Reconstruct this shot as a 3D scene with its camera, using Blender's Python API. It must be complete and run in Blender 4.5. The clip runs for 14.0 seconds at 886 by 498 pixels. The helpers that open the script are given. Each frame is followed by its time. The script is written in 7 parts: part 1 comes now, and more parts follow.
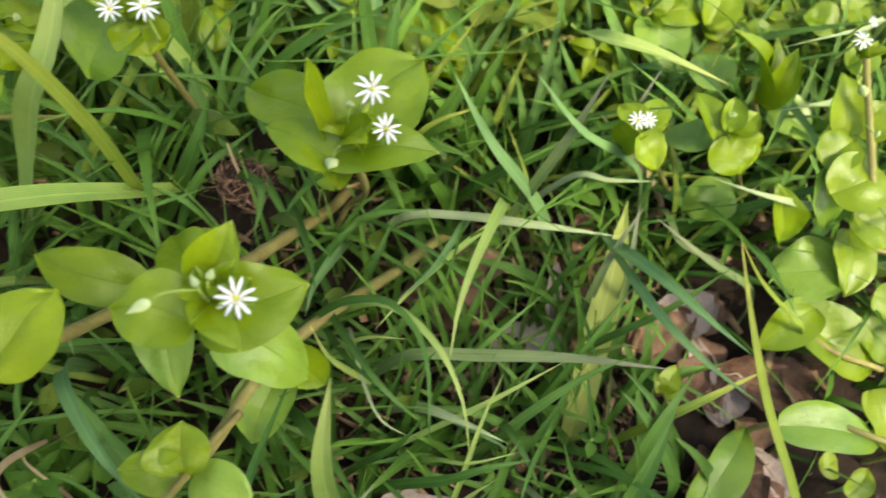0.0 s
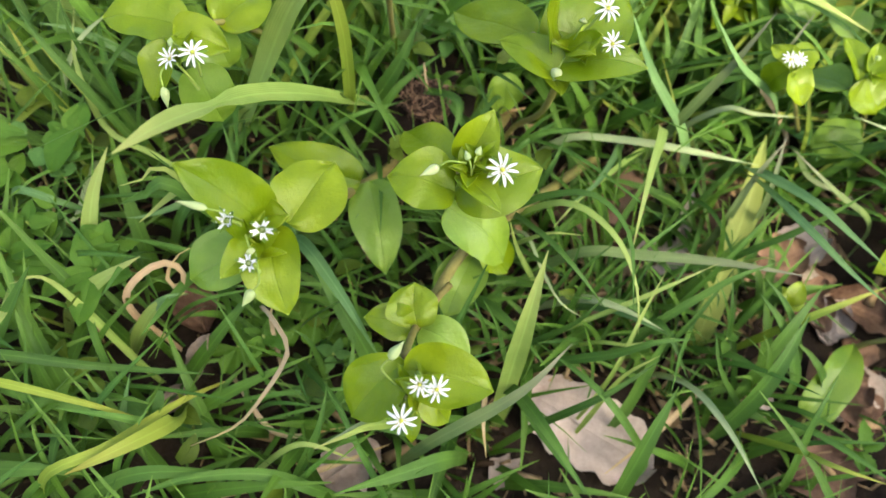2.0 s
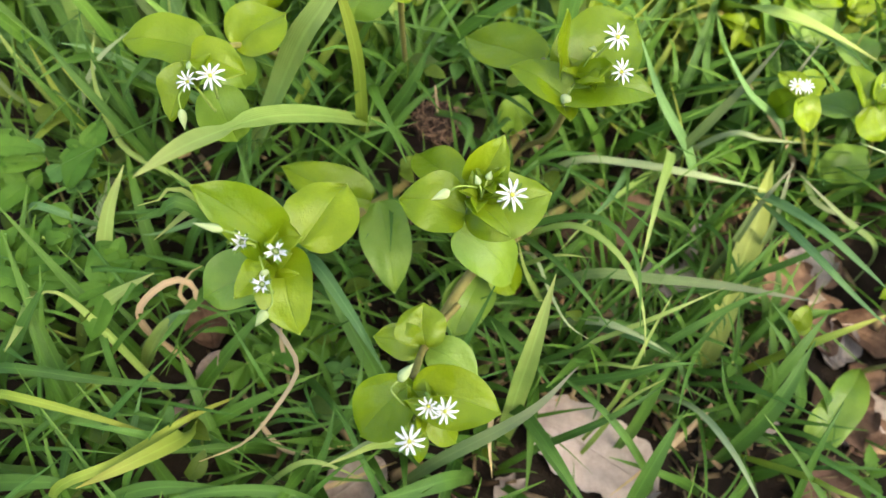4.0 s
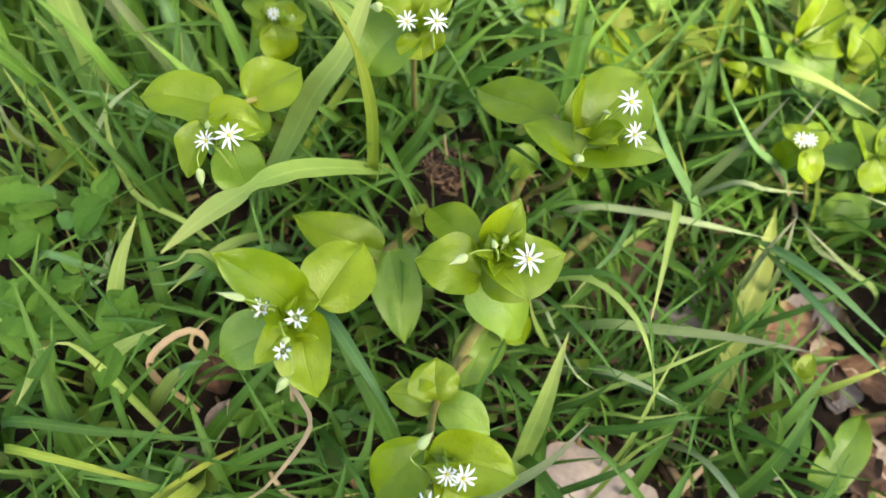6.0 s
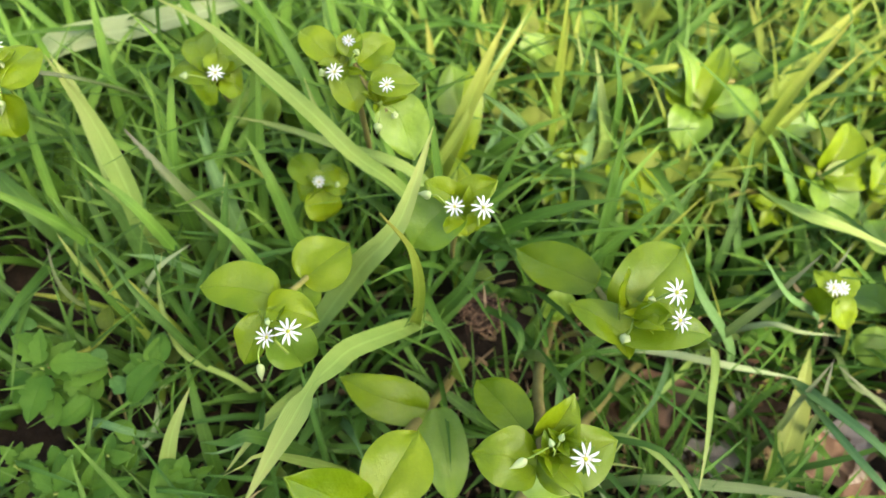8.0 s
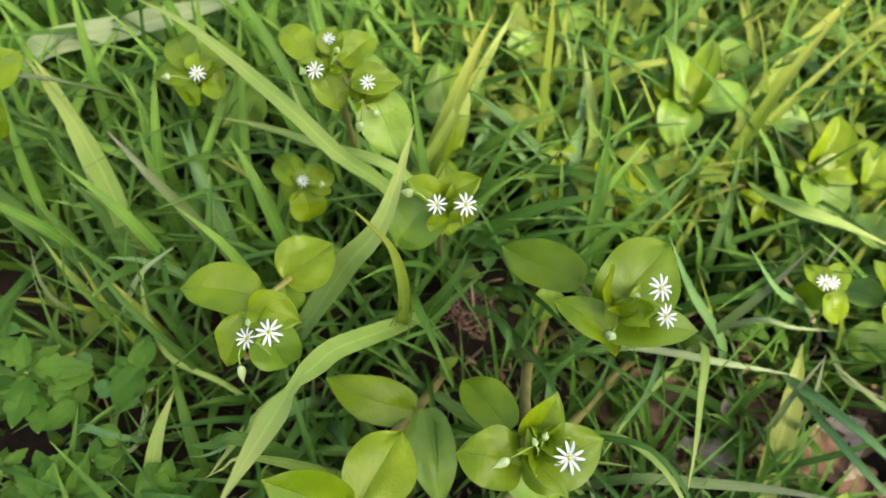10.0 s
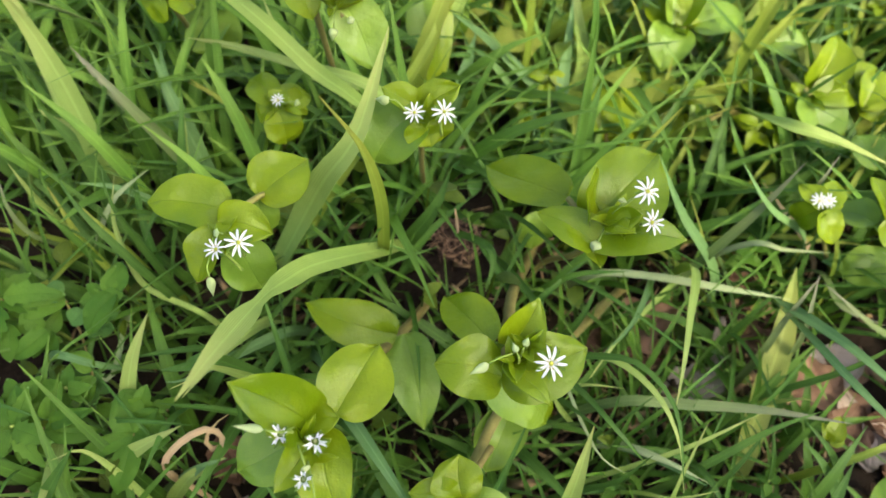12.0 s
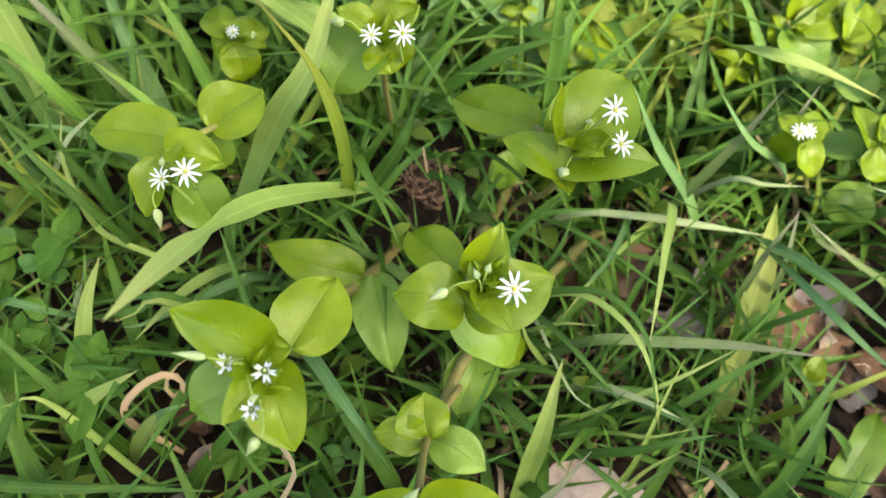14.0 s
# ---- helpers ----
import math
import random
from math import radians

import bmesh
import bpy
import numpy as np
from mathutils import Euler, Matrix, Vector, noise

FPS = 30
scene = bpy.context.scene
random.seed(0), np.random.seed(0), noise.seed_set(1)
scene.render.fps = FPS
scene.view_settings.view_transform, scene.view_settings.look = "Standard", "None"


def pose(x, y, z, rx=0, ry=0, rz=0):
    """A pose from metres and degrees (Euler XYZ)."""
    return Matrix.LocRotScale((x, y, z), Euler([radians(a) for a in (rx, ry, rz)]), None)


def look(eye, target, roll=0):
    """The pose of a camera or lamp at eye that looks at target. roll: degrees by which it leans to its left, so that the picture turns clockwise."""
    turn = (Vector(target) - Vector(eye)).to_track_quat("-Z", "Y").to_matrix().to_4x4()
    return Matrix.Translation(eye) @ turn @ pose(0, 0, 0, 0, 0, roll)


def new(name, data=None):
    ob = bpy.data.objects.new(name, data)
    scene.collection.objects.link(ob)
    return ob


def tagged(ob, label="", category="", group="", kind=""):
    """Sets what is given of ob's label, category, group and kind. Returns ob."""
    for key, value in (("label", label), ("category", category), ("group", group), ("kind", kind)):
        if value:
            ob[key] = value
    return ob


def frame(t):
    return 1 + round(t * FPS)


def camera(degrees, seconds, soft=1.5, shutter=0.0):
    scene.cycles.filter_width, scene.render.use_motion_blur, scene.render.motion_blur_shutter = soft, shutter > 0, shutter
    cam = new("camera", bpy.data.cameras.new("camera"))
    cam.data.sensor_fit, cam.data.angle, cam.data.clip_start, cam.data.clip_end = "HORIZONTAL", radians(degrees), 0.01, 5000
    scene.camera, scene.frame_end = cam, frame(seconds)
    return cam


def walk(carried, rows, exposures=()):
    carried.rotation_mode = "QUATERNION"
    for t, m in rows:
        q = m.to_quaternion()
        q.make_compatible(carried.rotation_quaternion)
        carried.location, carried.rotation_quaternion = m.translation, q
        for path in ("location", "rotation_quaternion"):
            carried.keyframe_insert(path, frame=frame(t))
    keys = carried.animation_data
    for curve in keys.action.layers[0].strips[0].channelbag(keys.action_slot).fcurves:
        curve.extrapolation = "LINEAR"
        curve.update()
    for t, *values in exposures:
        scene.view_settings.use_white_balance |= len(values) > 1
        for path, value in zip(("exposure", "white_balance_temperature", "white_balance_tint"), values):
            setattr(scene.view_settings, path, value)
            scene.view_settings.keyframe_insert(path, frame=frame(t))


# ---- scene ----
# Lens and path. A hand-held close look over a patch of chickweed in grass.
cam = camera(65.1, 14.0, soft=1.45, shutter=0.25)
cam.data.dof.use_dof, cam.data.dof.focus_distance, cam.data.dof.aperture_fstop = True, 0.150, 17.0
EXPOSURES = [(0.0, 1.98), (1.5, 2.24), (3.0, 2.27), (7.5, 2.21), (10.0, 1.92), (12.5, 2.06), (14.0, 2.19)]
PATH = [
    (0.0, (-0.0009, 0.0010, 0.2040), (0.0158, 0.0850, 0.0233), 12.40),
    (0.5, (-0.0236, -0.0053, 0.2068), (-0.0150, 0.0755, 0.0241), 8.95),
    (1.0, (-0.0404, -0.0169, 0.2175), (-0.0325, 0.0636, 0.0346), 10.41),
    (1.5, (-0.0423, -0.0248, 0.2193), (-0.0343, 0.0517, 0.0347), 10.04),
    (2.0, (-0.0417, -0.0273, 0.2182), (-0.0320, 0.0484, 0.0333), 12.11),
    (2.5, (-0.0420, -0.0263, 0.2180), (-0.0326, 0.0494, 0.0331), 12.15),
    (3.0, (-0.0428, -0.0263, 0.2179), (-0.0342, 0.0506, 0.0335), 11.82),
    (3.2, (-0.0433, -0.0265, 0.2187), (-0.0351, 0.0504, 0.0343), 11.56),
    (5.3, (-0.0418, -0.0250, 0.2250), (-0.0348, 0.0582, 0.0433), 10.94),
    (5.5, (-0.0449, -0.0226, 0.2261), (-0.0361, 0.0594, 0.0439), 11.87),
    (6.0, (-0.0495, -0.0181, 0.2260), (-0.0396, 0.0647, 0.0442), 12.80),
    (6.5, (-0.0543, -0.0116, 0.2280), (-0.0455, 0.0740, 0.0474), 12.30),
    (7.0, (-0.0611, -0.0034, 0.2335), (-0.0544, 0.0840, 0.0538), 10.76),
    (7.5, (-0.0676, 0.0056, 0.2411), (-0.0614, 0.0951, 0.0624), 9.80),
    (7.7, (-0.0662, 0.0091, 0.2443), (-0.0590, 0.1014, 0.0670), 9.86),
    (9.8, (-0.0608, 0.0109, 0.2440), (-0.0540, 0.1050, 0.0677), 8.69),
    (10.0, (-0.0595, 0.0102, 0.2428), (-0.0528, 0.1035, 0.0660), 8.56),
    (10.5, (-0.0554, 0.0079, 0.2389), (-0.0480, 0.0991, 0.0611), 8.77),
    (11.0, (-0.0532, 0.0054, 0.2367), (-0.0454, 0.0949, 0.0580), 8.82),
    (11.5, (-0.0534, 0.0020, 0.2333), (-0.0459, 0.0900, 0.0538), 8.63),
    (12.0, (-0.0532, 0.0003, 0.2304), (-0.0456, 0.0867, 0.0501), 8.74),
    (12.5, (-0.0521, -0.0011, 0.2270), (-0.0440, 0.0833, 0.0458), 8.83),
    (13.0, (-0.0507, -0.0034, 0.2232), (-0.0419, 0.0785, 0.0410), 9.25),
    (13.5, (-0.0488, -0.0048, 0.2205), (-0.0393, 0.0762, 0.0379), 9.64),
    (14.0, (-0.0452, -0.0057, 0.2201), (-0.0352, 0.0743, 0.0371), 9.69),
]
walk(cam, [(t, look(eye, target, roll)) for t, eye, target, roll in PATH], EXPOSURES)

# ---- light: hazy sun from over the viewer's right shoulder, bright sky, an unseen hedge added to shade the middle
SUN_HEIGHT, SUN_TURN = 50.0, 130.0          # degrees above the horizon; degrees from +y, clockwise
world = bpy.data.worlds.new("sky")
scene.world = world
world.use_nodes = True
wn, wl = world.node_tree.nodes, world.node_tree.links
sky = wn.new("ShaderNodeTexSky")
sky.sky_type, sky.sun_disc = "NISHITA", False
sky.sun_elevation, sky.sun_rotation = radians(SUN_HEIGHT), radians(SUN_TURN)
sky.air_density, sky.dust_density, sky.ozone_density = 0.6, 4.0, 0.3
wn["Background"].inputs["Strength"].default_value = 0.15
wl.new(sky.outputs[0], wn["Background"].inputs[0])
to_sun = Vector((math.sin(radians(SUN_TURN)) * math.cos(radians(SUN_HEIGHT)), math.cos(radians(SUN_TURN)) * math.cos(radians(SUN_HEIGHT)), math.sin(radians(SUN_HEIGHT))))
sun_lamp = bpy.data.lights.new("sun", "SUN")
sun_lamp.energy, sun_lamp.angle, sun_lamp.color = 0.95, radians(0.8), (1.0, 0.89, 0.70)
sun = new("sun", sun_lamp)
sun.matrix_world = look(to_sun * 20, (0, 0, 0))

# ---- materials


def rgb(c):
    return (*c, 1.0)


class Nodes:
    """A short way to write node trees."""

    def __init__(self, name):
        self.mat = bpy.data.materials.new(name)
        self.mat.use_nodes = True
        self.tree = self.mat.node_tree
        self.bsdf = self.tree.nodes["Principled BSDF"]
        self.out = self.tree.nodes["Material Output"]

    def add(self, kind, **inputs):
        node = self.tree.nodes.new("ShaderNode" + kind)
        for key, value in inputs.items():
            self.put(node.inputs[key.replace("_", " ")], value)
        return node

    def put(self, socket, value):
        if isinstance(value, bpy.types.NodeSocket):
            self.tree.links.new(value, socket)
        else:
            socket.default_value = value

    def math(self, op, a, b=0.0, c=0.0):
        node = self.tree.nodes.new("ShaderNodeMath")
        node.operation = op
        for socket, value in zip(node.inputs, (a, b, c)):
            self.put(socket, value)
        return node.outputs[0]

    def mix(self, fac, a, b, how="MIX"):
        node = self.tree.nodes.new("ShaderNodeMix")
        node.data_type, node.blend_type = "RGBA", how
        for socket, value in zip((node.inputs[0], node.inputs[6], node.inputs[7]), (fac, a, b)):
            self.put(socket, value)
        return node.outputs[2]

    def ramp(self, fac, *stops):
        node = self.tree.nodes.new("ShaderNodeValToRGB")
        els = node.color_ramp.elements
        while len(els) < len(stops):
            els.new(0.5)
        for el, (pos, col) in zip(els, stops):
            el.position, el.color = pos, rgb(col)
        self.put(node.inputs[0], fac)
        return node.outputs[0]

    def noise(self, scale, detail=3.0, vector=None, rough=0.55):
        node = self.add("TexNoise", Scale=scale, Detail=detail, Roughness=rough)
        if vector is not None:
            self.put(node.inputs["Vector"], vector)
        return node.outputs["Fac"]

    def bump(self, height, strength, distance):
        return self.add("Bump", Height=height, Strength=strength, Distance=distance).outputs[0]


def foliage(name, dark, light, tip=None, see_through=0.35, rough=0.45, veins="leaf", island=False, gloss=0.22):
    """Living leaf: grown colour range, veins along the blade, light shining through it."""
    n = Nodes(name)
    where = n.add("TexCoord").outputs
    chance = n.add("NewGeometry").outputs["Random Per Island"] if island else n.add("ObjectInfo").outputs["Random"]
    uv = n.add("SeparateXYZ", Vector=where["UV"]).outputs
    across = n.math("ABSOLUTE", n.math("SUBTRACT", uv[0], 0.5))
    col = n.mix(chance, rgb(dark), rgb(light))
    mottle = n.noise(260.0, 4.0, where["Object"])
    col = n.mix(n.math("MULTIPLY", mottle, 0.35), col, rgb([0.55 * a for a in dark]))
    blotch = n.noise(75.0, 3.0, where["Object"])
    fade = n.add("MapRange", Value=blotch, From_Min=0.38, From_Max=0.66).outputs[0]
    col = n.mix(n.math("MULTIPLY", fade, 0.45), col, rgb((0.72 * dark[0], 0.80 * dark[1], 0.8 * dark[2])))
    col = n.mix(n.math("MULTIPLY", n.math("SUBTRACT", 1.0, fade), 0.18), col, rgb((min(1.0, 1.45 * light[0]), min(1.0, 1.25 * light[1]), light[2])))
    if tip:
        col = n.mix(n.math("MULTIPLY", n.math("POWER", uv[1], 5.0), 0.85), col, rgb(tip))
    if veins == "leaf":
        wander = n.math("MULTIPLY", n.math("SUBTRACT", blotch, 0.5), 0.16)
        slant = n.math("ADD", n.math("SUBTRACT", uv[1], n.math("MULTIPLY", n.math("POWER", across, 0.8), 0.75)), wander)
        side = n.math("POWER", n.math("ABSOLUTE", n.math("SINE", n.math("MULTIPLY", slant, 15.0))), 9.0)
        mid = n.add("MapRange", Value=across, From_Min=0.006, From_Max=0.03, To_Min=1.0, To_Max=0.0).outputs[0]
        net = n.noise(1100.0, 3.0, where["Object"], 0.7)
        col = n.mix(n.math("MULTIPLY", mid, 0.10), col, rgb((0.55 * dark[0], 0.66 * dark[1], dark[2])))
        col = n.mix(n.math("MULTIPLY", side, 0.045), col, rgb((0.60 * dark[0], 0.72 * dark[1], dark[2])))
        col = n.mix(n.math("MULTIPLY", n.math("SUBTRACT", net, 0.35), 0.6), col, rgb((0.75 * dark[0], 0.85 * dark[1], 0.8 * dark[2])))
        point = n.add("MapRange", Value=uv[1], From_Min=0.955, From_Max=0.985).outputs[0]
        col = n.mix(n.math("MULTIPLY", point, 0.5), col, rgb([min(1.0, 1.6 * a + 0.12) for a in light]))
        height = n.math("SUBTRACT", n.math("ADD", n.math("MULTIPLY", mottle, 1.3), n.math("MULTIPLY", net, 0.35)), n.math("ADD", n.math("MULTIPLY", side, 0.06), n.math("MULTIPLY", mid, 0.35)))
        normal = n.bump(height, 0.55, 0.0006)
    else:
        lines = n.math("SINE", n.math("MULTIPLY", uv[0], 75.0))
        mid = n.math("LESS_THAN", across, 0.05)
        col = n.mix(n.math("MULTIPLY", n.math("ADD", lines, 1.0), 0.10), col, rgb([min(1.0, 1.5 * a + 0.01) for a in light]))
        col = n.mix(n.math("MULTIPLY", mid, 0.25), col, rgb([min(1.0, 1.6 * a) for a in light]))
        normal = n.bump(n.math("ADD", lines, mottle), 0.22, 0.0002)
    n.put(n.bsdf.inputs["Base Color"], col)
    n.put(n.bsdf.inputs["Roughness"], n.math("MULTIPLY_ADD", mottle, 0.25, rough - 0.1))
    n.put(n.bsdf.inputs["Normal"], normal)
    n.bsdf.inputs["Specular IOR Level"].default_value = gloss
    glow = n.add("BsdfTranslucent", Color=n.mix(0.5, col, rgb((min(1, 1.5 * light[0]), min(1, 1.35 * light[1]), 0.6 * light[2]))), Normal=normal)
    both = n.add("MixShader", Fac=see_through)
    n.put(both.inputs[1], n.bsdf.outputs[0])
    n.put(both.inputs[2], glow.outputs[0])
    n.put(n.out.inputs[0], both.outputs[0])
    return n.mat


def plain(name, low, high, scale, rough=0.8, bump=0.3, island=False, spread=0.3, see_through=0.0, gloss=0.12):
    """Dull natural surface: two scales of stain and a fine relief."""
    n = Nodes(name)
    where = n.add("TexCoord").outputs["Object"]
    chance = n.add("NewGeometry").outputs["Random Per Island"] if island else n.add("ObjectInfo").outputs["Random"]
    big, fine = n.noise(scale, 5.0, where), n.noise(scale * 7, 4.0, where, 0.7)
    f = n.math("ADD", n.math("MULTIPLY", big, 0.7), n.math("MULTIPLY", fine, 0.5))
    f = n.math("ADD", n.math("SUBTRACT", f, 0.1), n.math("MULTIPLY", n.math("SUBTRACT", chance, 0.5), spread))
    col = n.ramp(f, (0.25, low), (0.75, high))
    n.put(n.bsdf.inputs["Base Color"], col)
    n.bsdf.inputs["Roughness"].default_value = rough
    n.bsdf.inputs["Specular IOR Level"].default_value = gloss
    normal = n.bump(n.math("ADD", big, fine), bump, 0.001)
    n.put(n.bsdf.inputs["Normal"], normal)
    if see_through:
        glow = n.add("BsdfTranslucent", Color=col, Normal=normal)
        both = n.add("MixShader", Fac=see_through)
        n.put(both.inputs[1], n.bsdf.outputs[0])
        n.put(both.inputs[2], glow.outputs[0])
        n.put(n.out.inputs[0], both.outputs[0])
    return n.mat


LEAF = foliage("chickweed_leaf", (0.165, 0.272, 0.003), (0.285, 0.395, 0.007), see_through=0.36, rough=0.34, gloss=0.42)
OLD_LEAF = foliage("chickweed_old_leaf", (0.175, 0.315, 0.024), (0.285, 0.440, 0.050), see_through=0.34, rough=0.33, gloss=0.5)
WEED = foliage("weed_leaf", (0.050, 0.145, 0.012), (0.140, 0.280, 0.030), see_through=0.32, rough=0.55, gloss=0.18)
CLOVER = foliage("bluish_leaf", (0.06, 0.165, 0.026), (0.13, 0.28, 0.065), see_through=0.3, rough=0.55, gloss=0.18)
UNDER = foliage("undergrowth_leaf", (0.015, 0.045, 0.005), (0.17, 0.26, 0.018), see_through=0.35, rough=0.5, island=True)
# UNDER again, with sunshine put into a brighter, yellower colour
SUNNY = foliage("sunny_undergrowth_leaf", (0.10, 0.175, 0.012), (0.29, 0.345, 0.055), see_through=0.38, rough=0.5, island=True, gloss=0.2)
GRASS = {
    "broad": foliage("grass_green", (0.042, 0.120, 0.015), (0.120, 0.245, 0.038), veins="grass", see_through=0.3),
    "fine": foliage("grass_fine", (0.030, 0.092, 0.011), (0.095, 0.20, 0.030), veins="grass", see_through=0.3),
    "light": foliage("grass_light", (0.23, 0.36, 0.060), (0.35, 0.49, 0.12), tip=(0.42, 0.42, 0.14), veins="grass", see_through=0.35),
    "blue": foliage("grass_bluish", (0.085, 0.190, 0.050), (0.18, 0.33, 0.105), veins="grass", see_through=0.3),
    "dusty": foliage("grass_dusty", (0.10, 0.18, 0.04), (0.17, 0.25, 0.075), tip=(0.30, 0.24, 0.20), veins="grass", see_through=0.3),
    "yellow": foliage("grass_yellow", (0.20, 0.32, 0.03), (0.32, 0.42, 0.06), tip=(0.42, 0.34, 0.08), veins="grass", see_through=0.38),
    "pale": foliage("grass_pale", (0.28, 0.38, 0.16), (0.42, 0.50, 0.24), veins="grass", see_through=0.3),
    # sunlight on the blade is put into this pale yellow
    "straw": foliage("grass_sunlit", (0.24, 0.31, 0.06), (0.36, 0.42, 0.09), veins="grass", see_through=0.3),
    "dry": foliage("grass_dry", (0.45, 0.33, 0.17), (0.58, 0.45, 0.26), tip=(0.50, 0.42, 0.12), veins="grass", see_through=0.25, rough=0.7),
}
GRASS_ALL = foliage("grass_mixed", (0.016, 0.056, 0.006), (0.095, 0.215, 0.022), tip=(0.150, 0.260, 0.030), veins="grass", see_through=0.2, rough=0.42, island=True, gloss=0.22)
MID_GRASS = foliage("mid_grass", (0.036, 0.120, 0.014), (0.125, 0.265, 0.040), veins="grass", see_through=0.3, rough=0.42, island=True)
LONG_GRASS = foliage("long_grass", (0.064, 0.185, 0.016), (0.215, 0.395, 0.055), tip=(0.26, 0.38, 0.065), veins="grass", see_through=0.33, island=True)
# lighter, yellower grass for the sunny back: the sunshine is put into the colour
SUNLIT_GRASS = foliage("yellowish_grass", (0.09, 0.19, 0.016), (0.29, 0.38, 0.05), tip=(0.42, 0.40, 0.07), veins="grass", see_through=0.36, island=True)
PETAL = foliage("petal", (0.80, 0.82, 0.80), (0.86, 0.87, 0.86), veins="grass", see_through=0.3, rough=0.6, gloss=0.08)
SEPAL = foliage("sepal", (0.16, 0.30, 0.04), (0.26, 0.42, 0.06), see_through=0.25)
BUD = foliage("bud", (0.44, 0.55, 0.22), (0.56, 0.66, 0.34), see_through=0.3, rough=0.6)
PISTIL = plain("pistil", (0.42, 0.50, 0.06), (0.62, 0.62, 0.10), 900.0, 0.5)
ANTHER = plain("anther", (0.45, 0.38, 0.12), (0.70, 0.62, 0.25), 900.0, 0.6)
STEM = plain("stem", (0.15, 0.12, 0.035), (0.27, 0.26, 0.07), 120.0, 0.5, 0.1)
GREEN_STEM = plain("green_stem", (0.22, 0.33, 0.05), (0.34, 0.44, 0.09), 150.0, 0.5, 0.1)


def lawn_soil():
    """Dark soil between the blades, turning to the green of lawn seen from afar."""
    n = Nodes("soil")
    where = n.add("TexCoord").outputs["Object"]
    reach = n.add("VectorMath", Vector=where)
    reach.operation = "LENGTH"
    far = n.add("MapRange", Value=reach.outputs[1], From_Min=0.26, From_Max=0.48).outputs[0]
    big, fine, patch = n.noise(60.0, 5.0, where), n.noise(420.0, 4.0, where, 0.7), n.noise(3.0, 4.0, where)
    soil = n.ramp(n.math("ADD", n.math("MULTIPLY", big, 0.7), n.math("MULTIPLY", fine, 0.3)), (0.30, (0.008, 0.006, 0.004)), (0.75, (0.044, 0.031, 0.019)))
    lawn = n.ramp(n.math("ADD", n.math("MULTIPLY", patch, 0.6), n.math("MULTIPLY", fine, 0.4)), (0.35, (0.022, 0.055, 0.008)), (0.70, (0.07, 0.12, 0.018)))
    n.put(n.bsdf.inputs["Base Color"], n.mix(far, soil, lawn))
    n.bsdf.inputs["Roughness"].default_value = 0.95
    n.bsdf.inputs["Specular IOR Level"].default_value = 0.1
    n.put(n.bsdf.inputs["Normal"], n.bump(n.math("ADD", big, fine), 0.8, 0.002))
    return n.mat


SOIL = lawn_soil()
LITTER = plain("dead_leaf_brown", (0.075, 0.040, 0.022), (0.30, 0.185, 0.11), 70.0, 0.75, 0.5, see_through=0.12)
LITTER_PALE = plain("dead_leaf_pale", (0.26, 0.195, 0.14), (0.58, 0.485, 0.375), 60.0, 0.8, 0.5, see_through=0.12)
CRUMB = plain("litter_crumbs", (0.04, 0.024, 0.012), (0.36, 0.25, 0.12), 60.0, 0.85, 0.4, island=True, spread=0.8)
CLUMP = plain("clump", (0.025, 0.016, 0.011), (0.12, 0.075, 0.048), 220.0, 0.95, 1.0)
FIBRE = plain("fibre", (0.05, 0.030, 0.019), (0.34, 0.21, 0.12), 200.0, 0.8, 0.2, island=True, spread=0.6)
# leaves and core of the unseen hedge that is added to block the sun
SUN_BLOCK = plain("sun_block_leaf", (0.03, 0.06, 0.012), (0.08, 0.13, 0.03), 6.0, 0.6, 0.2, island=True, spread=0.8, see_through=0.2)
SUN_BLOCK_CORE = plain("sun_block_twigs", (0.015, 0.02, 0.008), (0.05, 0.05, 0.025), 6.0, 0.95, 0.8)

# ---- meshes
MM = 0.001
UP = Vector((0.0, -0.25, 1.0)).normalized()


def link(name, verts, faces, mat, parent=None, uvs=None, smooth=True, origin=(0, 0, 0)):
    """A mesh object from points in world metres; origin: where its own origin lies."""
    me = bpy.data.meshes.new(name)
    o = Vector(origin)
    me.from_pydata([tuple(Vector(p) - o) for p in verts], [], faces)
    if uvs is not None:
        layer = me.uv_layers.new(name="UVMap")
        index = np.empty(len(me.loops), dtype=np.int32)
        me.loops.foreach_get("vertex_index", index)
        layer.data.foreach_set("uv", np.asarray(uvs, dtype=np.float32)[index].ravel())
    me.polygons.foreach_set("use_smooth", [smooth] * len(me.polygons))
    me.materials.append(mat)
    me.update()
    ob = new(name, me)
    if parent is not None:
        ob.parent = parent
    return ob


def ground_height(x, y):
    """Metres: a little mound under the dry clump, a rise where the weeds stand, small lumps."""
    if x * x + y * y > 9:
        return 0.0
    h = 0.029 * math.exp(-((x + 0.040) ** 2 + (y - 0.100) ** 2) / 0.032**2)
    h += 0.010 / (1 + math.exp((x + 0.09) * 60))
    h += 0.004 * noise.noise((x * 28, y * 28, 0.3)) + 0.0015 * noise.noise((x * 130, y * 130, 1.7))
    return h * math.exp(-(x * x + y * y) / 0.8)


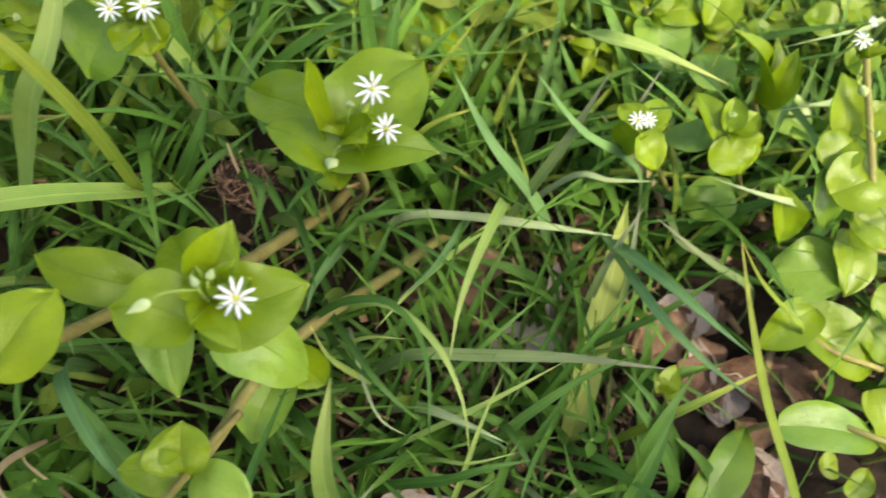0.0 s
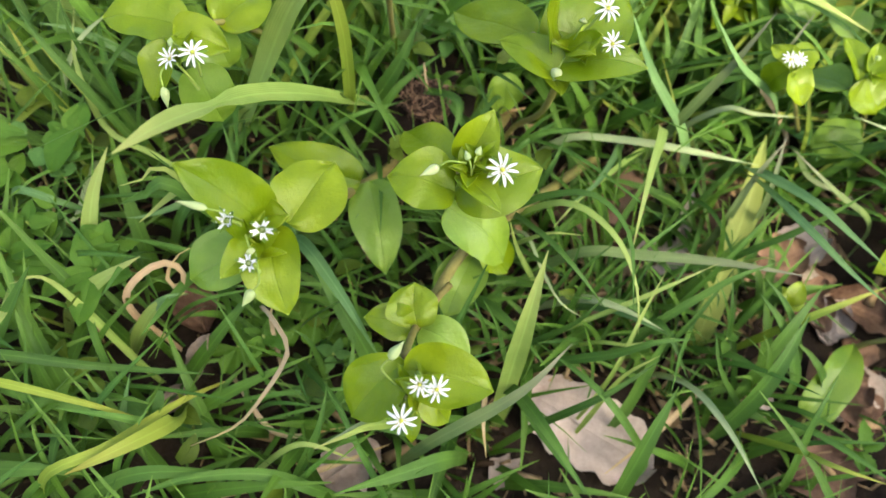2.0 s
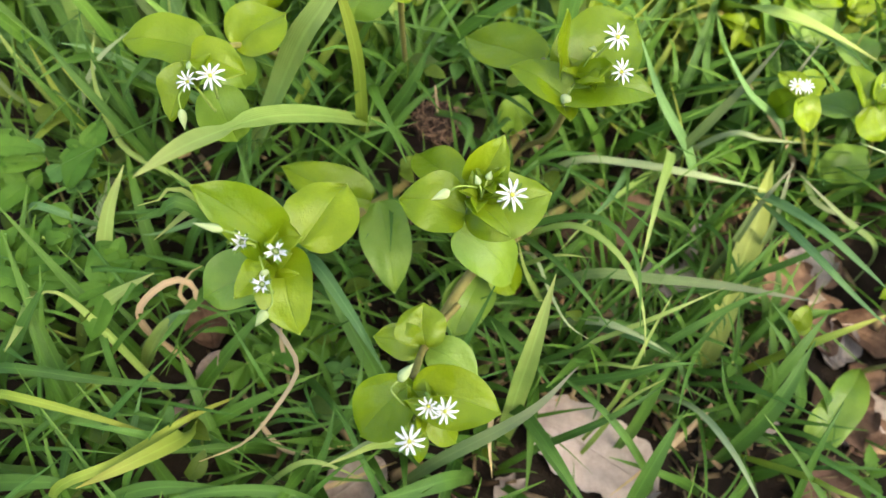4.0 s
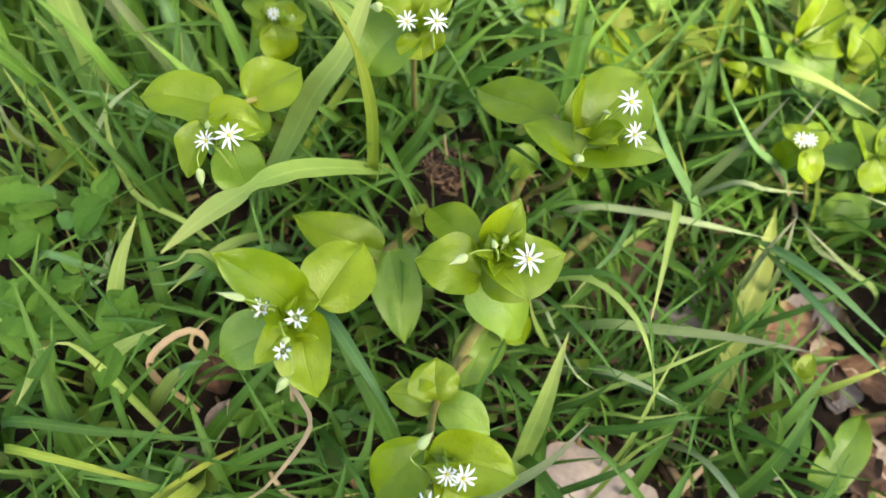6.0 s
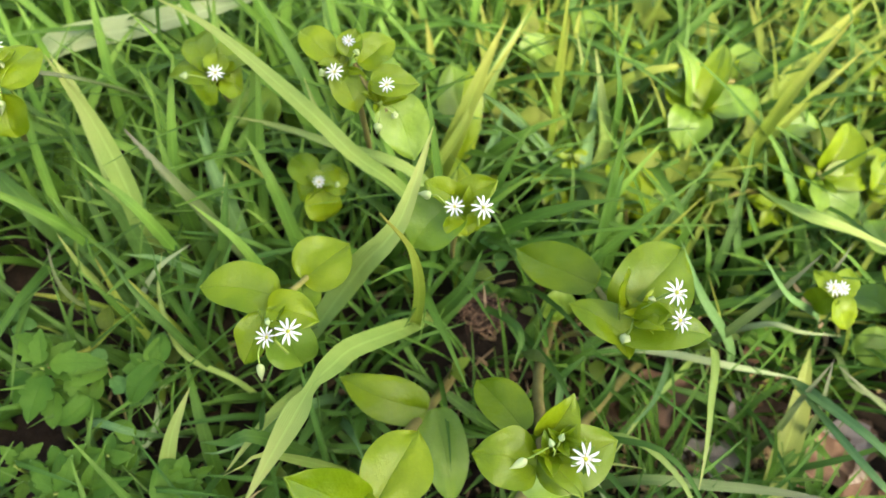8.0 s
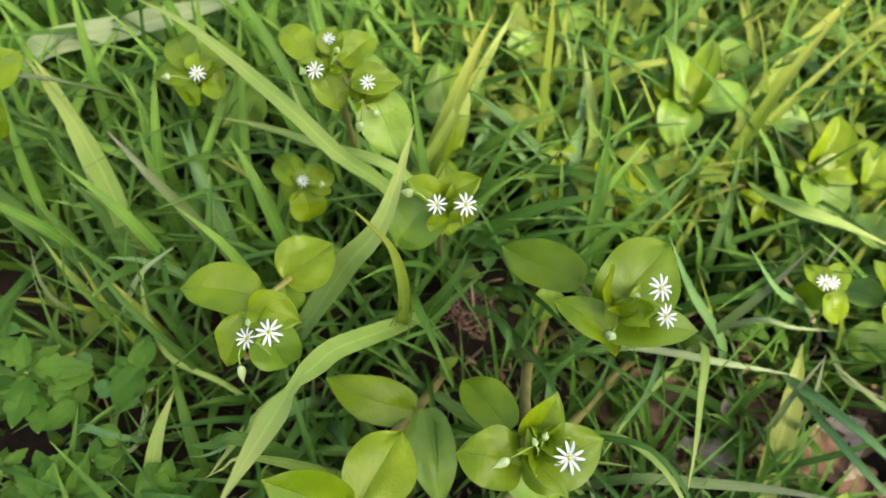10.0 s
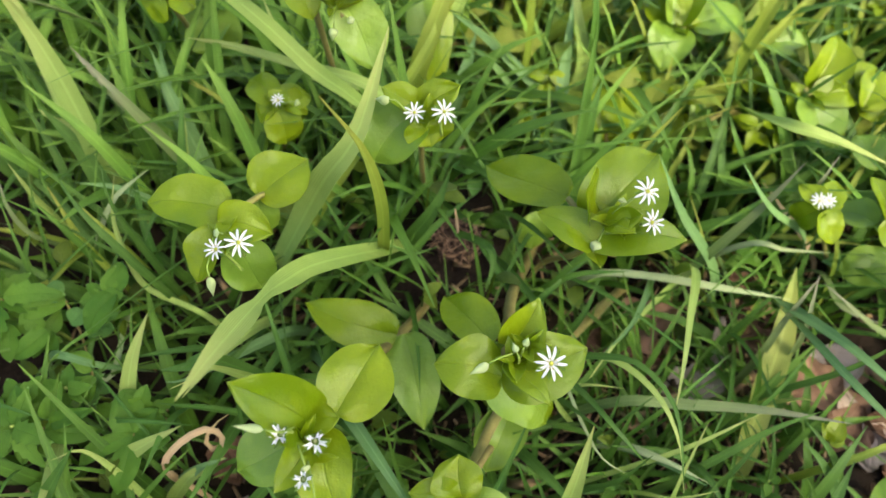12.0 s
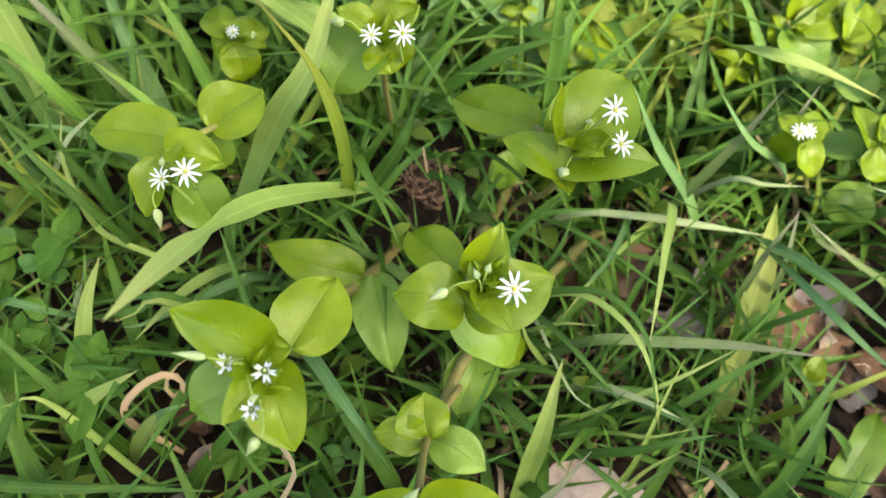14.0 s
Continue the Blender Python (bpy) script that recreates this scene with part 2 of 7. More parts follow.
def spline(points, count):
    """count + 1 points evenly along a smooth curve through the given ones."""
    pts = [Vector(p) for p in points]
    if len(pts) == 2:
        return [pts[0].lerp(pts[1], i / count) for i in range(count + 1)]
    ext = [2 * pts[0] - pts[1], *pts, 2 * pts[-1] - pts[-2]]
    dense = []
    for a, b, c, d in zip(ext, ext[1:], ext[2:], ext[3:]):
        for i in range(12):
            t = i / 12
            dense.append(0.5 * (2 * b + (c - a) * t + (2 * a - 5 * b + 4 * c - d) * t * t + (3 * b - a - 3 * c + d) * t**3))
    dense.append(pts[-1])
    lengths = [0.0]
    for a, b in zip(dense, dense[1:]):
        lengths.append(lengths[-1] + (b - a).length)
    out, k = [], 0
    for i in range(count + 1):
        want = lengths[-1] * i / count
        while k < len(dense) - 2 and lengths[k + 1] < want:
            k += 1
        span = max(lengths[k + 1] - lengths[k], 1e-9)
        out.append(dense[k].lerp(dense[k + 1], min(1.0, (want - lengths[k]) / span)))
    return out


def tube(points, radius, sides=7, count=16, taper=0.85):
    line = spline(points, count)
    verts, faces = [], []
    for i, p in enumerate(line):
        d = (line[min(i + 1, count)] - line[max(i - 1, 0)]).normalized()
        a = d.cross(Vector((0.31, 0.87, 0.38))).normalized()
        b = d.cross(a)
        r = radius * (1 + (taper - 1) * i / count) * (1 + 0.06 * math.sin(i * 1.9))
        verts += [p + r * (a * math.cos(2 * math.pi * k / sides) + b * math.sin(2 * math.pi * k / sides)) for k in range(sides)]
    for i in range(count):
        for k in range(sides):
            faces.append((i * sides + k, i * sides + (k + 1) % sides, (i + 1) * sides + (k + 1) % sides, (i + 1) * sides + k))
    faces += [tuple(range(sides))[::-1], tuple(range(count * sides, (count + 1) * sides))]
    return verts, faces


def sheet(rows, cols, point, thick):
    """A closed thin sheet: point(s, u) gives place and normal, s from 0 to 1 along it and u from -1 to 1 across."""
    top, low, uvs, faces = [], [], [], []
    for i in range(rows + 1):
        for j in range(cols + 1):
            p, nrm = point(i / rows, 2 * j / cols - 1)
            top.append(p)
            low.append(p - nrm * thick)
            uvs.append((j / cols, i / rows))
    n, w = len(top), cols + 1
    for i in range(rows):
        for j in range(cols):
            a = i * w + j
            faces.append((a, a + 1, a + w + 1, a + w))
            faces.append((n + a, n + a + w, n + a + w + 1, n + a + 1))
    ring = [i * w for i in range(rows)] + [rows * w + j for j in range(cols)] + [i * w + cols for i in range(rows, 0, -1)] + list(range(cols, 0, -1))
    verts, uvs = top + low, uvs + uvs
    first = len(verts)
    for a in ring:
        verts += [top[a], low[a]]
        uvs += [uvs[a], uvs[a]]
    m = len(ring)
    for k in range(m):
        a, b = first + 2 * k, first + 2 * ((k + 1) % m)
        faces.append((a, b, b + 1, a + 1))
    return verts, faces, uvs


def round_outline(s, broad):
    """Half width of a broad oval leaf with a small drawn-out point, 1 at its widest."""
    b = 0.74
    a = b * broad / (1 - broad)
    a *= 0.78
    peak = (a / (a + b)) ** a * (b / (a + b)) ** b
    f = s**a * max(0.0, 1 - s) ** b / peak
    return max(0.02, f * (1 - 0.35 * max(0.0, (s - 0.88) / 0.12)))


def leaf_outline(s, broad=0.36):
    """Half width of an egg-shaped pointed leaf, 1 at its widest."""
    b = 0.82
    a = b * broad / (1 - broad)
    peak = broad**a * (1 - broad) ** b
    return max(0.03, s**a * max(0.0, 1 - s) ** b / peak)


def leaf_sheet(base, tip, width, roll=0.0, bow=0.10, teeth=0, cup=0.30, rows=14, cols=8, rnd=random, broad=0.0):
    """Verts, faces and UVs of one leaf; metres."""
    base, tip = Vector(base), Vector(tip)
    axis = tip - base
    long = axis.length
    along = axis / long
    nrm = (UP - along * UP.dot(along)).normalized()
    nrm = Matrix.Rotation(radians(roll), 3, along) @ nrm
    side = along.cross(nrm)
    phase, wave, bend = rnd.uniform(0, 6.3), rnd.uniform(0.02, 0.06), rnd.uniform(-0.06, 0.06)
    lift, lop, swing = cup * rnd.uniform(0.8, 1.2), rnd.uniform(-0.08, 0.08), radians(rnd.uniform(-16, 16))
    hook = rnd.uniform(0.02, 0.12) if not broad else rnd.uniform(0.05, 0.18)

    def point(s, u):
        if broad:
            s = 0.35 * s + 0.65 * (0.5 - 0.5 * math.cos(math.pi * s))
        f = round_outline(s, broad) if broad else leaf_outline(s)
        if teeth:
            f *= 0.85 + 0.42 * (((s * teeth) % 1) - 0.5) * (1 - s)**0.3
        half = width / 2 * f * (1 + lop * (1 if u > 0 else -1))
        half *= 1 + (0.045 if broad else 0.05) * math.sin((5 + 60 * wave) * s + phase + (2.1 if u > 0 else 0.0))
        turn = Matrix.Rotation(swing * (s - 0.35), 3, along)
        out, top = turn @ side, turn @ nrm
        p = base + axis * s + nrm * (bow * long * 4 * s * (1 - s) - hook * long * s**3) + side * bend * long * math.sin(math.pi * s)
        p += out * u * half * (1 - 0.10 * abs(lift) * abs(u))
        if broad:
            p -= along * half * 0.16 * abs(u) ** 2 * max(0.0, 1 - 3.2 * s)
        ripple = wave * width * abs(u) ** 1.8 * (math.sin(7 * s + phase + 1.4 * u) + 0.4 * math.sin(15 * s + 2 * phase))
        p += top * (lift * half * abs(u) ** 1.7 * (1.15 - 0.5 * s) + ripple * (0.3 + f) * 0.8 - 0.07 * half * (1 - abs(u)) ** 7)
        if broad:
            p += top * width * 0.085 * noise.noise((2.4 * s + phase, 1.3 * u, phase))
        return p, top

    return sheet(rows, cols, point, 0.00022)


PLANTS = []


def plant(label, x, y, name="chickweed", category="chickweed plant", group="chickweed plants"):
    ob = new(name)
    ob.location = (x * MM, y * MM, ground_height(x * MM, y * MM))
    ob.empty_display_size = 0.01
    PLANTS.append(ob)
    return tagged(ob, label, category, group)


def local(ob, verts):
    o = Vector(ob.location)
    return [Vector(p) - o for p in verts]


def leaf(p, base, tip, width, roll=0.0, bow=0.10, old=False, mat=None, cup=None, broad=None):
    """One leaf of a shoot; old ones lower down are duller and bluer."""
    cup = random.choice((0.0, 0.15, 0.25, 0.4)) if cup is None else cup
    broad = random.uniform(0.40, 0.48) if broad is None else broad
    verts, faces, uvs = leaf_sheet(Vector(base) * MM, Vector(tip) * MM, 1.08 * width * MM, roll + random.uniform(-5, 5), bow + random.uniform(0.0, 0.06), 0, cup, 22, 14, random, broad)
    return link("leaf", local(p, verts), faces, mat or (OLD_LEAF if old else LEAF), p, uvs)


def weed_leaf(p, base, tip, width, teeth=4, mat=None):
    """A soft pointed leaf with a few coarse teeth."""
    verts, faces, uvs = leaf_sheet(Vector(base) * MM, Vector(tip) * MM, width * MM, random.uniform(-12, 12), 0.06, teeth, 0.15, 24, 8, random, 0.0)
    return link("leaf", local(p, verts), faces, mat or WEED, p, uvs)


def tuft(p, centre, size, count):
    """The young leaves that stand up round the tip of a shoot."""
    c, size = Vector(centre) * MM, size * MM
    for k in range(count):
        a = k * 2.4 + random.uniform(-0.4, 0.4)
        out = Vector((math.cos(a), math.sin(a), random.uniform(0.35, 1.3))).normalized()
        long = size * random.uniform(0.6, 1.1)
        foot = c + Vector((math.cos(a), math.sin(a), 0)) * size * 0.12 - Vector((0, 0, 0.35 * size))
        verts, faces, uvs = leaf_sheet(foot, foot + out * long, long * random.uniform(0.40, 0.62), random.uniform(-20, 20), 0.08, 0, random.uniform(0.5, 0.9), 11, 8, random, 0.45)
        link("leaf", local(p, verts), faces, LEAF, p, uvs)


def stem(p, points, radius):
    pts = [Vector(q) * MM for q in points]
    for k in (0, -1):
        if pts[k].z < 0.021:
            foot = Vector((pts[k].x, pts[k].y, ground_height(pts[k].x, pts[k].y) - 0.003))
            foot.x += 0.002
            pts.insert(0, foot) if k == 0 else pts.append(foot)
    verts, faces = tube(pts, radius * MM, 8, 26, 0.9)
    return link("stem", local(p, verts), faces, STEM, p)


def petal_mesh():
    """One petal, cleft nearly to its base into two narrow lobes; 1 long, lying along +x."""
    verts, faces, uvs = [], [], []
    for turn in (-0.265, 0.265):
        def point(s, u, turn=turn):
            r = 0.12 + 0.88 * s
            half = 0.094 * (0.35 + 0.65 * math.sin(math.pi * min(1.0, 0.12 + 0.80 * s))) * (1.0 if s < 0.86 else max(0.12, 1 - ((s - 0.86) / 0.14) ** 2))
            x, y = r, u * half
            z = 0.10 * math.sin(math.pi * s) - 0.10 * s * s + 0.05 * u * u
            return Vector((x * math.cos(turn) - y * math.sin(turn), x * math.sin(turn) + y * math.cos(turn), z)), Vector((0, 0, 1))

        v, f, t = sheet(8, 4, point, 0.03)
        faces += [tuple(i + len(verts) for i in q) for q in f]
        verts += v
        uvs += t
    return verts, faces, uvs


def sepal_mesh():
    def point(s, u):
        half = 0.17 * leaf_outline(s, 0.35)
        return Vector((0.08 + 0.86 * s, u * half, -0.06 + 0.06 * u * u - 0.03 * s)), Vector((0, 0, 1))

    return sheet(7, 4, point, 0.03)


def round_body(radius, length, profile, sides=10, rings=8):
    """A body of revolution along +z."""
    verts, faces = [], []
    for i in range(rings + 1):
        r, z = radius * profile(i / rings), length * i / rings
        verts += [Vector((r * math.cos(2 * math.pi * k / sides), r * math.sin(2 * math.pi * k / sides), z)) for k in range(sides)]
    for i in range(rings):
        for k in range(sides):
            faces.append((i * sides + k, i * sides + (k + 1) % sides, (i + 1) * sides + (k + 1) % sides, (i + 1) * sides + k))
    faces += [tuple(range(sides))[::-1], tuple(range(rings * sides, (rings + 1) * sides))]
    return verts, faces


def stamen_mesh():
    verts, faces = [], []
    for k in range(6):
        a = 2 * math.pi * k / 6 + 0.3 * (k % 2)
        foot, head = Vector((0.10 * math.cos(a), 0.10 * math.sin(a), 0.05)), Vector((0.30 * math.cos(a), 0.30 * math.sin(a), 0.26))
        v, f = tube([foot, foot.lerp(head, 0.5) + Vector((0, 0, 0.05)), head], 0.018, 4, 4)
        faces += [tuple(i + len(verts) for i in q) for q in f]
        verts += v
        v, f = round_body(0.045, 0.10, lambda s: 0.25 + math.sin(math.pi * s), 6, 4)
        faces += [tuple(i + len(verts) for i in q) for q in f]
        verts += [p + head for p in v]
    return verts, faces


SHARED = {}


def shared(name, made, mat):
    """One mesh for all alike small parts."""
    if name not in SHARED:
        first = link(name, made[0], made[1], mat, None, made[2] if len(made) > 2 else None)
        SHARED[name] = first.data
        bpy.data.objects.remove(first)
    return SHARED[name]


def flower(p, centre, size, lean=(0.0, -0.35), opened=1.0):
    """White starry flower: five cleft petals, five sepals, stamens round a yellow-green ovary, on its stalk."""
    c, r = Vector(centre) * MM, 0.465 * size * MM
    face = Vector((*lean, 1.0)).normalized()
    turn = Vector((0, 0, 1)).rotation_difference(face).to_matrix().to_4x4() @ Matrix.Rotation(random.uniform(0, 6.28), 4, "Z")
    heart = round_body(0.14, 0.22, lambda s: 0.5 + 0.5 * math.sin(math.pi * (0.15 + 0.8 * s)))
    head = new("flower", shared("flower", heart, PISTIL) if opened > 0.3 else shared("closed_flower", heart, BUD))
    head.parent = p
    head.matrix_basis = Matrix.Translation(c - Vector(p.location)) @ turn @ Matrix.Diagonal((r, r, r, 1))
    for k in range(5):
        raise_by = radians((1 - opened) * 75 + random.uniform(-6, 10)) if opened > 0.3 else radians(62 + random.uniform(-8, 8))
        a = 2 * math.pi * k / 5 + random.uniform(-0.08, 0.08)
        petal = new("petal", shared("petal", petal_mesh(), PETAL))
        petal.parent = head
        long = random.uniform(0.92, 1.04) * (1.0 if opened > 0.3 else 0.78)
        petal.matrix_basis = Matrix.Rotation(a, 4, "Z") @ Matrix.Translation((0.22 * (1 - opened), 0, 0)) @ Matrix.Rotation(-raise_by, 4, "Y") @ Matrix.Diagonal((long, 1, 1, 1))
        sepal = new("sepal", shared("sepal", sepal_mesh(), SEPAL))
        sepal.parent = head
        grown = 1.0 + (0.55 if opened > 0.3 else 0.2) * (1 - opened)
        sepal.matrix_basis = Matrix.Rotation(a + math.pi / 5 + 0.1, 4, "Z") @ Matrix.Rotation(-raise_by * 0.7, 4, "Y") @ Matrix.Diagonal((grown, grown, 1, 1))
    if opened > 0.3:
        stamens = new("stamens", shared("stamens", stamen_mesh(), ANTHER))
        stamens.parent = head
    node = c - face * 0.006 + Vector((random.uniform(-2, 2), random.uniform(-2, 2), -5)) * MM
    verts, faces = tube([c, c - face * 0.004, node], 0.00032, 6, 10, 1.2)
    link("flower_stalk", local(p, verts), faces, GREEN_STEM, p)
    return head


def bud(p, foot, mid, tip, width):
    """Closed bud on a thin stalk: pointed body wrapped in pale green sepals."""
    a, b, c = (Vector(q) * MM for q in (foot, mid, tip))
    start = b.lerp(c, 0.35)
    d = c - start
    turn = Vector((0, 0, 1)).rotation_difference(d.normalized()).to_matrix()
    verts, faces = round_body(1.0, 1.0, lambda s: max(0.05, math.sin(math.pi * s**0.68) ** 0.9 * (1 - 0.4 * s)), 10, 10)
    made = []
    for i, q in enumerate(verts):
        ridge = 1 + 0.10 * math.cos(5 * math.atan2(q.y, q.x))
        made.append(start + turn @ Vector((q.x * width * MM / 2 * ridge, q.y * width * MM / 2 * ridge, q.z * d.length)))
    ob = link("bud", local(p, made), faces, BUD, p, [(0.5 + 0.3 * q.x, q.z) for q in verts])
    verts, faces = tube([a, b, start], 0.00019, 6, 12, 1.0)
    link("bud_stalk", local(p, verts), faces, GREEN_STEM, p)
    return ob


BLADE_LABELS = {
    "broad": "long mid-green blade of grass", "fine": "narrow dark-green blade of grass", "blue": "bluish-green blade of grass growing among others",
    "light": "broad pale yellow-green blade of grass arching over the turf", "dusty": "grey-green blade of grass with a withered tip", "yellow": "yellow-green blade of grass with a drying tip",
    "pale": "pale whitish-green blade of grass", "straw": "broad flat blade of grass, sunlight put into its yellow", "dry": "dry curled tan blade of grass",
}


def blade_sheet(points, width, twist=0.0, pinch=0.0, count=24):
    """One blade of grass, folded along its middle, thin at the tip, rooted in the ground: its mesh, its line and its surface."""
    pts = [Vector(q) * MM for q in points]
    floor = ground_height(pts[0].x, pts[0].y)
    if pts[0].z > floor + 0.002:
        back = pts[0] - pts[1]
        back.z = 0
        back = back.normalized() * min(0.020, 0.35 * pts[0].z) if back.length > 1e-5 else back
        pts.insert(0, Vector((pts[0].x + back.x, pts[0].y + back.y, ground_height(pts[0].x + back.x, pts[0].y + back.y) - 0.002)))
    line = spline(pts, count)
    turn, half, fold, phase = random.uniform(-0.45, 0.45), width * MM * 0.54, random.uniform(0.15, 0.45), random.uniform(0, 6)

    def point(s, u):
        i = round(s * count)
        d = (line[min(i + 1, count)] - line[max(i - 1, 0)]).normalized()
        side = d.cross(UP)
        if side.length < 1e-4:
            side = Vector((1, 0, 0))
        side = Matrix.Rotation(radians(twist) + turn * (s - 0.5) * 1.6, 3, d) @ side.normalized()
        nrm = side.cross(d)
        w = half * min(1.0, 0.55 + 1.6 * s) * (1.0 if s < 0.55 else max(0.03, 1 - ((s - 0.55) / 0.45) ** 1.7))
        w *= 1 + 0.05 * math.sin(9 * s + phase)
        if pinch:
            w = half * min(1.0, 0.55 + 1.6 * s) * (1.0 if s < 0.76 else max(0.03, 1 - ((s - 0.76) / 0.24) ** 1.5))
            w *= 1 - 0.62 * math.exp(-((s - pinch) / 0.06) ** 2)
        return line[i] + side * u * w + nrm * w * (fold * abs(u) + 0.07 * u * math.sin(14 * s + phase)), nrm

    return sheet(count, 4, point, 0.00018), line, point


def blade(kind, points, width, twist=0.0, pinch=0.0):
    """A single blade of grass that can be told from the rest."""
    count = 24
    (verts, faces, uvs), line, point = blade_sheet(points, width, twist, pinch, count)
    ob = link("grass_blade", [q - line[0] for q in verts], faces, GRASS[kind], None, uvs)
    ob.location = line[0]
    if width > 2.6:
        low = [point(i / count, 0.0) for i in range(0, count, 3)]
        rib, ribf = tube([p - nrm * 0.00022 - line[0] for p, nrm in low], 0.00016 + 0.00002 * width, 5, 16, 0.35)
        link("midrib", rib, ribf, GRASS[kind], ob)
    return tagged(ob, BLADE_LABELS[kind], "grass blade", kind + " grass blades")


# ---- ground: one sheet to the horizon, fine in the middle
def ground():
    steps = [i * 0.008 for i in range(-50, 76)]
    more = [0.62, 0.68, 0.78, 0.95, 1.3, 2, 4, 10, 40, 150, 600]
    xs = [-m for m in more[::-1]] + [s - 0.1 for s in steps] + more
    xs = sorted(set(round(v, 4) for v in xs))
    verts = [(x, y, ground_height(x, y)) for y in xs for x in xs]
    n = len(xs)
    faces = [(j * n + i, j * n + i + 1, (j + 1) * n + i + 1, (j + 1) * n + i) for j in range(n - 1) for i in range(n - 1)]
    return tagged(link("ground", verts, faces, SOIL), "dark damp soil under grass and leaf litter", "ground", kind="structure")


ground()

# ---- chickweed plants and single blades; places in millimetres
p = plant("chickweed shoot with one open white flower, broad yellow-green leaves", -30, 43)
leaf(p, (-34.7, 49.4, 80.0), (-46.1, 65.4, 70.0), 10.7, 0, 0.03, False, None, 0.15, 0.43)
leaf(p, (-31.7, 46.8, 88.0), (-27.2, 52.6, 98.0), 9.2, 8, 0.02, False, None, 0.50, 0.50)
leaf(p, (-33.1, 40.4, 86.0), (-47.6, 41.8, 88.0), 12.9, 0, 0.06, False, None, 0.10, 0.46)
leaf(p, (-33.5, 42.1, 84.0), (-14.3, 47.7, 87.0), 15.2, -4, 0.06, False, None, 0.12, 0.42)
leaf(p, (-33.6, 45.3, 68.0), (-15.9, 38.3, 52.0), 13.2, 0, 0.08, True, None, 0.20, 0.42)
leaf(p, (-20.9, 47.2, 48.0), (-13.1, 40.8, 38.0), 9.6, 0, 0.05, False, None, 0.20, 0.43)
leaf(p, (-23.7, 43.9, 42.0), (-30.1, 27.0, 38.0), 12.9, 0, 0.06, True, None, 0.20, 0.48)
leaf(p, (-30.8, 40.9, 88.0), (-23.5, 45.2, 93.0), 7.1, 20, -0.05)
leaf(p, (-32.8, 42.3, 90.0), (-23.8, 34.1, 93.0), 6.0, -25, 0.1)
tuft(p, (-30.6, 42.3, 93.0), 6.9, 5)
tuft(p, (-28.8, 45.3, 94.0), 5.2, 4)
flower(p, (-24.6, 41.0, 96.0), 7.7, (0.15, -.3), 1)
bud(p, (-31.6, 43.5, 93.0), (-35.4, 40.7, 98.0), (-40.9, 37.4, 97.0), 2.2)
bud(p, (-30.2, 42.0, 90.0), (-29.9, 43.8, 94.0), (-29.1, 46.1, 96.0), 1.8)
bud(p, (-30.2, 42.0, 90.0), (-30.7, 42.4, 94.0), (-32.3, 44.8, 96.0), 1.6)
stem(p, [(-11.0, 111.5, 12.0), (-17.3, 95.1, 25.0), (-25.6, 73.4, 50.0), (-31.6, 47.7, 84.0), (-32.1, 43.2, 90.0)], 1.69)
stem(p, [(18.2, 93.9, 15.0), (1.4, 76.0, 25.0), (-14.8, 57.0, 42.0), (-26.9, 43.9, 44.0), (-34.4, 28.1, 48.0), (-38.3, 19.2, 52.0)], 1.63)

p = plant("chickweed shoot with half-open buds over pale green leaves", -68, 34)
leaf(p, (-71.9, 27.4, 89.0), (-84.3, 30.1, 106.0), 11.9, 4, 0.06, False, None, 0.30, 0.44)
leaf(p, (-73.0, 28.1, 90.0), (-66.0, 28.0, 93.0), 6.9, 0, 0.00, False, None, 0.50, 0.50)
leaf(p, (-70.0, 26.0, 90.0), (-64.5, 10.4, 84.0), 11.6, 0, 0.04, False, None, 0.18, 0.40)
leaf(p, (-75.2, 26.1, 80.0), (-88.0, 18.6, 76.0), 12.6, 0, 0.08, True, None, 0.12, 0.46)
leaf(p, (-71.2, 22.3, 91.0), (-75.7, 13.8, 95.0), 6.0, -6, 0.02, False, None, 0.40, 0.45)
leaf(p, (-67.6, 31.0, 82.0), (-59.8, 47.3, 82.0), 15.3, 0, 0.05, False, None, 0.12, 0.47)
leaf(p, (-56.9, 62.1, 44.0), (-82.8, 67.7, 49.0), 12.5, 0, 0.08, False, None, 0.15, 0.42)
leaf(p, (-54.8, 62.8, 43.0), (-47.7, 37.2, 40.0), 13.4, 0, 0.07, True, None, 0.15, 0.44)
bud(p, (-74.0, 25.5, 94.0), (-75.1, 22.9, 103.0), (-82.9, 22.9, 106.0), 1.7)
bud(p, (-70.7, 19.5, 93.0), (-68.2, 12.7, 97.0), (-71.1, 8.5, 94.0), 2.3)
flower(p, (-75.5, 23.5, 98.0), 6.4, (-0.3, -0.3), 0.12)
flower(p, (-69.4, 22.8, 97.0), 6.6, (0.2, -0.4), 0.14)
flower(p, (-70.6, 15.9, 97.0), 5.6, (0, -0.3), 0.1)
tuft(p, (-72.8, 23.2, 92.0), 6.5, 5)
tuft(p, (-70.9, 21.1, 91.0), 4.9, 4)
bud(p, (-72.4, 21.8, 96.0), (-70.7, 18.5, 99.0), (-69.9, 16.9, 99.0), 2.0)
stem(p, [(-40.8, 99.3, 10.0), (-50.2, 76.0, 28.0), (-56.3, 64.1, 38.0), (-60.6, 56.5, 46.0), (-65.8, 44.2, 62.0), (-69.0, 36.5, 76.0), (-71.6, 31.0, 82.0)], 1.66)

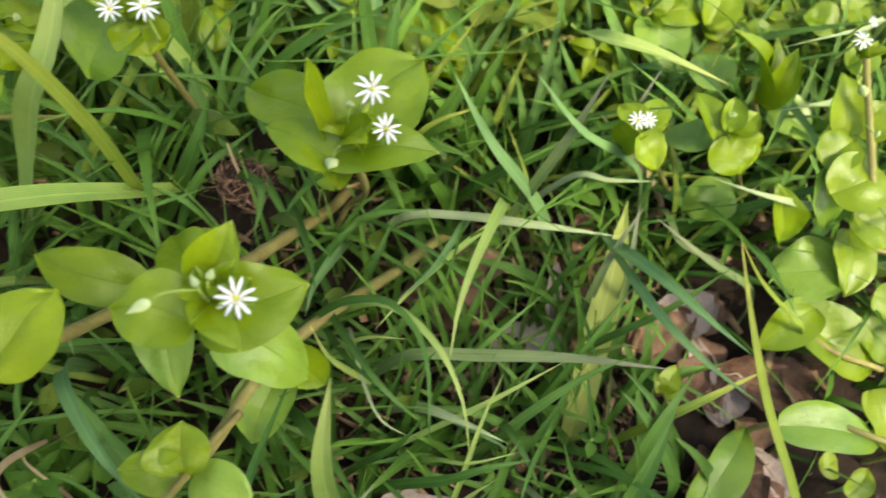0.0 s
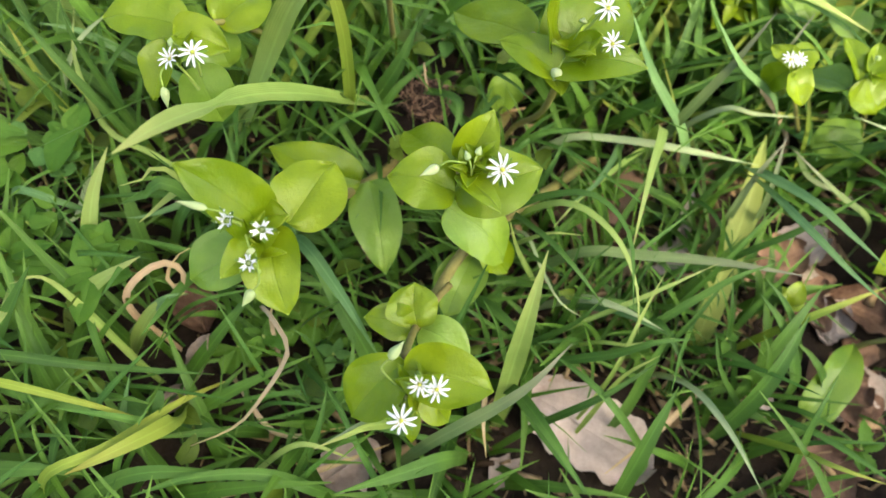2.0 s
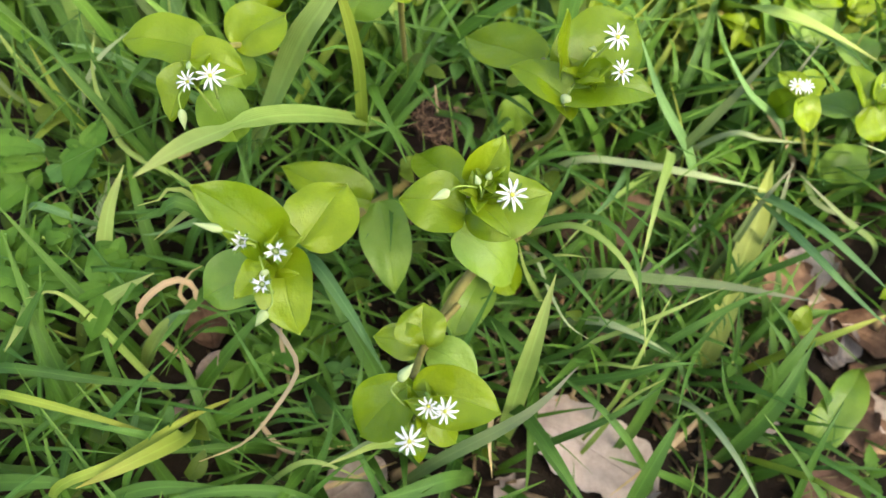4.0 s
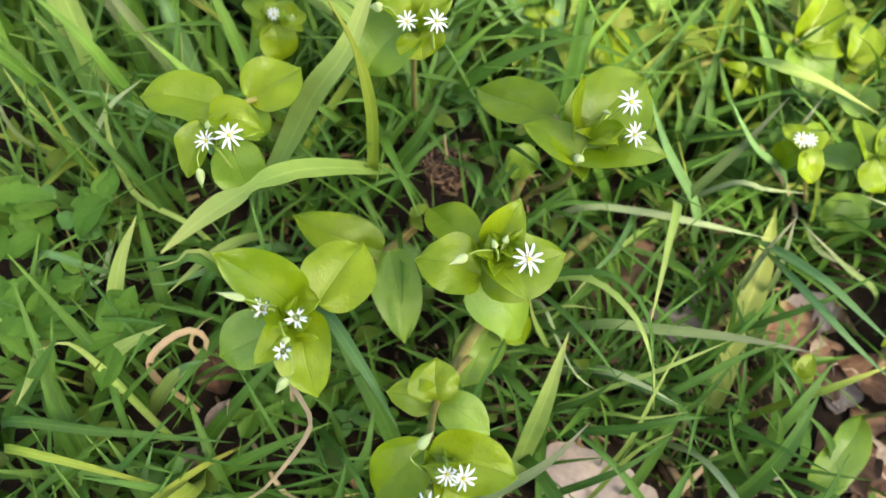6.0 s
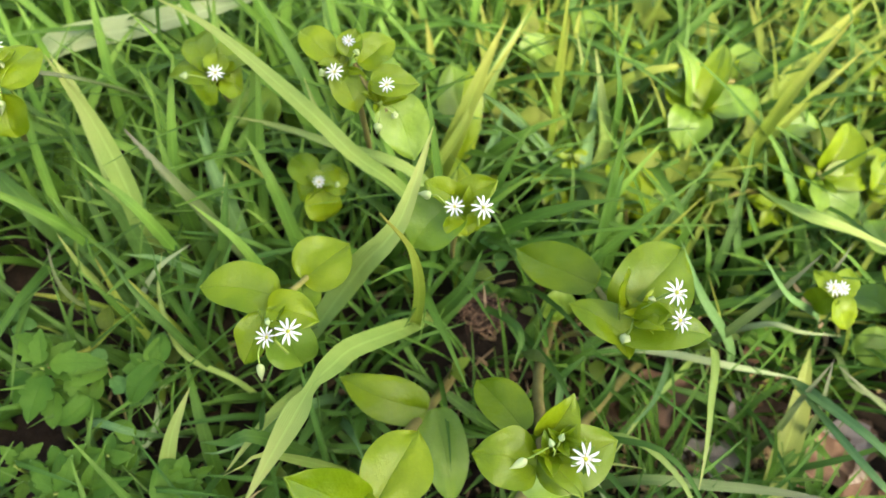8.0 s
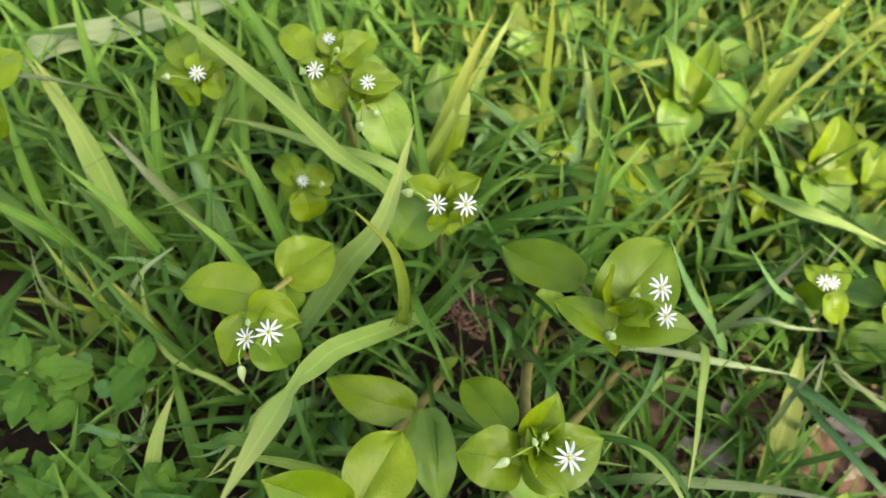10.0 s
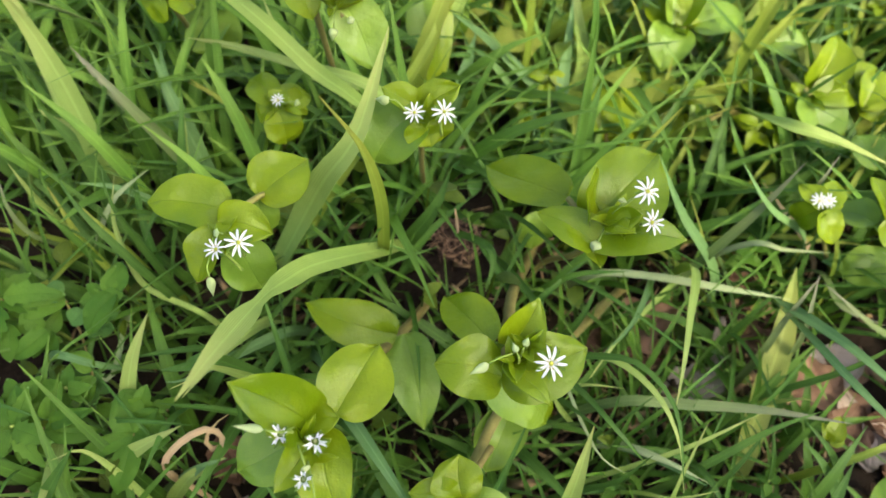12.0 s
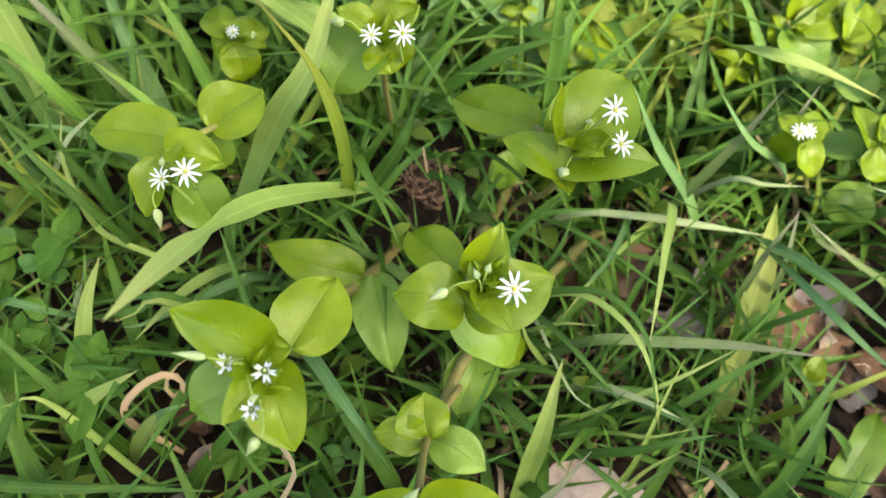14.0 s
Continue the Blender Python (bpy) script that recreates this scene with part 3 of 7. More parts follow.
p = plant("flowering chickweed shoot with three white flowers", -39, 7)
leaf(p, (-37.9, 18.0, 57.0), (-39.7, 27.2, 62.0), 12.1, 0, 0.04, False, None, 0.15, 0.52)
leaf(p, (-38.6, 18.2, 57.0), (-50.1, 18.3, 61.0), 8.5, 0, 0.03, False, None, 0.10, 0.50)
leaf(p, (-37.0, 18.3, 55.0), (-25.1, 11.7, 57.0), 9.7, 0, 0.08, True, None, 0.10, 0.46)
leaf(p, (-40.2, 4.2, 80.0), (-50.5, -6.6, 73.0), 12.1, 4, 0.12, False, None, 0.50, 0.48)
leaf(p, (-40.7, 2.2, 82.0), (-22.5, -1.0, 83.0), 12.0, -6, 0.08, False, None, 0.40, 0.46)
leaf(p, (-37.4, -1.2, 80.0), (-30.3, -6.6, 75.0), 6.6, 0, 0.05, False, None, 0.30, 0.46)
leaf(p, (-40.2, -3.0, 80.0), (-37.5, -11.3, 75.0), 3.8, 0, 0.05, False, None, 0.30, 0.46)
leaf(p, (-32.1, 0.6, 86.0), (-41.9, -1.2, 87.0), 3.4, -20, 0.05, False, None, 0.50, 0.50)
bud(p, (-41.9, -1.2, 83.0), (-44.7, -0.3, 92.0), (-41.1, 4.1, 96.0), 2.3)
tuft(p, (-38.6, -0.9, 82.0), 6.1, 5)
tuft(p, (-36.3, 0.0, 84.0), 4.4, 3)
flower(p, (-34.3, -2.8, 90.0), 6.2, (.2, -.5), 1)
flower(p, (-37.5, -2.5, 92.0), 5.1, (0, -.7), .6)
flower(p, (-40.2, -8.3, 86.0), 6.9, (-.1, -.5), 1)
bud(p, (-42.0, -1.1, 78.0), (-41.7, -2.2, 80.0), (-41.3, -3.7, 79.0), 1.8)
bud(p, (-39.2, -0.8, 78.0), (-39.3, -2.0, 80.0), (-39.8, -3.6, 79.0), 1.8)
stem(p, [(-30.5, 31.8, 50.0), (-35.4, 24.0, 54.0), (-38.7, 16.8, 58.0), (-40.6, 5.4, 78.0)], 0.94)

p = plant("chickweed shoot with two white flowers on its tip", -97, 75)
leaf(p, (-97.2, 76.2, 84.0), (-116.4, 76.2, 86.0), 12.2, 0, 0.06, False, None, 0.15, 0.44)
leaf(p, (-93.8, 84.6, 77.0), (-82.8, 95.7, 80.0), 15.2, 0, 0.05, False, None, 0.12, 0.48)
leaf(p, (-98.8, 70.3, 87.0), (-103.8, 59.6, 79.0), 8.3, 10, 0.05, False, None, 0.40, 0.45)
leaf(p, (-98.6, 71.3, 88.0), (-86.1, 69.4, 88.0), 9.8, 8, 0.02, False, None, 0.50, 0.42)
leaf(p, (-96.2, 71.8, 77.0), (-91.2, 64.4, 63.0), 12.7, 0, 0.07, True, None, 0.15, 0.45)
leaf(p, (-94.3, 85.2, 73.0), (-92.1, 80.2, 65.0), 9.9, 0, 0.06, True, None, 0.10, 0.46)
tuft(p, (-97.6, 68.0, 88.0), 6.2, 4)
flower(p, (-92.2, 65.0, 91.0), 7.3, (.1, -.3), 1)
flower(p, (-96.9, 63.4, 90.0), 5.8, (-.3, -.2), .7)
bud(p, (-98.5, 63.3, 88.0), (-98.1, 59.2, 90.0), (-97.3, 54.8, 84.0), 2.2)
bud(p, (-96.7, 68.3, 88.0), (-96.7, 67.0, 91.0), (-97.6, 66.4, 92.0), 2.2)
stem(p, [(-96.9, 75.1, 84.0), (-92.6, 85.1, 77.0), (-91.3, 111.7, 40.0), (-88.8, 128.7, 15.0)], 0.78)

p = plant("chickweed shoot with two white flowers and wide glossy leaves", -13, 82)
leaf(p, (-14.8, 91.8, 76.0), (-35.9, 106.5, 66.0), 13.1, 0, 0.08, False, None, 0.12, 0.43)
leaf(p, (-12.7, 79.0, 85.0), (5.6, 99.4, 90.0), 18.7, -4, 0.08, False, None, 0.15, 0.48)
leaf(p, (-13.1, 75.7, 86.0), (7.4, 73.4, 94.0), 11.3, 0, 0.07, False, None, 0.15, 0.44)
leaf(p, (-10.6, 73.2, 86.0), (-25.3, 80.4, 88.0), 8.8, 0, 0.06, False, None, 0.20, 0.44)
leaf(p, (-11.5, 76.9, 82.0), (-10.2, 68.5, 86.0), 5.8, 0, 0.00, False, None, 0.30, 0.45)
leaf(p, (-11.0, 78.7, 86.0), (-14.0, 81.9, 106.0), 5.8, 45, -0.08)
leaf(p, (-9.7, 78.2, 90.0), (-5.2, 75.5, 99.0), 6.0, 0, -0.1)
leaf(p, (-8.9, 77.0, 90.0), (-5.2, 72.4, 96.0), 5.1)
leaf(p, (-17.1, 106.7, 40.0), (-15.9, 99.5, 28.0), 10.8, 0, 0.1, True)
tuft(p, (-7.5, 78.6, 90.0), 7.8, 5)
flower(p, (-4.3, 78.7, 103.0), 7.2, (.25, -.25), 1)
flower(p, (-1.6, 74.5, 97.0), 6.4, (.25, -.4), .8)
bud(p, (-9.6, 77.3, 88.0), (-11.0, 74.0, 90.0), (-12.2, 71.3, 86.0), 3.1)
bud(p, (-8.7, 78.9, 92.0), (-8.6, 77.6, 98.0), (-8.2, 79.2, 99.0), 2.2)
stem(p, [(-8.8, 77.5, 85.0), (-6.4, 90.4, 45.0), (-12.6, 95.5, 25.0), (-18.9, 84.3, 12.0)], 1.00)
stem(p, [(-8.9, 77.7, 86.0), (-12.8, 82.1, 83.0), (-16.3, 88.5, 81.0)], 0.86)

p = plant("chickweed shoot with two small white flowers", -55, 103)
leaf(p, (-55.5, 107.4, 88.0), (-66.3, 96.2, 79.0), 16.7, 0, 0.06, True, None, 0.12, 0.46)
leaf(p, (-55.2, 105.4, 90.0), (-46.0, 108.4, 97.0), 8.7, 0, 0.02, False, None, 0.30, 0.46)
leaf(p, (-55.8, 105.1, 91.0), (-63.9, 105.8, 97.0), 7.2, 0, 0.02, False, None, 0.40, 0.46)
leaf(p, (-53.6, 102.9, 90.0), (-51.4, 98.4, 84.0), 12.0, 0, 0.05, False, None, 0.20, 0.45)
tuft(p, (-54.1, 102.4, 92.0), 6.1, 4)
flower(p, (-49.1, 99.9, 97.0), 6.8, (.2, -.35), 1)
flower(p, (-56.1, 100.5, 95.0), 6.1, (-.1, -.5), .9)
bud(p, (-57.1, 100.5, 94.0), (-60.4, 101.2, 98.0), (-65.6, 102.8, 96.0), 2.6)
stem(p, [(-54.4, 104.3, 86.0), (-53.0, 113.9, 45.0), (-50.0, 121.5, 15.0)], 0.91)

p = plant("small chickweed shoot with one tiny flower and green bud", -96, 120)
leaf(p, (-96.1, 121.4, 66.0), (-106.5, 132.8, 62.0), 8.9)
leaf(p, (-95.2, 121.5, 66.0), (-87.9, 130.1, 62.0), 8.9)
leaf(p, (-95.8, 119.5, 66.0), (-93.4, 113.8, 56.0), 10.6)
leaf(p, (-96.7, 120.4, 66.0), (-102.8, 119.5, 60.0), 7.8)
leaf(p, (-94.1, 120.0, 67.0), (-87.3, 122.9, 62.0), 7.8)
leaf(p, (-95.7, 120.2, 68.0), (-94.4, 124.0, 70.0), 5.7)
tuft(p, (-95.5, 120.8, 67.0), 5.7, 4)
flower(p, (-95.2, 120.2, 69.0), 4.6, (0, -.4), .6)
bud(p, (-93.9, 119.8, 68.0), (-91.2, 119.4, 70.0), (-88.8, 119.7, 69.0), 2.3)
stem(p, [(-96.2, 120.7, 64.0), (-100.6, 131.4, 30.0), (-102.6, 136.6, 8.0)], 0.76)

p = plant("leafy chickweed shoot with three small flowers and buds", -85, 134)
leaf(p, (-91.6, 138.5, 102.0), (-101.5, 145.1, 105.0), 8.7, 0, 0.04, False, None, 0.20, 0.45)
leaf(p, (-87.9, 138.4, 103.0), (-86.5, 145.1, 107.0), 6.8, 0, 0.00, False, None, 0.40, 0.46)
leaf(p, (-84.5, 137.0, 102.0), (-76.1, 145.2, 105.0), 9.9, 0, 0.04, False, None, 0.20, 0.45)
leaf(p, (-80.9, 131.7, 102.0), (-68.0, 132.4, 103.0), 8.8, 0, 0.04, False, None, 0.20, 0.45)
leaf(p, (-90.0, 136.2, 100.0), (-84.0, 128.3, 93.0), 9.7, 0, 0.05, False, None, 0.30, 0.45)
leaf(p, (-76.1, 130.7, 98.0), (-67.5, 118.8, 87.0), 13.3, 0, 0.06, True, None, 0.12, 0.44)
leaf(p, (-83.0, 135.9, 100.0), (-73.5, 145.7, 95.0), 9.2, 0, 0.06, True, None, 0.10, 0.45)
tuft(p, (-88.6, 136.9, 102.0), 7.4, 5)
tuft(p, (-78.0, 128.4, 100.0), 6.6, 5)
flower(p, (-76.3, 128.7, 105.0), 4.6, (.1, -.5), .7)
flower(p, (-90.2, 132.0, 104.0), 5.2, (-.1, -.5), .8)
flower(p, (-87.7, 141.1, 106.0), 3.8, (0, -.4), .7)
bud(p, (-89.3, 136.8, 102.0), (-92.3, 133.1, 104.0), (-94.2, 131.0, 103.0), 2.6)
bud(p, (-77.7, 125.5, 99.0), (-77.4, 122.8, 99.0), (-78.1, 121.1, 94.0), 2.6)
bud(p, (-76.4, 126.6, 99.0), (-74.7, 125.0, 99.0), (-73.1, 125.7, 96.0), 2.3)
bud(p, (-86.9, 136.3, 104.0), (-86.0, 136.4, 106.0), (-84.6, 138.6, 106.0), 2.2)
stem(p, [(-84.7, 132.9, 96.0), (-81.5, 142.4, 45.0), (-80.4, 151.7, 12.0)], 0.91)
stem(p, [(-75.8, 127.3, 96.0), (-80.7, 131.7, 98.0), (-85.9, 138.2, 101.0)], 0.82)

p = plant("chickweed shoot with one white flower above rounded leaves", -129, 151)
leaf(p, (-129.9, 146.8, 81.0), (-140.7, 164.6, 78.0), 10.2)
leaf(p, (-129.5, 145.1, 81.0), (-146.3, 150.1, 75.0), 8.1)
leaf(p, (-128.1, 145.9, 81.0), (-119.9, 164.5, 76.0), 11.0)
leaf(p, (-127.2, 144.5, 81.0), (-121.3, 145.6, 76.0), 11.1)
leaf(p, (-129.2, 143.6, 81.0), (-132.7, 140.5, 74.0), 9.4)
leaf(p, (-128.7, 146.0, 82.0), (-128.3, 152.5, 84.0), 7.3)
leaf(p, (-127.5, 167.2, 50.0), (-121.4, 157.1, 40.0), 17.8, 0, 0.1, True)
leaf(p, (-128.4, 167.1, 50.0), (-136.8, 158.8, 42.0), 11.9, 0, 0.1, True)
tuft(p, (-129.2, 145.8, 81.0), 6.3, 4)
flower(p, (-127.8, 144.3, 84.0), 5.6, (0, -.45), .9)
bud(p, (-128.9, 143.4, 82.0), (-134.8, 144.2, 82.0), (-138.7, 143.5, 82.0), 2.3)
stem(p, [(-129.2, 145.3, 79.0), (-134.0, 161.4, 50.0), (-136.9, 178.0, 12.0)], 0.92)

p = plant("chickweed shoot with a pair of white flowers", -179, 125)
leaf(p, (-177.3, 123.1, 92.0), (-176.0, 115.9, 82.0), 16.9, 0, 0.05)
leaf(p, (-179.7, 123.7, 92.0), (-189.7, 116.8, 86.0), 13.5)
leaf(p, (-177.5, 124.1, 94.0), (-173.2, 139.9, 94.0), 12.0)
leaf(p, (-180.6, 124.6, 94.0), (-193.1, 134.6, 94.0), 11.9)
leaf(p, (-180.4, 127.6, 95.0), (-176.0, 134.4, 97.0), 7.4)
tuft(p, (-179.8, 126.7, 94.0), 6.7, 4)
flower(p, (-179.9, 125.2, 98.0), 6.4, (-.2, -.4), .9)
flower(p, (-178.9, 131.6, 100.0), 5.8, (0, -.3), .9)
bud(p, (-178.1, 126.0, 95.0), (-176.7, 122.3, 94.0), (-177.9, 118.8, 88.0), 2.3)
bud(p, (-178.6, 127.0, 96.0), (-176.9, 127.3, 98.0), (-175.6, 127.8, 98.0), 1.9)
stem(p, [(-180.5, 125.4, 90.0), (-200.0, 141.3, 40.0), (-211.7, 148.0, 8.0)], 0.90)

p = plant("small chickweed shoot with two bright white flowers", 64, 104)
leaf(p, (63.9, 103.8, 60.0), (59.2, 112.4, 60.0), 7.6)
leaf(p, (64.5, 104.4, 60.0), (72.4, 113.5, 60.0), 7.3)
leaf(p, (63.7, 102.9, 60.0), (69.0, 95.2, 55.0), 9.1)
leaf(p, (63.0, 103.7, 60.0), (61.4, 105.5, 48.0), 8.4)
tuft(p, (64.3, 104.4, 60.0), 6.5, 4)
flower(p, (62.2, 105.3, 62.0), 5.8, (-.1, -.3), .9)
flower(p, (64.9, 105.5, 62.0), 5.2, (.2, -.3), .8)
stem(p, [(64.9, 103.1, 58.0), (83.9, 105.4, 28.0), (99.3, 110.3, 6.0)], 0.74)

p = plant("leafy chickweed shoot with a wide pale leaf", 86, 111)
leaf(p, (88.7, 105.5, 58.0), (93.6, 97.1, 52.0), 15.6, 0, 0.05, False, None, 0.10, 0.48)
leaf(p, (84.4, 103.6, 54.0), (74.5, 112.5, 48.0), 9.6, 0, 0.06, True, None, 0.10, 0.45)
leaf(p, (94.1, 127.5, 48.0), (89.2, 140.4, 50.0), 12.9, 0, 0.06, True, None, 0.10, 0.48)
leaf(p, (83.6, 102.4, 60.0), (77.7, 112.5, 66.0), 7.0, 0, 0.03, False, None, 0.40, 0.45)
leaf(p, (86.1, 103.3, 62.0), (87.1, 110.7, 67.0), 6.7, 0, 0.00, False, None, 0.50, 0.48)
leaf(p, (88.8, 104.5, 60.0), (94.4, 108.4, 64.0), 6.5, 0, 0.00, False, None, 0.40, 0.46)
leaf(p, (112.8, 127.0, 40.0), (129.4, 122.7, 37.0), 13.1, 0, 0.06, True, None, 0.10, 0.46)
leaf(p, (100.0, 99.2, 36.0), (86.2, 100.0, 29.0), 13.3, 0, 0.10, True, None, 0.10, 0.46)
tuft(p, (87.4, 106.2, 61.0), 7.4, 5)
bud(p, (85.4, 105.2, 64.0), (85.3, 105.0, 66.0), (86.2, 106.5, 66.0), 2.0)
stem(p, [(90.6, 108.1, 56.0), (108.8, 109.8, 25.0), (122.8, 118.1, 4.0)], 0.91)

p = plant("upright chickweed shoot with folded bright leaves", 107, 127)
leaf(p, (103.5, 122.6, 50.0), (91.3, 127.4, 74.0), 8.0, 35, 0.06, False, None, 0.60, 0.45)
leaf(p, (104.8, 122.3, 50.0), (106.4, 126.3, 68.0), 8.7, -20, 0.05, False, None, 0.50, 0.45)
leaf(p, (104.6, 123.6, 52.0), (104.2, 131.4, 66.0), 6.9, 20, 0.05, False, None, 0.50, 0.45)
leaf(p, (70.6, 157.9, 36.0), (78.8, 169.9, 38.0), 11.0, 0, 0.05, False, None, 0.20, 0.46)
leaf(p, (81.6, 164.6, 40.0), (81.7, 145.5, 36.0), 20.2, 0, 0.05, False, None, 0.30, 0.44)
leaf(p, (98.3, 165.6, 38.0), (109.1, 161.1, 36.0), 11.1, 0, 0.05, True, None, 0.20, 0.46)
leaf(p, (109.0, 84.1, 38.0), (102.9, 92.7, 54.0), 9.8, 0, 0.03, False, None, 0.50, 0.46)
leaf(p, (132.6, 165.3, 44.0), (140.8, 157.4, 42.0), 12.8, 0, 0.05, False, None, 0.20, 0.46)
leaf(p, (144.5, 166.3, 44.0), (154.5, 168.9, 46.0), 12.2, 0, 0.05, False, None, 0.20, 0.46)
stem(p, [(103.0, 123.1, 50.0), (119.1, 129.4, 25.0), (132.8, 137.2, 4.0)], 0.89)

p = plant("large chickweed shoot with long leaves and flowers", 122, 100)
leaf(p, (114.2, 97.7, 56.0), (120.3, 85.5, 44.0), 9.4, 0, 0.05, True, None, 0.20, 0.46)
leaf(p, (113.8, 89.6, 56.0), (130.7, 97.1, 58.0), 15.4, 0, 0.06, False, None, 0.15, 0.46)
leaf(p, (118.7, 105.6, 60.0), (117.3, 118.4, 70.0), 11.3, 0, 0.05, False, None, 0.30, 0.46)
leaf(p, (112.5, 97.4, 58.0), (122.7, 104.5, 62.0), 11.0, 0, 0.05, False, None, 0.20, 0.46)
leaf(p, (123.5, 105.9, 60.0), (129.5, 112.9, 66.0), 10.5, 0, 0.05, False, None, 0.20, 0.46)
leaf(p, (119.2, 121.7, 68.0), (126.7, 124.5, 72.0), 9.2, 0, 0.05, False, None, 0.30, 0.46)
leaf(p, (123.7, 87.4, 50.0), (136.1, 81.5, 46.0), 13.7, 0, 0.05, False, None, 0.20, 0.46)
tuft(p, (116.5, 118.6, 78.0), 6.3, 4)
flower(p, (114.8, 120.0, 80.0), 5.6, (-.1, -.4), 1)
flower(p, (117.1, 124.1, 82.0), 3.6, (.2, -.4), .8)
bud(p, (117.1, 116.8, 76.0), (115.6, 113.0, 74.0), (120.2, 110.2, 70.0), 2.6)
bud(p, (119.0, 103.8, 68.0), (118.8, 99.8, 70.0), (120.6, 99.1, 70.0), 2.2)
stem(p, [(124.9, 91.7, 58.0), (123.2, 103.3, 64.0), (116.5, 118.6, 78.0)], 0.96)
stem(p, [(124.9, 91.7, 58.0), (141.4, 91.2, 30.0), (158.9, 98.2, 4.0)], 0.96)

p = plant("chickweed shoot with overlapping round leaves near the litter", 119, 73)
leaf(p, (127.0, 77.8, 35.0), (108.3, 78.1, 31.0), 17.3, 0, 0.06, True, None, 0.10, 0.46)
leaf(p, (130.6, 89.0, 38.0), (126.6, 69.6, 36.0), 13.0, 0, 0.06, False, None, 0.20, 0.48)
leaf(p, (119.7, 67.9, 31.0), (104.1, 56.9, 27.0), 12.0, 0, 0.08, False, None, 0.20, 0.46)
leaf(p, (114.9, 66.8, 28.0), (143.7, 52.5, 18.0), 16.9, 0, 0.08, False, None, 0.15, 0.42)
leaf(p, (136.0, 67.5, 26.0), (149.2, 56.1, 20.0), 14.7, 0, 0.08, False, None, 0.15, 0.42)
leaf(p, (136.7, 71.8, 33.0), (146.6, 66.4, 30.0), 9.6, 0, 0.05, False, None, 0.15, 0.42)
bud(p, (130.5, 83.3, 38.0), (129.1, 78.1, 38.0), (127.1, 72.9, 36.0), 2.8)
stem(p, [(113.2, 87.1, 29.0), (121.6, 84.7, 31.0), (135.5, 85.8, 34.0), (148.0, 85.5, 31.0)], 1.00)
stem(p, [(115.6, 65.5, 25.0), (123.4, 56.5, 28.0), (141.6, 53.0, 22.0)], 0.97)

p = plant("low chickweed leaves lying on the leaf litter", 133, 36)
leaf(p, (104.7, 35.8, 26.0), (137.9, 31.3, 22.0), 12.5, 0, 0.06, True, None, 0.10, 0.42)
leaf(p, (136.0, 46.6, 24.0), (140.0, 30.5, 20.0), 10.9, 0, 0.06, False, None, 0.10, 0.42)
leaf(p, (123.0, 27.4, 12.0), (129.4, 29.7, 12.0), 7.0, 0, 0.06, False, None, 0.10, 0.46)
leaf(p, (130.6, 19.6, 10.0), (138.0, 27.0, 12.0), 7.0, 0, 0.06, False, None, 0.10, 0.46)
stem(p, [(106.6, 37.9, 14.0), (119.4, 38.2, 22.0), (131.6, 32.1, 28.0), (143.3, 30.6, 20.0)], 0.88)

p = plant("sunlit chickweed shoot with pale folded leaves", 32, 180)
leaf(p, (31.1, 179.8, 50.0), (27.8, 165.3, 44.0), 15.6, 0, 0.05, True)
leaf(p, (29.7, 178.7, 52.0), (23.3, 201.1, 62.0), 9.8, 30, 0.1, True)
leaf(p, (33.1, 177.6, 52.0), (40.3, 203.3, 62.0), 10.2, -30, 0.1)
leaf(p, (36.9, 180.5, 50.0), (58.7, 190.3, 50.0), 12.9, 0, 0.05, True)
leaf(p, (29.2, 181.4, 50.0), (21.4, 191.6, 52.0), 10.4)
leaf(p, (33.9, 179.8, 52.0), (33.6, 192.5, 58.0), 8.2, 20, 0.1)
tuft(p, (32.2, 179.9, 51.0), 9.2, 3)
stem(p, [(32.5, 181.6, 48.0), (40.8, 181.0, 20.0), (46.2, 187.1, 4.0)], 1.04)
stem(p, [(49.3, 197.2, 48.0), (38.3, 190.9, 52.0), (34.0, 178.8, 50.0)], 0.96)

p = plant("sunlit chickweed leaves on a trailing stem", 78, 162)
leaf(p, (79.4, 161.5, 44.0), (87.8, 176.6, 56.0), 14.2, 10, 0.05, False, None, 0.50, 0.46)
leaf(p, (78.6, 159.4, 44.0), (88.0, 141.9, 38.0), 17.4, 0, 0.06, True, None, 0.20, 0.46)
leaf(p, (97.5, 154.6, 44.0), (103.4, 169.3, 50.0), 12.6, 0, 0.05, False, None, 0.40, 0.46)
tuft(p, (77.9, 157.9, 46.0), 8.1, 3)
leaf(p, (79.0, 158.0, 46.0), (97.9, 161.5, 45.0), 11.4)
leaf(p, (68.0, 183.4, 42.0), (86.3, 184.4, 40.0), 10.7, 0, 0.1, True)
leaf(p, (45.5, 151.2, 36.0), (39.7, 150.8, 33.0), 16.5, 0, 0.05, True)
leaf(p, (98.9, 162.7, 44.0), (109.4, 172.5, 46.0), 14.5)
leaf(p, (100.4, 160.4, 44.0), (105.6, 153.8, 40.0), 12.3)
stem(p, [(72.2, 189.7, 30.0), (75.3, 171.8, 40.0), (77.9, 157.9, 46.0)], 1.12)
stem(p, [(46.2, 152.0, 36.0), (58.9, 160.2, 30.0), (81.3, 170.3, 5.0)], 1.03)

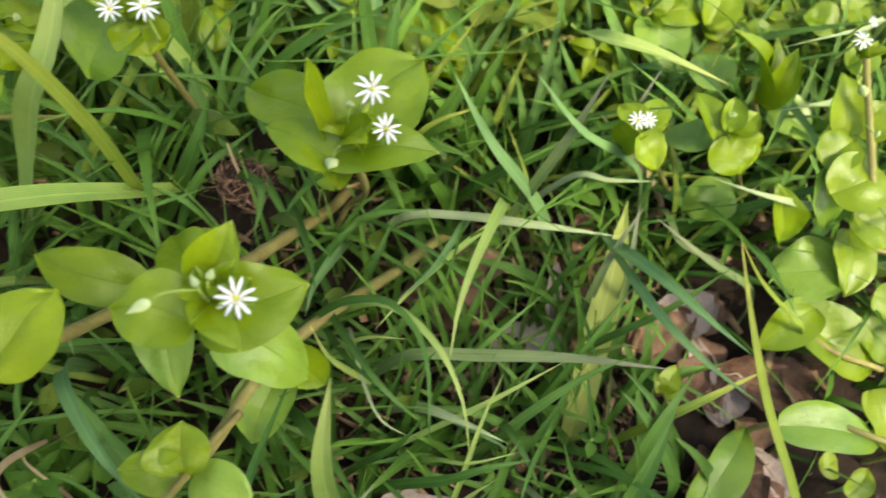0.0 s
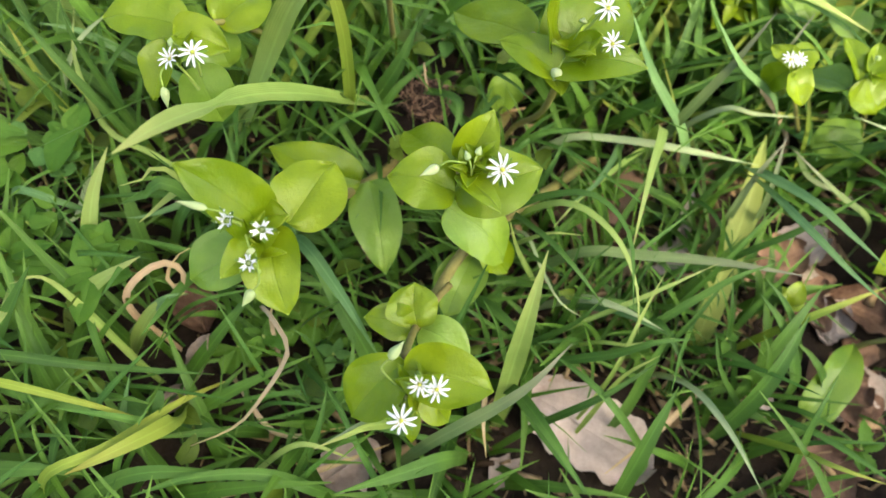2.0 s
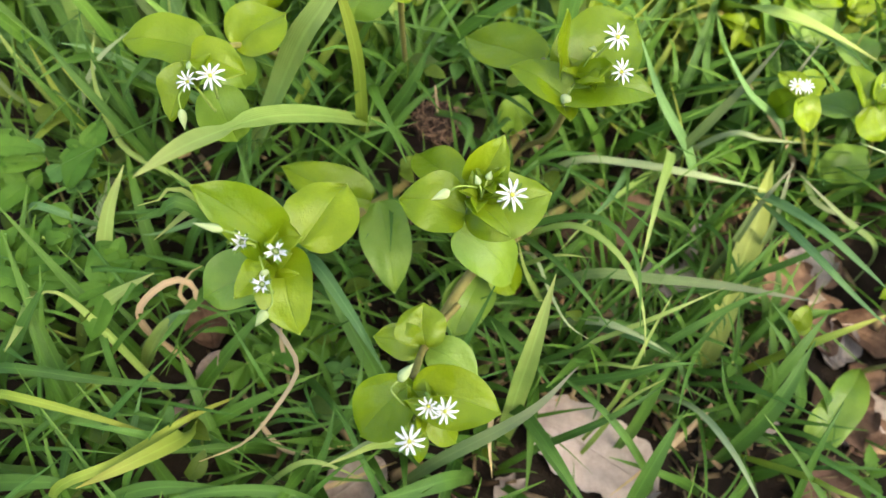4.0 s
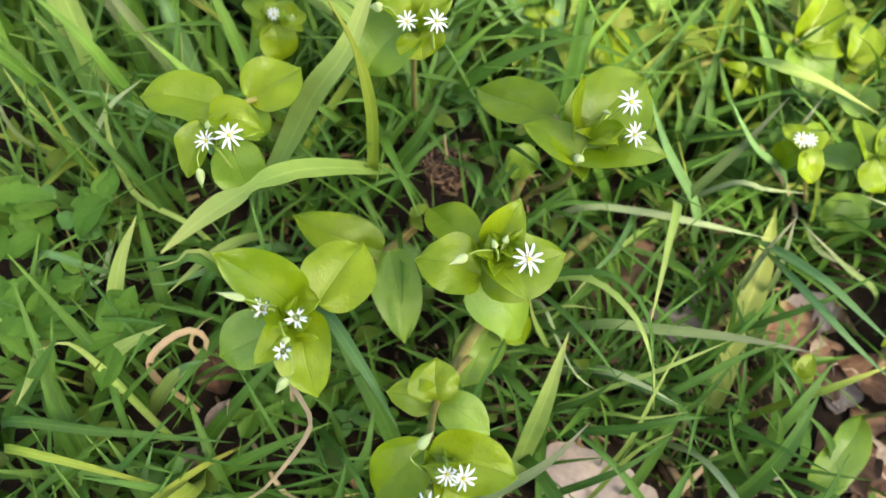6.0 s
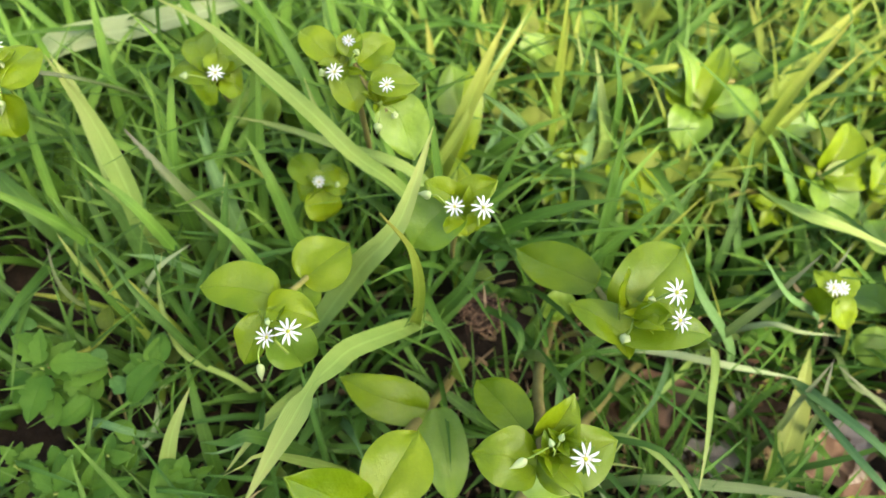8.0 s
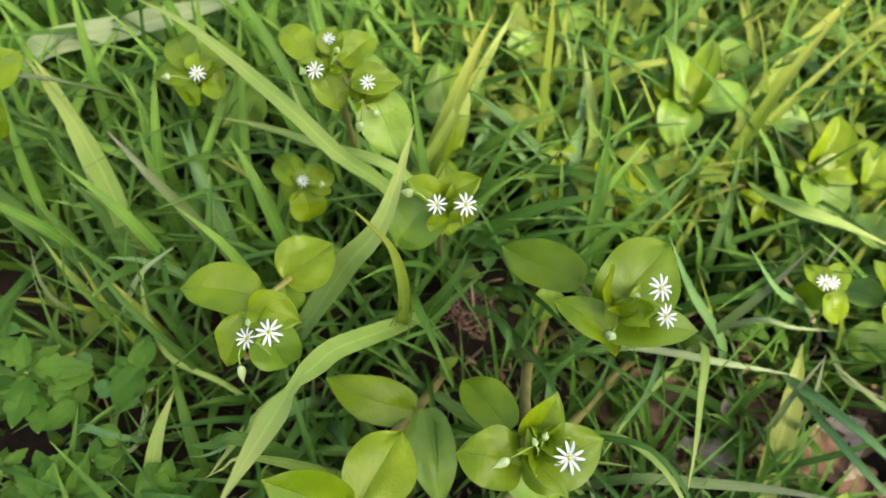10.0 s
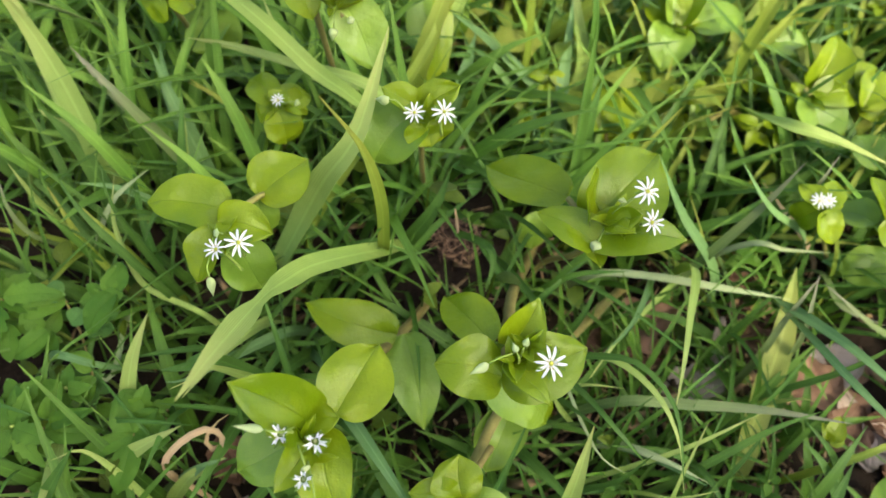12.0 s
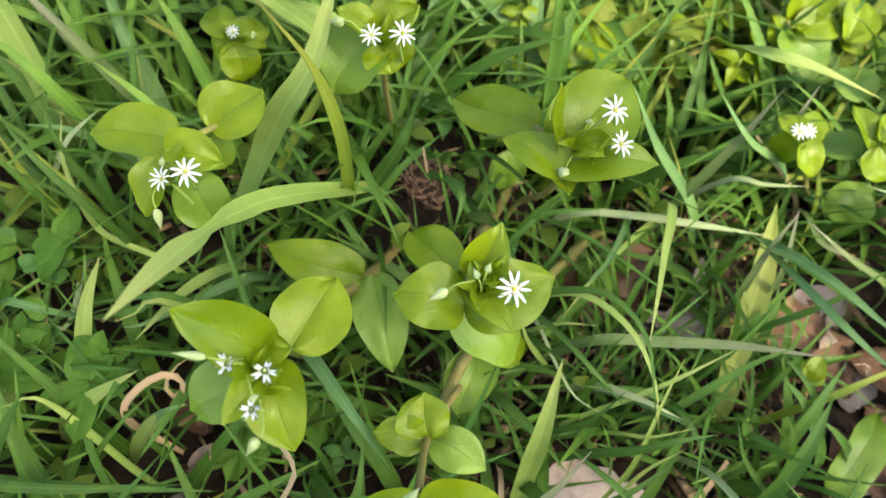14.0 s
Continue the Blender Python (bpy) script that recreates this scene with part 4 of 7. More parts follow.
p = plant("folded upright chickweed leaves among grass stems", -10, 150)
leaf(p, (-51.7, 153.9, 40.0), (-51.2, 182.1, 60.0), 9.1, 30, 0.1)
leaf(p, (-52.3, 138.2, 40.0), (-54.1, 153.0, 44.0), 8.6)
leaf(p, (0.6, 151.8, 30.0), (10.2, 160.5, 34.0), 10.4)
leaf(p, (-6.5, 154.1, 25.0), (-13.2, 145.1, 26.0), 8.4)
leaf(p, (23.5, 153.6, 20.0), (10.9, 149.5, 24.0), 9.5)
leaf(p, (27.6, 149.1, 20.0), (34.2, 142.7, 24.0), 9.4)
stem(p, [(-27.1, 185.9, 28.0), (-44.7, 184.9, 26.0), (-62.2, 184.5, 22.0), (-85.3, 190.7, 8.0)], 0.89)

blade("light", [(-89.6, 89.2, 45.0), (-78.9, 92.9, 72.0), (-69.8, 98.1, 88.0), (-63.4, 116.2, 106.0)], 6.6, 0)
blade("yellow", [(-62.9, 89.5, 38.0), (-62.8, 85.2, 76.0), (-66.0, 81.8, 105.0), (-71.9, 75.0, 132.0)], 3.1, 10)
blade("light", [(-70.2, 125.0, 60.0), (-84.5, 123.1, 80.0), (-99.2, 132.0, 88.0), (-129.6, 153.8, 92.0), (-150.8, 164.4, 92.0)], 4.2, 0)
blade("light", [(-65.4, 129.4, 62.0), (-94.0, 136.2, 66.0), (-112.3, 141.3, 66.0), (-126.4, 144.3, 64.0)], 3.2, 0)
blade("dusty", [(-128.5, 113.2, 50.0), (-137.4, 115.5, 72.0), (-149.1, 123.5, 81.0)], 3.4, 0)
blade("light", [(-153.6, 108.6, 30.0), (-154.7, 117.1, 48.0), (-163.9, 131.8, 70.0), (-178.2, 145.9, 82.0)], 6.3, 0)
blade("broad", [(-181.3, 112.2, 25.0), (-192.2, 118.3, 40.0), (-209.0, 130.8, 52.0)], 6.3, 0)
blade("broad", [(-151.1, 104.6, 30.0), (-158.4, 114.3, 45.0), (-167.6, 121.1, 56.0)], 5.4, 10)
blade("fine", [(-162.6, 103.6, 25.0), (-168.7, 116.0, 40.0), (-176.7, 126.2, 50.0)], 2.8, 0)
blade("blue", [(-119.9, 112.8, 30.0), (-129.3, 126.5, 52.0), (-138.0, 141.1, 62.0)], 4.4, 0)
blade("broad", [(-127.6, 103.3, 30.0), (-124.0, 112.7, 55.0), (-123.7, 123.9, 66.0)], 3.5, 0)
blade("yellow", [(-103.1, 127.3, 30.0), (-114.4, 131.3, 48.0), (-126.2, 134.1, 58.0)], 2.6, 0)
blade("fine", [(-148.5, 131.0, 20.0), (-149.0, 137.7, 45.0), (-148.7, 144.5, 60.0)], 3.8, 0)
blade("fine", [(-138.6, 160.4, 30.0), (-136.3, 153.4, 60.0), (-135.3, 153.6, 80.0)], 3.0, 0)
blade("broad", [(-170.2, 181.7, 25.0), (-176.3, 179.0, 42.0), (-186.2, 183.4, 55.0)], 5.4, 0)
blade("dusty", [(-164.1, 165.4, 40.0), (-172.3, 141.9, 78.0), (-188.9, 133.4, 88.0)], 2.8, 0)
blade("fine", [(-203.7, 179.6, 15.0), (-199.3, 156.8, 30.0), (-189.9, 130.1, 38.0)], 2.5, 0)
blade("pale", [(-189.3, 125.6, 20.0), (-186.1, 122.8, 36.0), (-189.6, 129.9, 40.0)], 2.3, 0)
blade("fine", [(-157.1, 93.7, 25.0), (-175.1, 107.8, 38.0), (-187.9, 101.1, 28.0)], 3.0, 0)
blade("yellow", [(-61.8, 143.5, 30.0), (-55.4, 149.0, 60.0), (-47.1, 169.7, 78.0), (-42.8, 181.0, 82.0)], 5.6, 0)
blade("blue", [(-1.1, 152.3, 25.0), (-20.9, 162.0, 40.0), (-37.1, 171.1, 48.0), (-50.2, 177.4, 52.0)], 4.1, 0)
blade("broad", [(4.2, 167.9, 35.0), (-0.4, 172.3, 62.0), (-5.3, 185.5, 74.0)], 3.9, 15)
blade("yellow", [(-15.2, 185.0, 25.0), (-1.9, 184.3, 48.0), (10.6, 185.5, 60.0), (32.7, 193.2, 60.0)], 4.2, 0)
blade("broad", [(2.9, 126.6, 20.0), (-1.2, 133.2, 48.0), (0.8, 144.1, 62.0)], 5.4, 10)
blade("yellow", [(51.1, 164.5, 25.0), (54.5, 170.2, 50.0), (57.0, 174.7, 72.0), (67.7, 187.5, 92.0)], 4.7, 0)
blade("yellow", [(51.3, 165.1, 20.0), (62.0, 175.1, 45.0), (74.9, 186.3, 62.0), (88.7, 199.4, 70.0)], 2.9, 0)
blade("light", [(59.7, 162.4, 30.0), (52.6, 142.6, 52.0), (54.3, 126.3, 68.0), (67.1, 122.7, 68.0), (90.5, 120.2, 60.0)], 4.6, 0)
blade("blue", [(69.9, 104.1, 40.0), (47.5, 101.3, 62.0), (32.8, 106.3, 77.0)], 2.6, 0)
blade("dusty", [(38.6, 97.6, 35.0), (45.5, 102.5, 58.0), (50.7, 108.0, 77.0)], 2.8, 0)
blade("dusty", [(68.1, 115.2, 35.0), (64.7, 112.5, 60.0), (69.4, 119.7, 66.0)], 2.1, 0)
blade("blue", [(43.5, 95.3, 30.0), (26.3, 104.5, 50.0), (14.5, 114.3, 66.0)], 3.4, 0)
blade("broad", [(-13.0, 55.6, 52.0), (-5.6, 52.8, 66.0), (1.4, 48.8, 74.0), (7.5, 37.8, 78.0), (8.5, 20.3, 76.0)], 1.7, 0)
blade("light", [(30.1, 89.4, 45.0), (19.6, 64.5, 62.0), (15.1, 50.9, 66.0), (13.7, 41.3, 62.0)], 2.7, 0)
blade("pale", [(4.4, 91.4, 30.0), (20.3, 89.3, 36.0), (37.7, 85.6, 40.0), (63.0, 84.0, 38.0)], 2.3, 0)
# this blade's colour carries the sunlight that falls on it
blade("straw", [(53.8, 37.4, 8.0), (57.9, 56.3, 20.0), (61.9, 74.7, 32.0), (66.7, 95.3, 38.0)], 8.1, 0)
blade("dusty", [(66.1, 67.8, 20.0), (63.3, 72.0, 40.0), (63.3, 85.5, 54.0)], 2.2, 0)
blade("dusty", [(83.0, 100.9, 24.0), (85.6, 87.3, 28.0), (99.2, 81.5, 28.0)], 2.2, 0)
blade("broad", [(-4.2, 120.2, 40.0), (-8.2, 126.9, 72.0), (-10.2, 134.6, 96.0)], 4.2, 15)
blade("light", [(-11.0, 13.2, 28.0), (-11.8, 21.0, 58.0), (-10.2, 33.7, 74.0)], 5.3, 0)
blade("blue", [(-70.1, 40.7, 48.0), (-57.0, 24.1, 58.0), (-46.9, 12.2, 48.0)], 3.4, 0)
blade("yellow", [(-136.9, -1.7, 50.0), (-116.3, -4.2, 45.0), (-100.7, -6.4, 28.0)], 1.9, 0)
blade("fine", [(-141.6, 5.0, 45.0), (-119.6, 5.5, 40.0), (-98.1, 8.9, 22.0)], 2.3, 0)
blade("broad", [(-148.6, 7.1, 30.0), (-138.5, 15.7, 46.0), (-130.3, 24.3, 58.0)], 4.5, 0)
blade("yellow", [(-98.2, -0.6, 20.0), (-97.6, -6.2, 34.0), (-104.2, -14.2, 46.0), (-115.8, -20.7, 44.0)], 4.2, 0)
blade("yellow", [(-120.7, -21.0, 42.0), (-107.6, -13.7, 44.0), (-97.3, 0.1, 30.0), (-87.1, 10.2, 16.0)], 2.3, 0)
blade("blue", [(-112.7, -7.8, 25.0), (-107.9, -1.1, 40.0), (-106.7, 3.7, 44.0)], 2.0, 0)
blade("blue", [(-117.1, 21.3, 18.0), (-104.3, 24.1, 40.0), (-98.8, 26.9, 38.0)], 2.8, 0)
blade("pale", [(-139.0, 68.5, 25.0), (-137.9, 47.5, 30.0), (-149.5, 53.0, 36.0)], 1.6, 0)
blade("broad", [(-99.7, 46.8, 60.0), (-108.2, 45.2, 58.0), (-118.1, 46.5, 48.0)], 3.7, 0)
blade("broad", [(-104.5, 59.0, 40.0), (-97.8, 46.1, 72.0), (-99.7, 44.9, 82.0)], 2.1, 0)
blade("broad", [(-111.9, 47.5, 20.0), (-103.4, 49.4, 42.0), (-96.8, 60.0, 40.0)], 3.5, 0)
blade("blue", [(-150.0, 50.9, 40.0), (-137.4, 48.9, 40.0), (-128.4, 53.1, 20.0)], 1.9, 0)
blade("fine", [(-120.8, 71.5, 20.0), (-128.1, 73.6, 50.0), (-140.3, 81.9, 66.0), (-148.9, 91.8, 72.0)], 2.2, 0)
blade("fine", [(-121.2, 73.4, 20.0), (-127.0, 77.9, 52.0), (-132.0, 83.4, 70.0), (-134.2, 90.4, 76.0)], 2.1, 0)
blade("blue", [(-108.6, 91.5, 30.0), (-112.7, 87.0, 50.0), (-120.8, 89.0, 56.0)], 2.6, 0)
blade("fine", [(-129.4, 121.6, 30.0), (-126.7, 87.0, 55.0), (-128.4, 77.7, 52.0)], 2.6, 0)
blade("broad", [(-61.5, 93.7, 25.0), (-49.9, 97.7, 50.0), (-44.8, 106.8, 62.0)], 4.4, 10)
blade("fine", [(-84.8, 88.4, 20.0), (-74.2, 93.2, 46.0), (-67.9, 97.6, 52.0)], 2.0, 0)
blade("fine", [(-63.9, 98.7, 25.0), (-59.4, 94.8, 52.0), (-56.7, 99.5, 58.0)], 2.4, 0)
blade("broad", [(2.3, 19.9, 25.0), (14.2, 19.1, 44.0), (22.4, 20.5, 54.0), (32.7, 22.5, 52.0)], 2.4, 0)
blade("fine", [(-4.4, 25.0, 25.0), (3.7, 26.4, 44.0), (9.4, 31.3, 56.0)], 1.7, 0)
blade("broad", [(22.8, -14.4, 15.0), (25.3, -1.1, 36.0), (31.0, 11.9, 44.0)], 4.5, 0)
blade("pale", [(38.6, 16.0, 30.0), (41.9, 2.1, 46.0), (47.5, -13.5, 50.0)], 1.9, 0)
blade("broad", [(57.2, 8.8, 15.0), (61.8, 19.0, 34.0), (70.4, 35.4, 42.0)], 4.8, 0)
blade("broad", [(-8.8, 9.2, 30.0), (-2.3, -4.6, 46.0), (4.8, -16.3, 48.0)], 3.4, 0)
blade("dusty", [(-31.5, -5.5, 30.0), (-12.1, 5.1, 52.0), (-1.1, 16.3, 60.0)], 3.1, 0)
blade("broad", [(29.5, 31.8, 28.0), (45.1, 41.2, 46.0), (57.4, 46.1, 52.0)], 2.3, 0)
blade("dusty", [(4.7, 48.0, 40.0), (22.7, 47.7, 44.0), (45.6, 47.0, 46.0), (68.0, 44.3, 48.0)], 2.8, 0)
blade("yellow", [(70.3, 35.9, 25.0), (77.8, 38.7, 36.0), (96.5, 47.0, 40.0)], 2.3, 0)
blade("pale", [(-48.7, -3.3, 40.0), (-53.5, -7.1, 46.0), (-59.5, -10.5, 44.0)], 1.9, 0)
blade("broad", [(-12.9, 20.5, 30.0), (-17.8, 23.1, 48.0), (-22.1, 27.6, 54.0)], 2.2, 30)
blade("fine", [(27.5, 39.0, 20.0), (32.1, 30.4, 34.0), (39.5, 17.6, 30.0)], 2.1, 0)
blade("blue", [(13.6, 39.4, 20.0), (18.6, 33.4, 36.0), (28.8, 26.4, 42.0)], 2.4, 0)
blade("broad", [(76.7, 23.1, 20.0), (66.7, 34.0, 34.0), (57.7, 41.2, 40.0)], 3.6, 0)
blade("broad", [(72.5, -7.3, 15.0), (70.1, 5.8, 36.0), (74.6, 18.3, 44.0)], 2.5, 0)
blade("yellow", [(68.2, 0.4, 30.0), (71.0, -4.6, 42.0), (85.1, -8.9, 44.0)], 1.7, 0)
blade("broad", [(29.5, -3.6, 20.0), (12.3, 8.7, 40.0), (-3.8, 24.6, 30.0)], 2.0, 0)
blade("fine", [(-1.1, 2.9, 20.0), (12.3, 8.7, 40.0), (26.1, 18.1, 44.0)], 2.1, 0)
blade("broad", [(26.7, 10.9, 15.0), (29.4, 23.3, 36.0), (32.0, 28.3, 42.0)], 3.2, 0)
blade("broad", [(-26.6, -9.1, 28.0), (-41.0, -15.1, 36.0), (-54.1, -20.3, 40.0)], 4.2, 0)
blade("broad", [(-69.8, 15.6, 20.0), (-57.1, 2.2, 40.0), (-50.3, -6.8, 40.0)], 2.2, 0)
blade("broad", [(-64.4, -2.2, 15.0), (-55.1, 6.3, 34.0), (-53.6, 19.6, 42.0)], 2.7, 0)
blade("broad", [(-68.0, -19.0, 15.0), (-60.3, -6.1, 38.0), (-58.8, 5.6, 44.0)], 2.2, 0)
blade("broad", [(-120.2, -25.7, 20.0), (-103.0, -18.9, 34.0), (-78.6, -16.8, 34.0)], 3.7, 0)
blade("broad", [(-141.1, -20.6, 30.0), (-125.0, -19.6, 36.0), (-116.7, -19.5, 26.0)], 3.6, 0)
blade("broad", [(-124.7, 5.8, 10.0), (-125.4, -8.2, 30.0), (-122.2, -24.5, 36.0)], 2.9, 0)
blade("yellow", [(106.5, 14.7, 24.0), (88.0, 35.1, 52.0), (77.7, 50.3, 70.0), (71.9, 63.7, 82.0)], 2.2, 0)
blade("yellow", [(114.9, 60.5, 30.0), (103.6, 60.2, 44.0), (85.5, 60.8, 64.0), (74.1, 64.4, 78.0)], 1.4, 0)
blade("blue", [(64.0, 94.1, 20.0), (60.2, 80.7, 40.0), (66.3, 63.3, 56.0), (74.9, 53.0, 58.0), (84.1, 46.1, 56.0)], 3.7, 0)
blade("blue", [(64.3, 91.6, 20.0), (60.6, 77.7, 40.0), (62.9, 54.0, 58.0), (73.1, 42.3, 58.0), (85.0, 35.2, 54.0)], 2.5, 0)
blade("broad", [(57.0, 57.2, 25.0), (68.9, 59.2, 48.0), (80.6, 65.4, 62.0)], 2.0, 0)
blade("fine", [(-16.9, 65.9, 30.0), (-7.7, 46.2, 55.0), (0.1, 35.1, 60.0), (10.3, 29.0, 50.0)], 1.8, 0)
blade("pale", [(50.1, 100.8, 40.0), (59.2, 96.8, 46.0), (71.7, 96.0, 48.0)], 1.9, 0)
blade("pale", [(126.3, 97.5, 34.0), (114.2, 91.6, 46.0), (96.7, 89.9, 54.0), (84.0, 94.2, 54.0)], 2.5, 0)
blade("pale", [(137.5, 132.7, 40.0), (125.4, 123.8, 50.0), (114.4, 117.9, 56.0), (106.8, 117.1, 54.0)], 2.3, 0)
blade("pale", [(150.8, 155.5, 50.0), (133.3, 141.5, 62.0), (115.1, 132.8, 66.0), (106.8, 132.6, 62.0)], 1.6, 0)
blade("fine", [(-32.1, 105.1, 20.0), (-20.3, 74.3, 50.0), (-15.7, 56.7, 58.0)], 2.0, 0)
blade("broad", [(-46.6, 104.1, 30.0), (-32.1, 86.7, 52.0), (-32.8, 74.7, 48.0)], 2.3, 0)
blade("broad", [(-11.6, 66.6, 15.0), (-3.8, 71.8, 40.0), (1.5, 83.7, 46.0)], 2.3, 0)
blade("blue", [(-11.1, 89.2, 20.0), (-17.7, 66.6, 40.0), (-19.8, 57.6, 40.0)], 2.7, 0)
blade("broad", [(81.2, 30.4, 15.0), (67.8, 38.1, 36.0), (58.1, 46.3, 42.0)], 2.9, 0)
blade("broad", [(64.1, 19.0, 10.0), (66.9, 30.4, 32.0), (77.5, 45.9, 40.0)], 3.8, 0)
blade("fine", [(58.1, 27.6, 12.0), (51.6, 35.4, 34.0), (49.5, 46.0, 42.0)], 1.7, 0)
blade("broad", [(37.9, 32.0, 20.0), (22.6, 36.2, 34.0), (3.2, 37.2, 34.0)], 2.1, 0)
blade("broad", [(-20.1, 34.8, 30.0), (-10.5, 22.7, 42.0), (-3.7, 12.9, 46.0)], 2.8, 0)
blade("broad", [(-69.2, 37.9, 36.0), (-58.7, 27.3, 46.0), (-49.7, 19.6, 44.0)], 2.0, 0)
blade("dry", [(-109.8, 19.9, 14.0), (-115.3, 22.7, 26.0), (-114.7, 25.3, 38.0), (-109.2, 30.0, 44.0), (-104.0, 33.0, 44.0), (-100.9, 32.2, 40.0), (-101.7, 29.5, 36.0), (-104.6, 29.4, 36.0), (-104.8, 31.6, 40.0), (-100.9, 34.9, 46.0), (-98.5, 36.8, 46.0)], 1.8, 20)
blade("dry", [(-75.9, 21.0, 50.0), (-69.9, 13.7, 62.0), (-67.7, 9.0, 56.0), (-74.5, -0.1, 44.0), (-81.6, -6.4, 36.0), (-94.6, -11.9, 30.0)], 1.5, 40)
blade("dry", [(-77.0, 17.1, 10.0), (-76.0, 21.7, 40.0), (-73.5, 23.4, 50.0)], 1.2, 0)
blade("dry", [(-230.8, 178.6, 8.0), (-202.5, 182.1, 14.0), (-174.4, 188.4, 16.0)], 3.2, 0)
blade("dry", [(-226.3, 185.2, 8.0), (-199.3, 181.6, 10.0), (-177.9, 180.2, 12.0)], 3.7, 0)
blade("dry", [(-87.2, -21.8, 8.0), (-62.9, -14.0, 12.0), (-41.7, -4.3, 10.0)], 1.6, 0)
blade("dry", [(54.4, 21.5, 8.0), (38.6, 6.1, 10.0), (21.8, -8.0, 8.0)], 1.5, 0)
blade("dry", [(84.5, 107.1, 20.0), (68.7, 121.3, 32.0), (61.8, 127.1, 36.0)], 1.9, 0)
blade("dry", [(-16.2, 14.2, 20.0), (-18.2, 1.0, 34.0), (-16.4, -8.4, 30.0)], 1.5, 0)
blade("dry", [(-86.9, 8.4, 15.0), (-73.9, -4.2, 12.0), (-55.0, -1.2, 14.0)], 1.3, 0)
blade("fine", [(-19.5, 66.3, 15.0), (-8.1, 46.5, 40.0), (1.5, 36.7, 48.0)], 1.6, 0)
blade("fine", [(-5.3, 35.6, 12.0), (2.9, 41.8, 38.0), (4.9, 50.8, 50.0)], 1.4, 0)
blade("fine", [(19.3, 30.0, 12.0), (22.4, 39.9, 36.0), (26.6, 48.5, 46.0)], 1.4, 0)
blade("fine", [(31.4, 22.9, 12.0), (38.8, 32.0, 36.0), (47.8, 45.7, 48.0)], 1.5, 0)
blade("broad", [(40.7, 68.3, 15.0), (40.3, 72.0, 40.0), (42.0, 77.1, 50.0)], 1.4, 0)
blade("light", [(3.8, 30.0, 20.0), (22.8, 35.9, 42.0), (41.8, 45.0, 50.0)], 1.4, 0)
blade("broad", [(55.6, 77.0, 12.0), (40.0, 51.8, 36.0), (29.9, 36.4, 40.0)], 1.5, 0)
blade("light", [(-18.2, 52.4, 18.0), (-5.6, 51.0, 44.0), (4.9, 49.4, 50.0)], 1.3, 0)
blade("fine", [(6.4, 40.4, 14.0), (6.3, 42.4, 40.0), (12.8, 47.6, 50.0)], 1.6, 0)
blade("light", [(-1.1, 46.7, 15.0), (-12.0, 45.6, 44.0), (-16.6, 49.8, 56.0)], 1.6, 0)
blade("broad", [(52.5, 45.9, 12.0), (36.6, 24.4, 34.0), (30.3, 10.4, 40.0)], 1.5, 0)
blade("fine", [(64.1, 11.5, 12.0), (46.5, 18.7, 36.0), (41.0, 28.1, 46.0)], 1.7, 0)
blade("light", [(15.7, 7.1, 12.0), (18.2, 14.4, 36.0), (25.4, 19.0, 46.0)], 1.5, 0)
blade("broad", [(-13.8, 24.6, 12.0), (-18.8, 25.3, 34.0), (-23.6, 31.4, 44.0)], 1.6, 0)
blade("broad", [(-61.7, 11.4, 12.0), (-65.6, 17.4, 34.0), (-71.3, 19.9, 40.0)], 1.7, 0)
blade("light", [(-76.7, -13.8, 14.0), (-64.5, -8.8, 34.0), (-49.9, -11.7, 34.0)], 1.5, 0)
blade("broad", [(-141.3, -7.5, 14.0), (-119.7, -2.6, 34.0), (-107.2, -1.5, 34.0)], 1.8, 0)
blade("yellow", [(-146.0, 80.9, 30.0), (-152.9, 87.0, 40.0), (-159.5, 96.1, 52.0)], 2.1, 0)
blade("light", [(-115.2, 68.8, 30.0), (-130.2, 73.2, 36.0), (-135.3, 78.8, 44.0), (-137.1, 86.1, 56.0), (-136.2, 95.2, 64.0)], 1.7, 20)
blade("yellow", [(-161.4, 90.0, 26.0), (-171.4, 89.2, 34.0), (-185.5, 88.0, 40.0)], 2.1, 0)
blade("light", [(-167.1, 97.4, 28.0), (-170.5, 99.9, 40.0), (-174.2, 104.1, 50.0)], 2.1, 0)
blade("blue", [(-129.5, 100.2, 34.0), (-142.3, 100.7, 46.0), (-153.6, 99.4, 50.0)], 2.6, 0)
blade("pale", [(-151.9, 91.1, 30.0), (-144.0, 98.1, 44.0), (-132.2, 103.4, 54.0)], 1.9, 0)
blade("dusty", [(-162.4, 88.9, 26.0), (-168.5, 88.1, 36.0), (-172.8, 91.9, 44.0), (-174.2, 99.3, 54.0)], 1.4, 0)
blade("yellow", [(-156.7, 86.5, 28.0), (-160.6, 74.2, 34.0), (-165.9, 69.2, 40.0)], 2.4, 0)
blade("light", [(-156.8, 114.1, 26.0), (-163.8, 125.6, 40.0), (-171.8, 139.7, 54.0), (-179.6, 151.2, 64.0), (-184.8, 155.9, 70.0)], 6.2, 0)
blade("light", [(-153.6, 112.3, 26.0), (-162.5, 120.9, 40.0), (-172.7, 125.2, 48.0)], 6.3, 0)
blade("dusty", [(-136.1, 125.1, 30.0), (-144.5, 128.5, 40.0), (-152.3, 133.6, 48.0), (-162.5, 141.0, 56.0)], 3.3, 0)
blade("blue", [(-121.6, 114.6, 30.0), (-127.9, 124.6, 42.0), (-134.0, 134.6, 52.0), (-137.5, 146.9, 58.0)], 5.5, 0)
blade("light", [(-129.3, 108.3, 30.0), (-126.5, 115.6, 46.0), (-125.9, 125.7, 60.0)], 3.6, 0)
